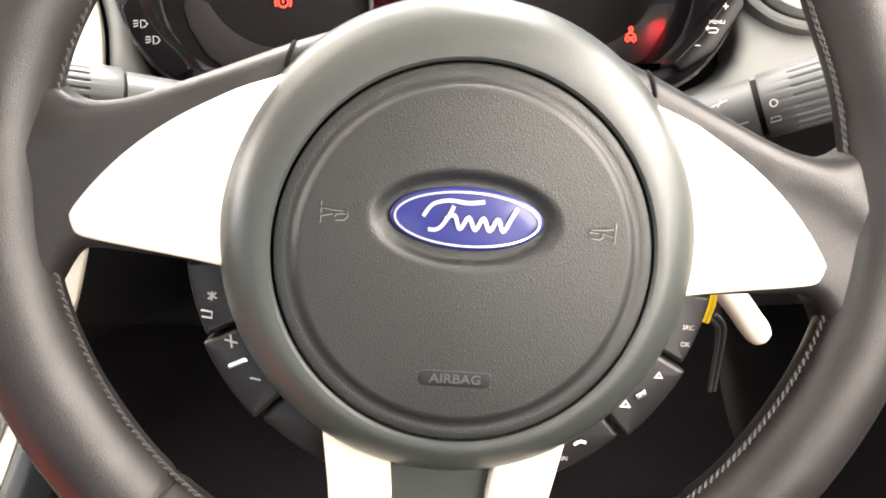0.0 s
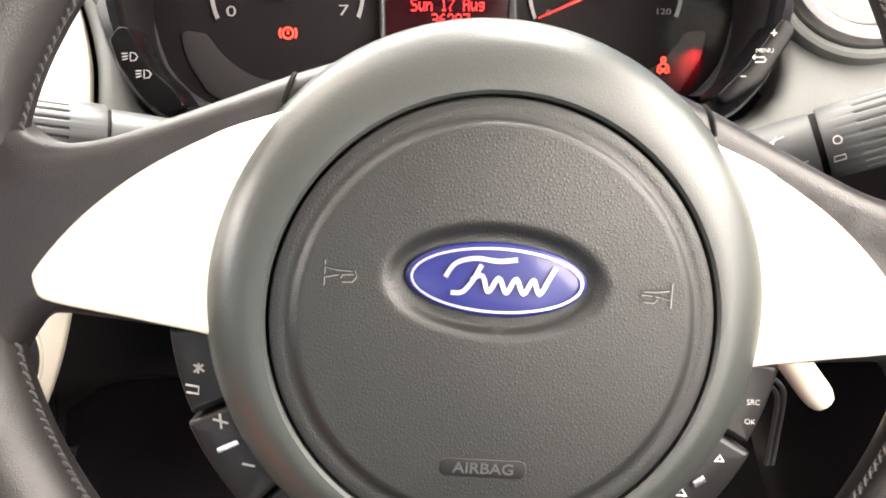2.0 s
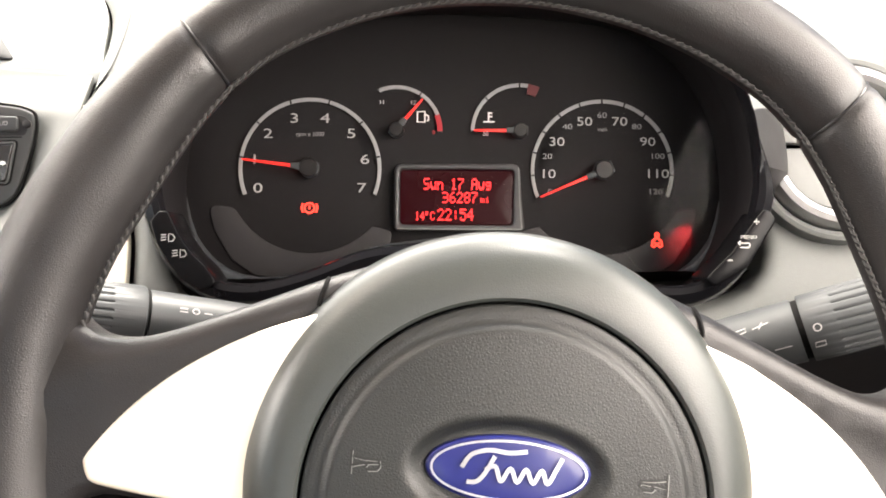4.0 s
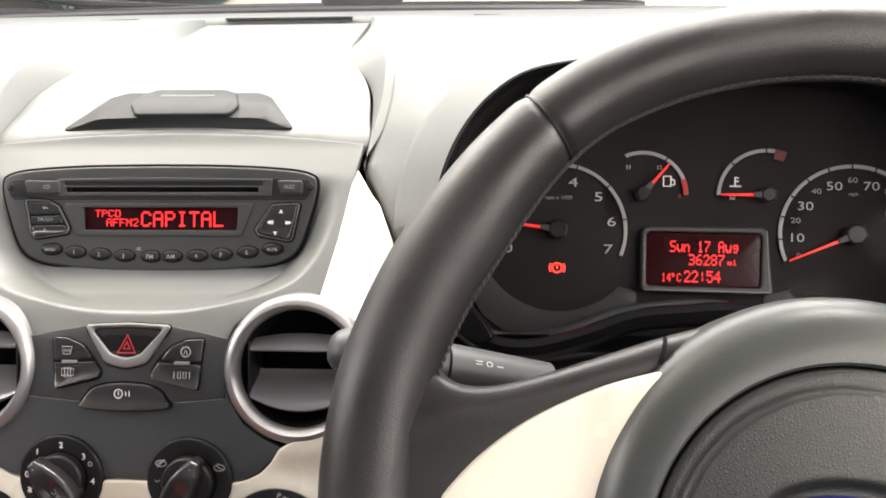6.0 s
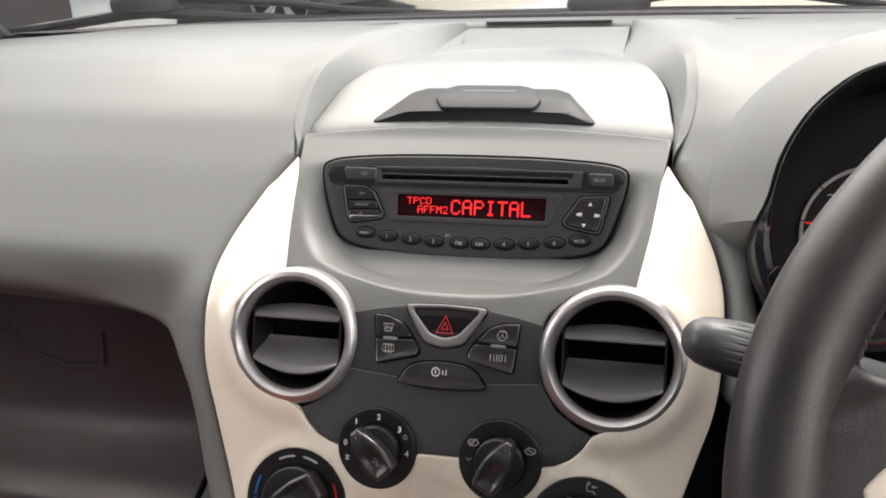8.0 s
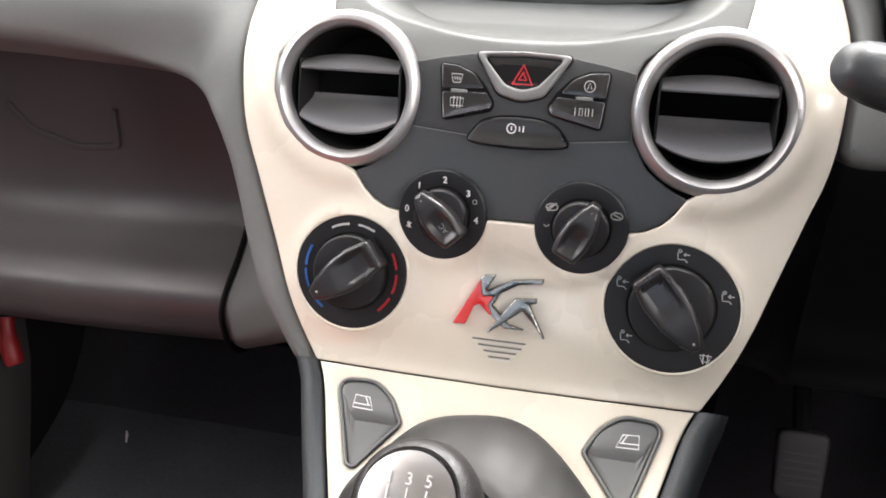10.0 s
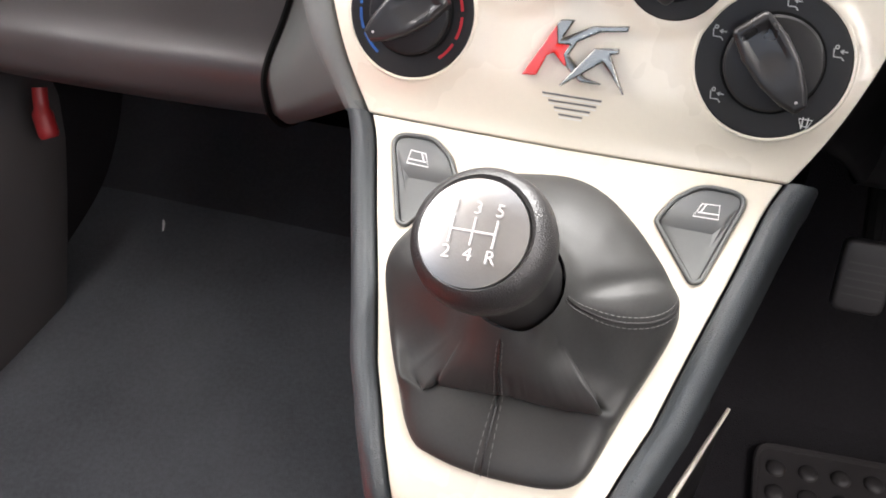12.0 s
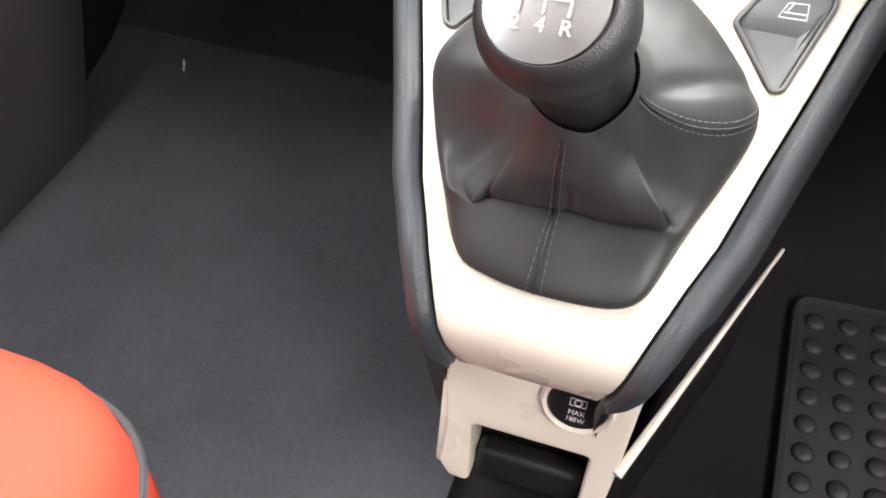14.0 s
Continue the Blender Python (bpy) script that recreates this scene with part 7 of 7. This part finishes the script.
def parked_car(base, turn, paint, label, plate_z=0.42):
    """A hatchback along its own x axis, its nose towards +x."""
    ax = Matrix.Translation(base) @ Matrix.Rotation(radians(turn), 4, "Z")
    c = thing("parked_car", base, label, "car")
    side = [(-2.0, 0.28), (-2.05, 0.6), (-1.95, 0.95), (-1.6, 1.42), (-1.2, 1.5), (-0.2, 1.5), (0.55, 1.02), (1.45, 0.92), (1.95, 0.75), (2.05, 0.5), (2.0, 0.25)]
    side = curve(side, 4, False)
    rings = []
    for y, k in ((-0.86, 0.9), (-0.84, 0.97), (-0.76, 0.99), (-0.64, 1.0), (-0.5, 1.0), (-0.25, 1.02), (0, 1.02), (0.25, 1.02), (0.5, 1.0), (0.64, 1.0), (0.76, 0.99), (0.84, 0.97), (0.86, 0.9)):
        tuck = 0.42 * smoothstep((abs(y) - 0.38) / 0.5)
        rings.append([ax @ Vector((x - math.copysign(tuck * smoothstep((abs(x) - 1.3) / 0.7), x), y * (1 - 0.16 * smoothstep((z - 0.95) / 0.5)), 0.25 + (z - 0.25) * k)) for x, z in side])
    part("body", loft(rings), paint, c)
    for s in (-1, 1):
        part("side_window", loft([[ax @ Vector((x, s * (0.868 * (1 - 0.16 * smoothstep((z - 0.95) / 0.5))), 0.25 + (z - 0.25) * 0.97)) for x, z in ((-1.5, 1.02), (-1.35, 1.36), (-0.3, 1.38), (0.25, 1.04))] for s in (s, s * 1.002)], cap=True), GLOSSBLACK, c)
        for x in (-1.3, 1.28):
            p = ax @ Vector((x, s * 0.84, 0.31))
            car_wheel(c, p, 0.31, turn + (0 if s < 0 else 180))
        part("headlamp", box(lambda a, b, d: ax @ Vector((a, b, d)), 1.62, 1.80, s * 0.62 - 0.14, s * 0.62 + 0.14, 0.62, 0.76, 0.03), SATIN, c)
    plate = part("number_plate", box(lambda a, b, d: ax @ Vector((a, b, d)), 2.045, 2.065, -0.26, 0.26, plate_z, plate_z + 0.11, 0.004), WHITEMARK, c, "white plate with dark bars")
    for k in range(6):
        part("bar", box(lambda a, b, d: ax @ Vector((a, b, d)), 2.066, 2.069, -0.195 + 0.07 * k, -0.15 + 0.07 * k, plate_z + 0.03, plate_z + 0.085, 0), BLACK, plate)
    return c


parked_car(Vector((-4.02, 6.7, 0.22)), 0, CARDARK, "dark grey parked hatchback with silver alloy wheels")
parked_car(Vector((-4.91, 4.55, 0.09)), -10, CARWHITE, "white parked car with a barred front plate", 0.66)
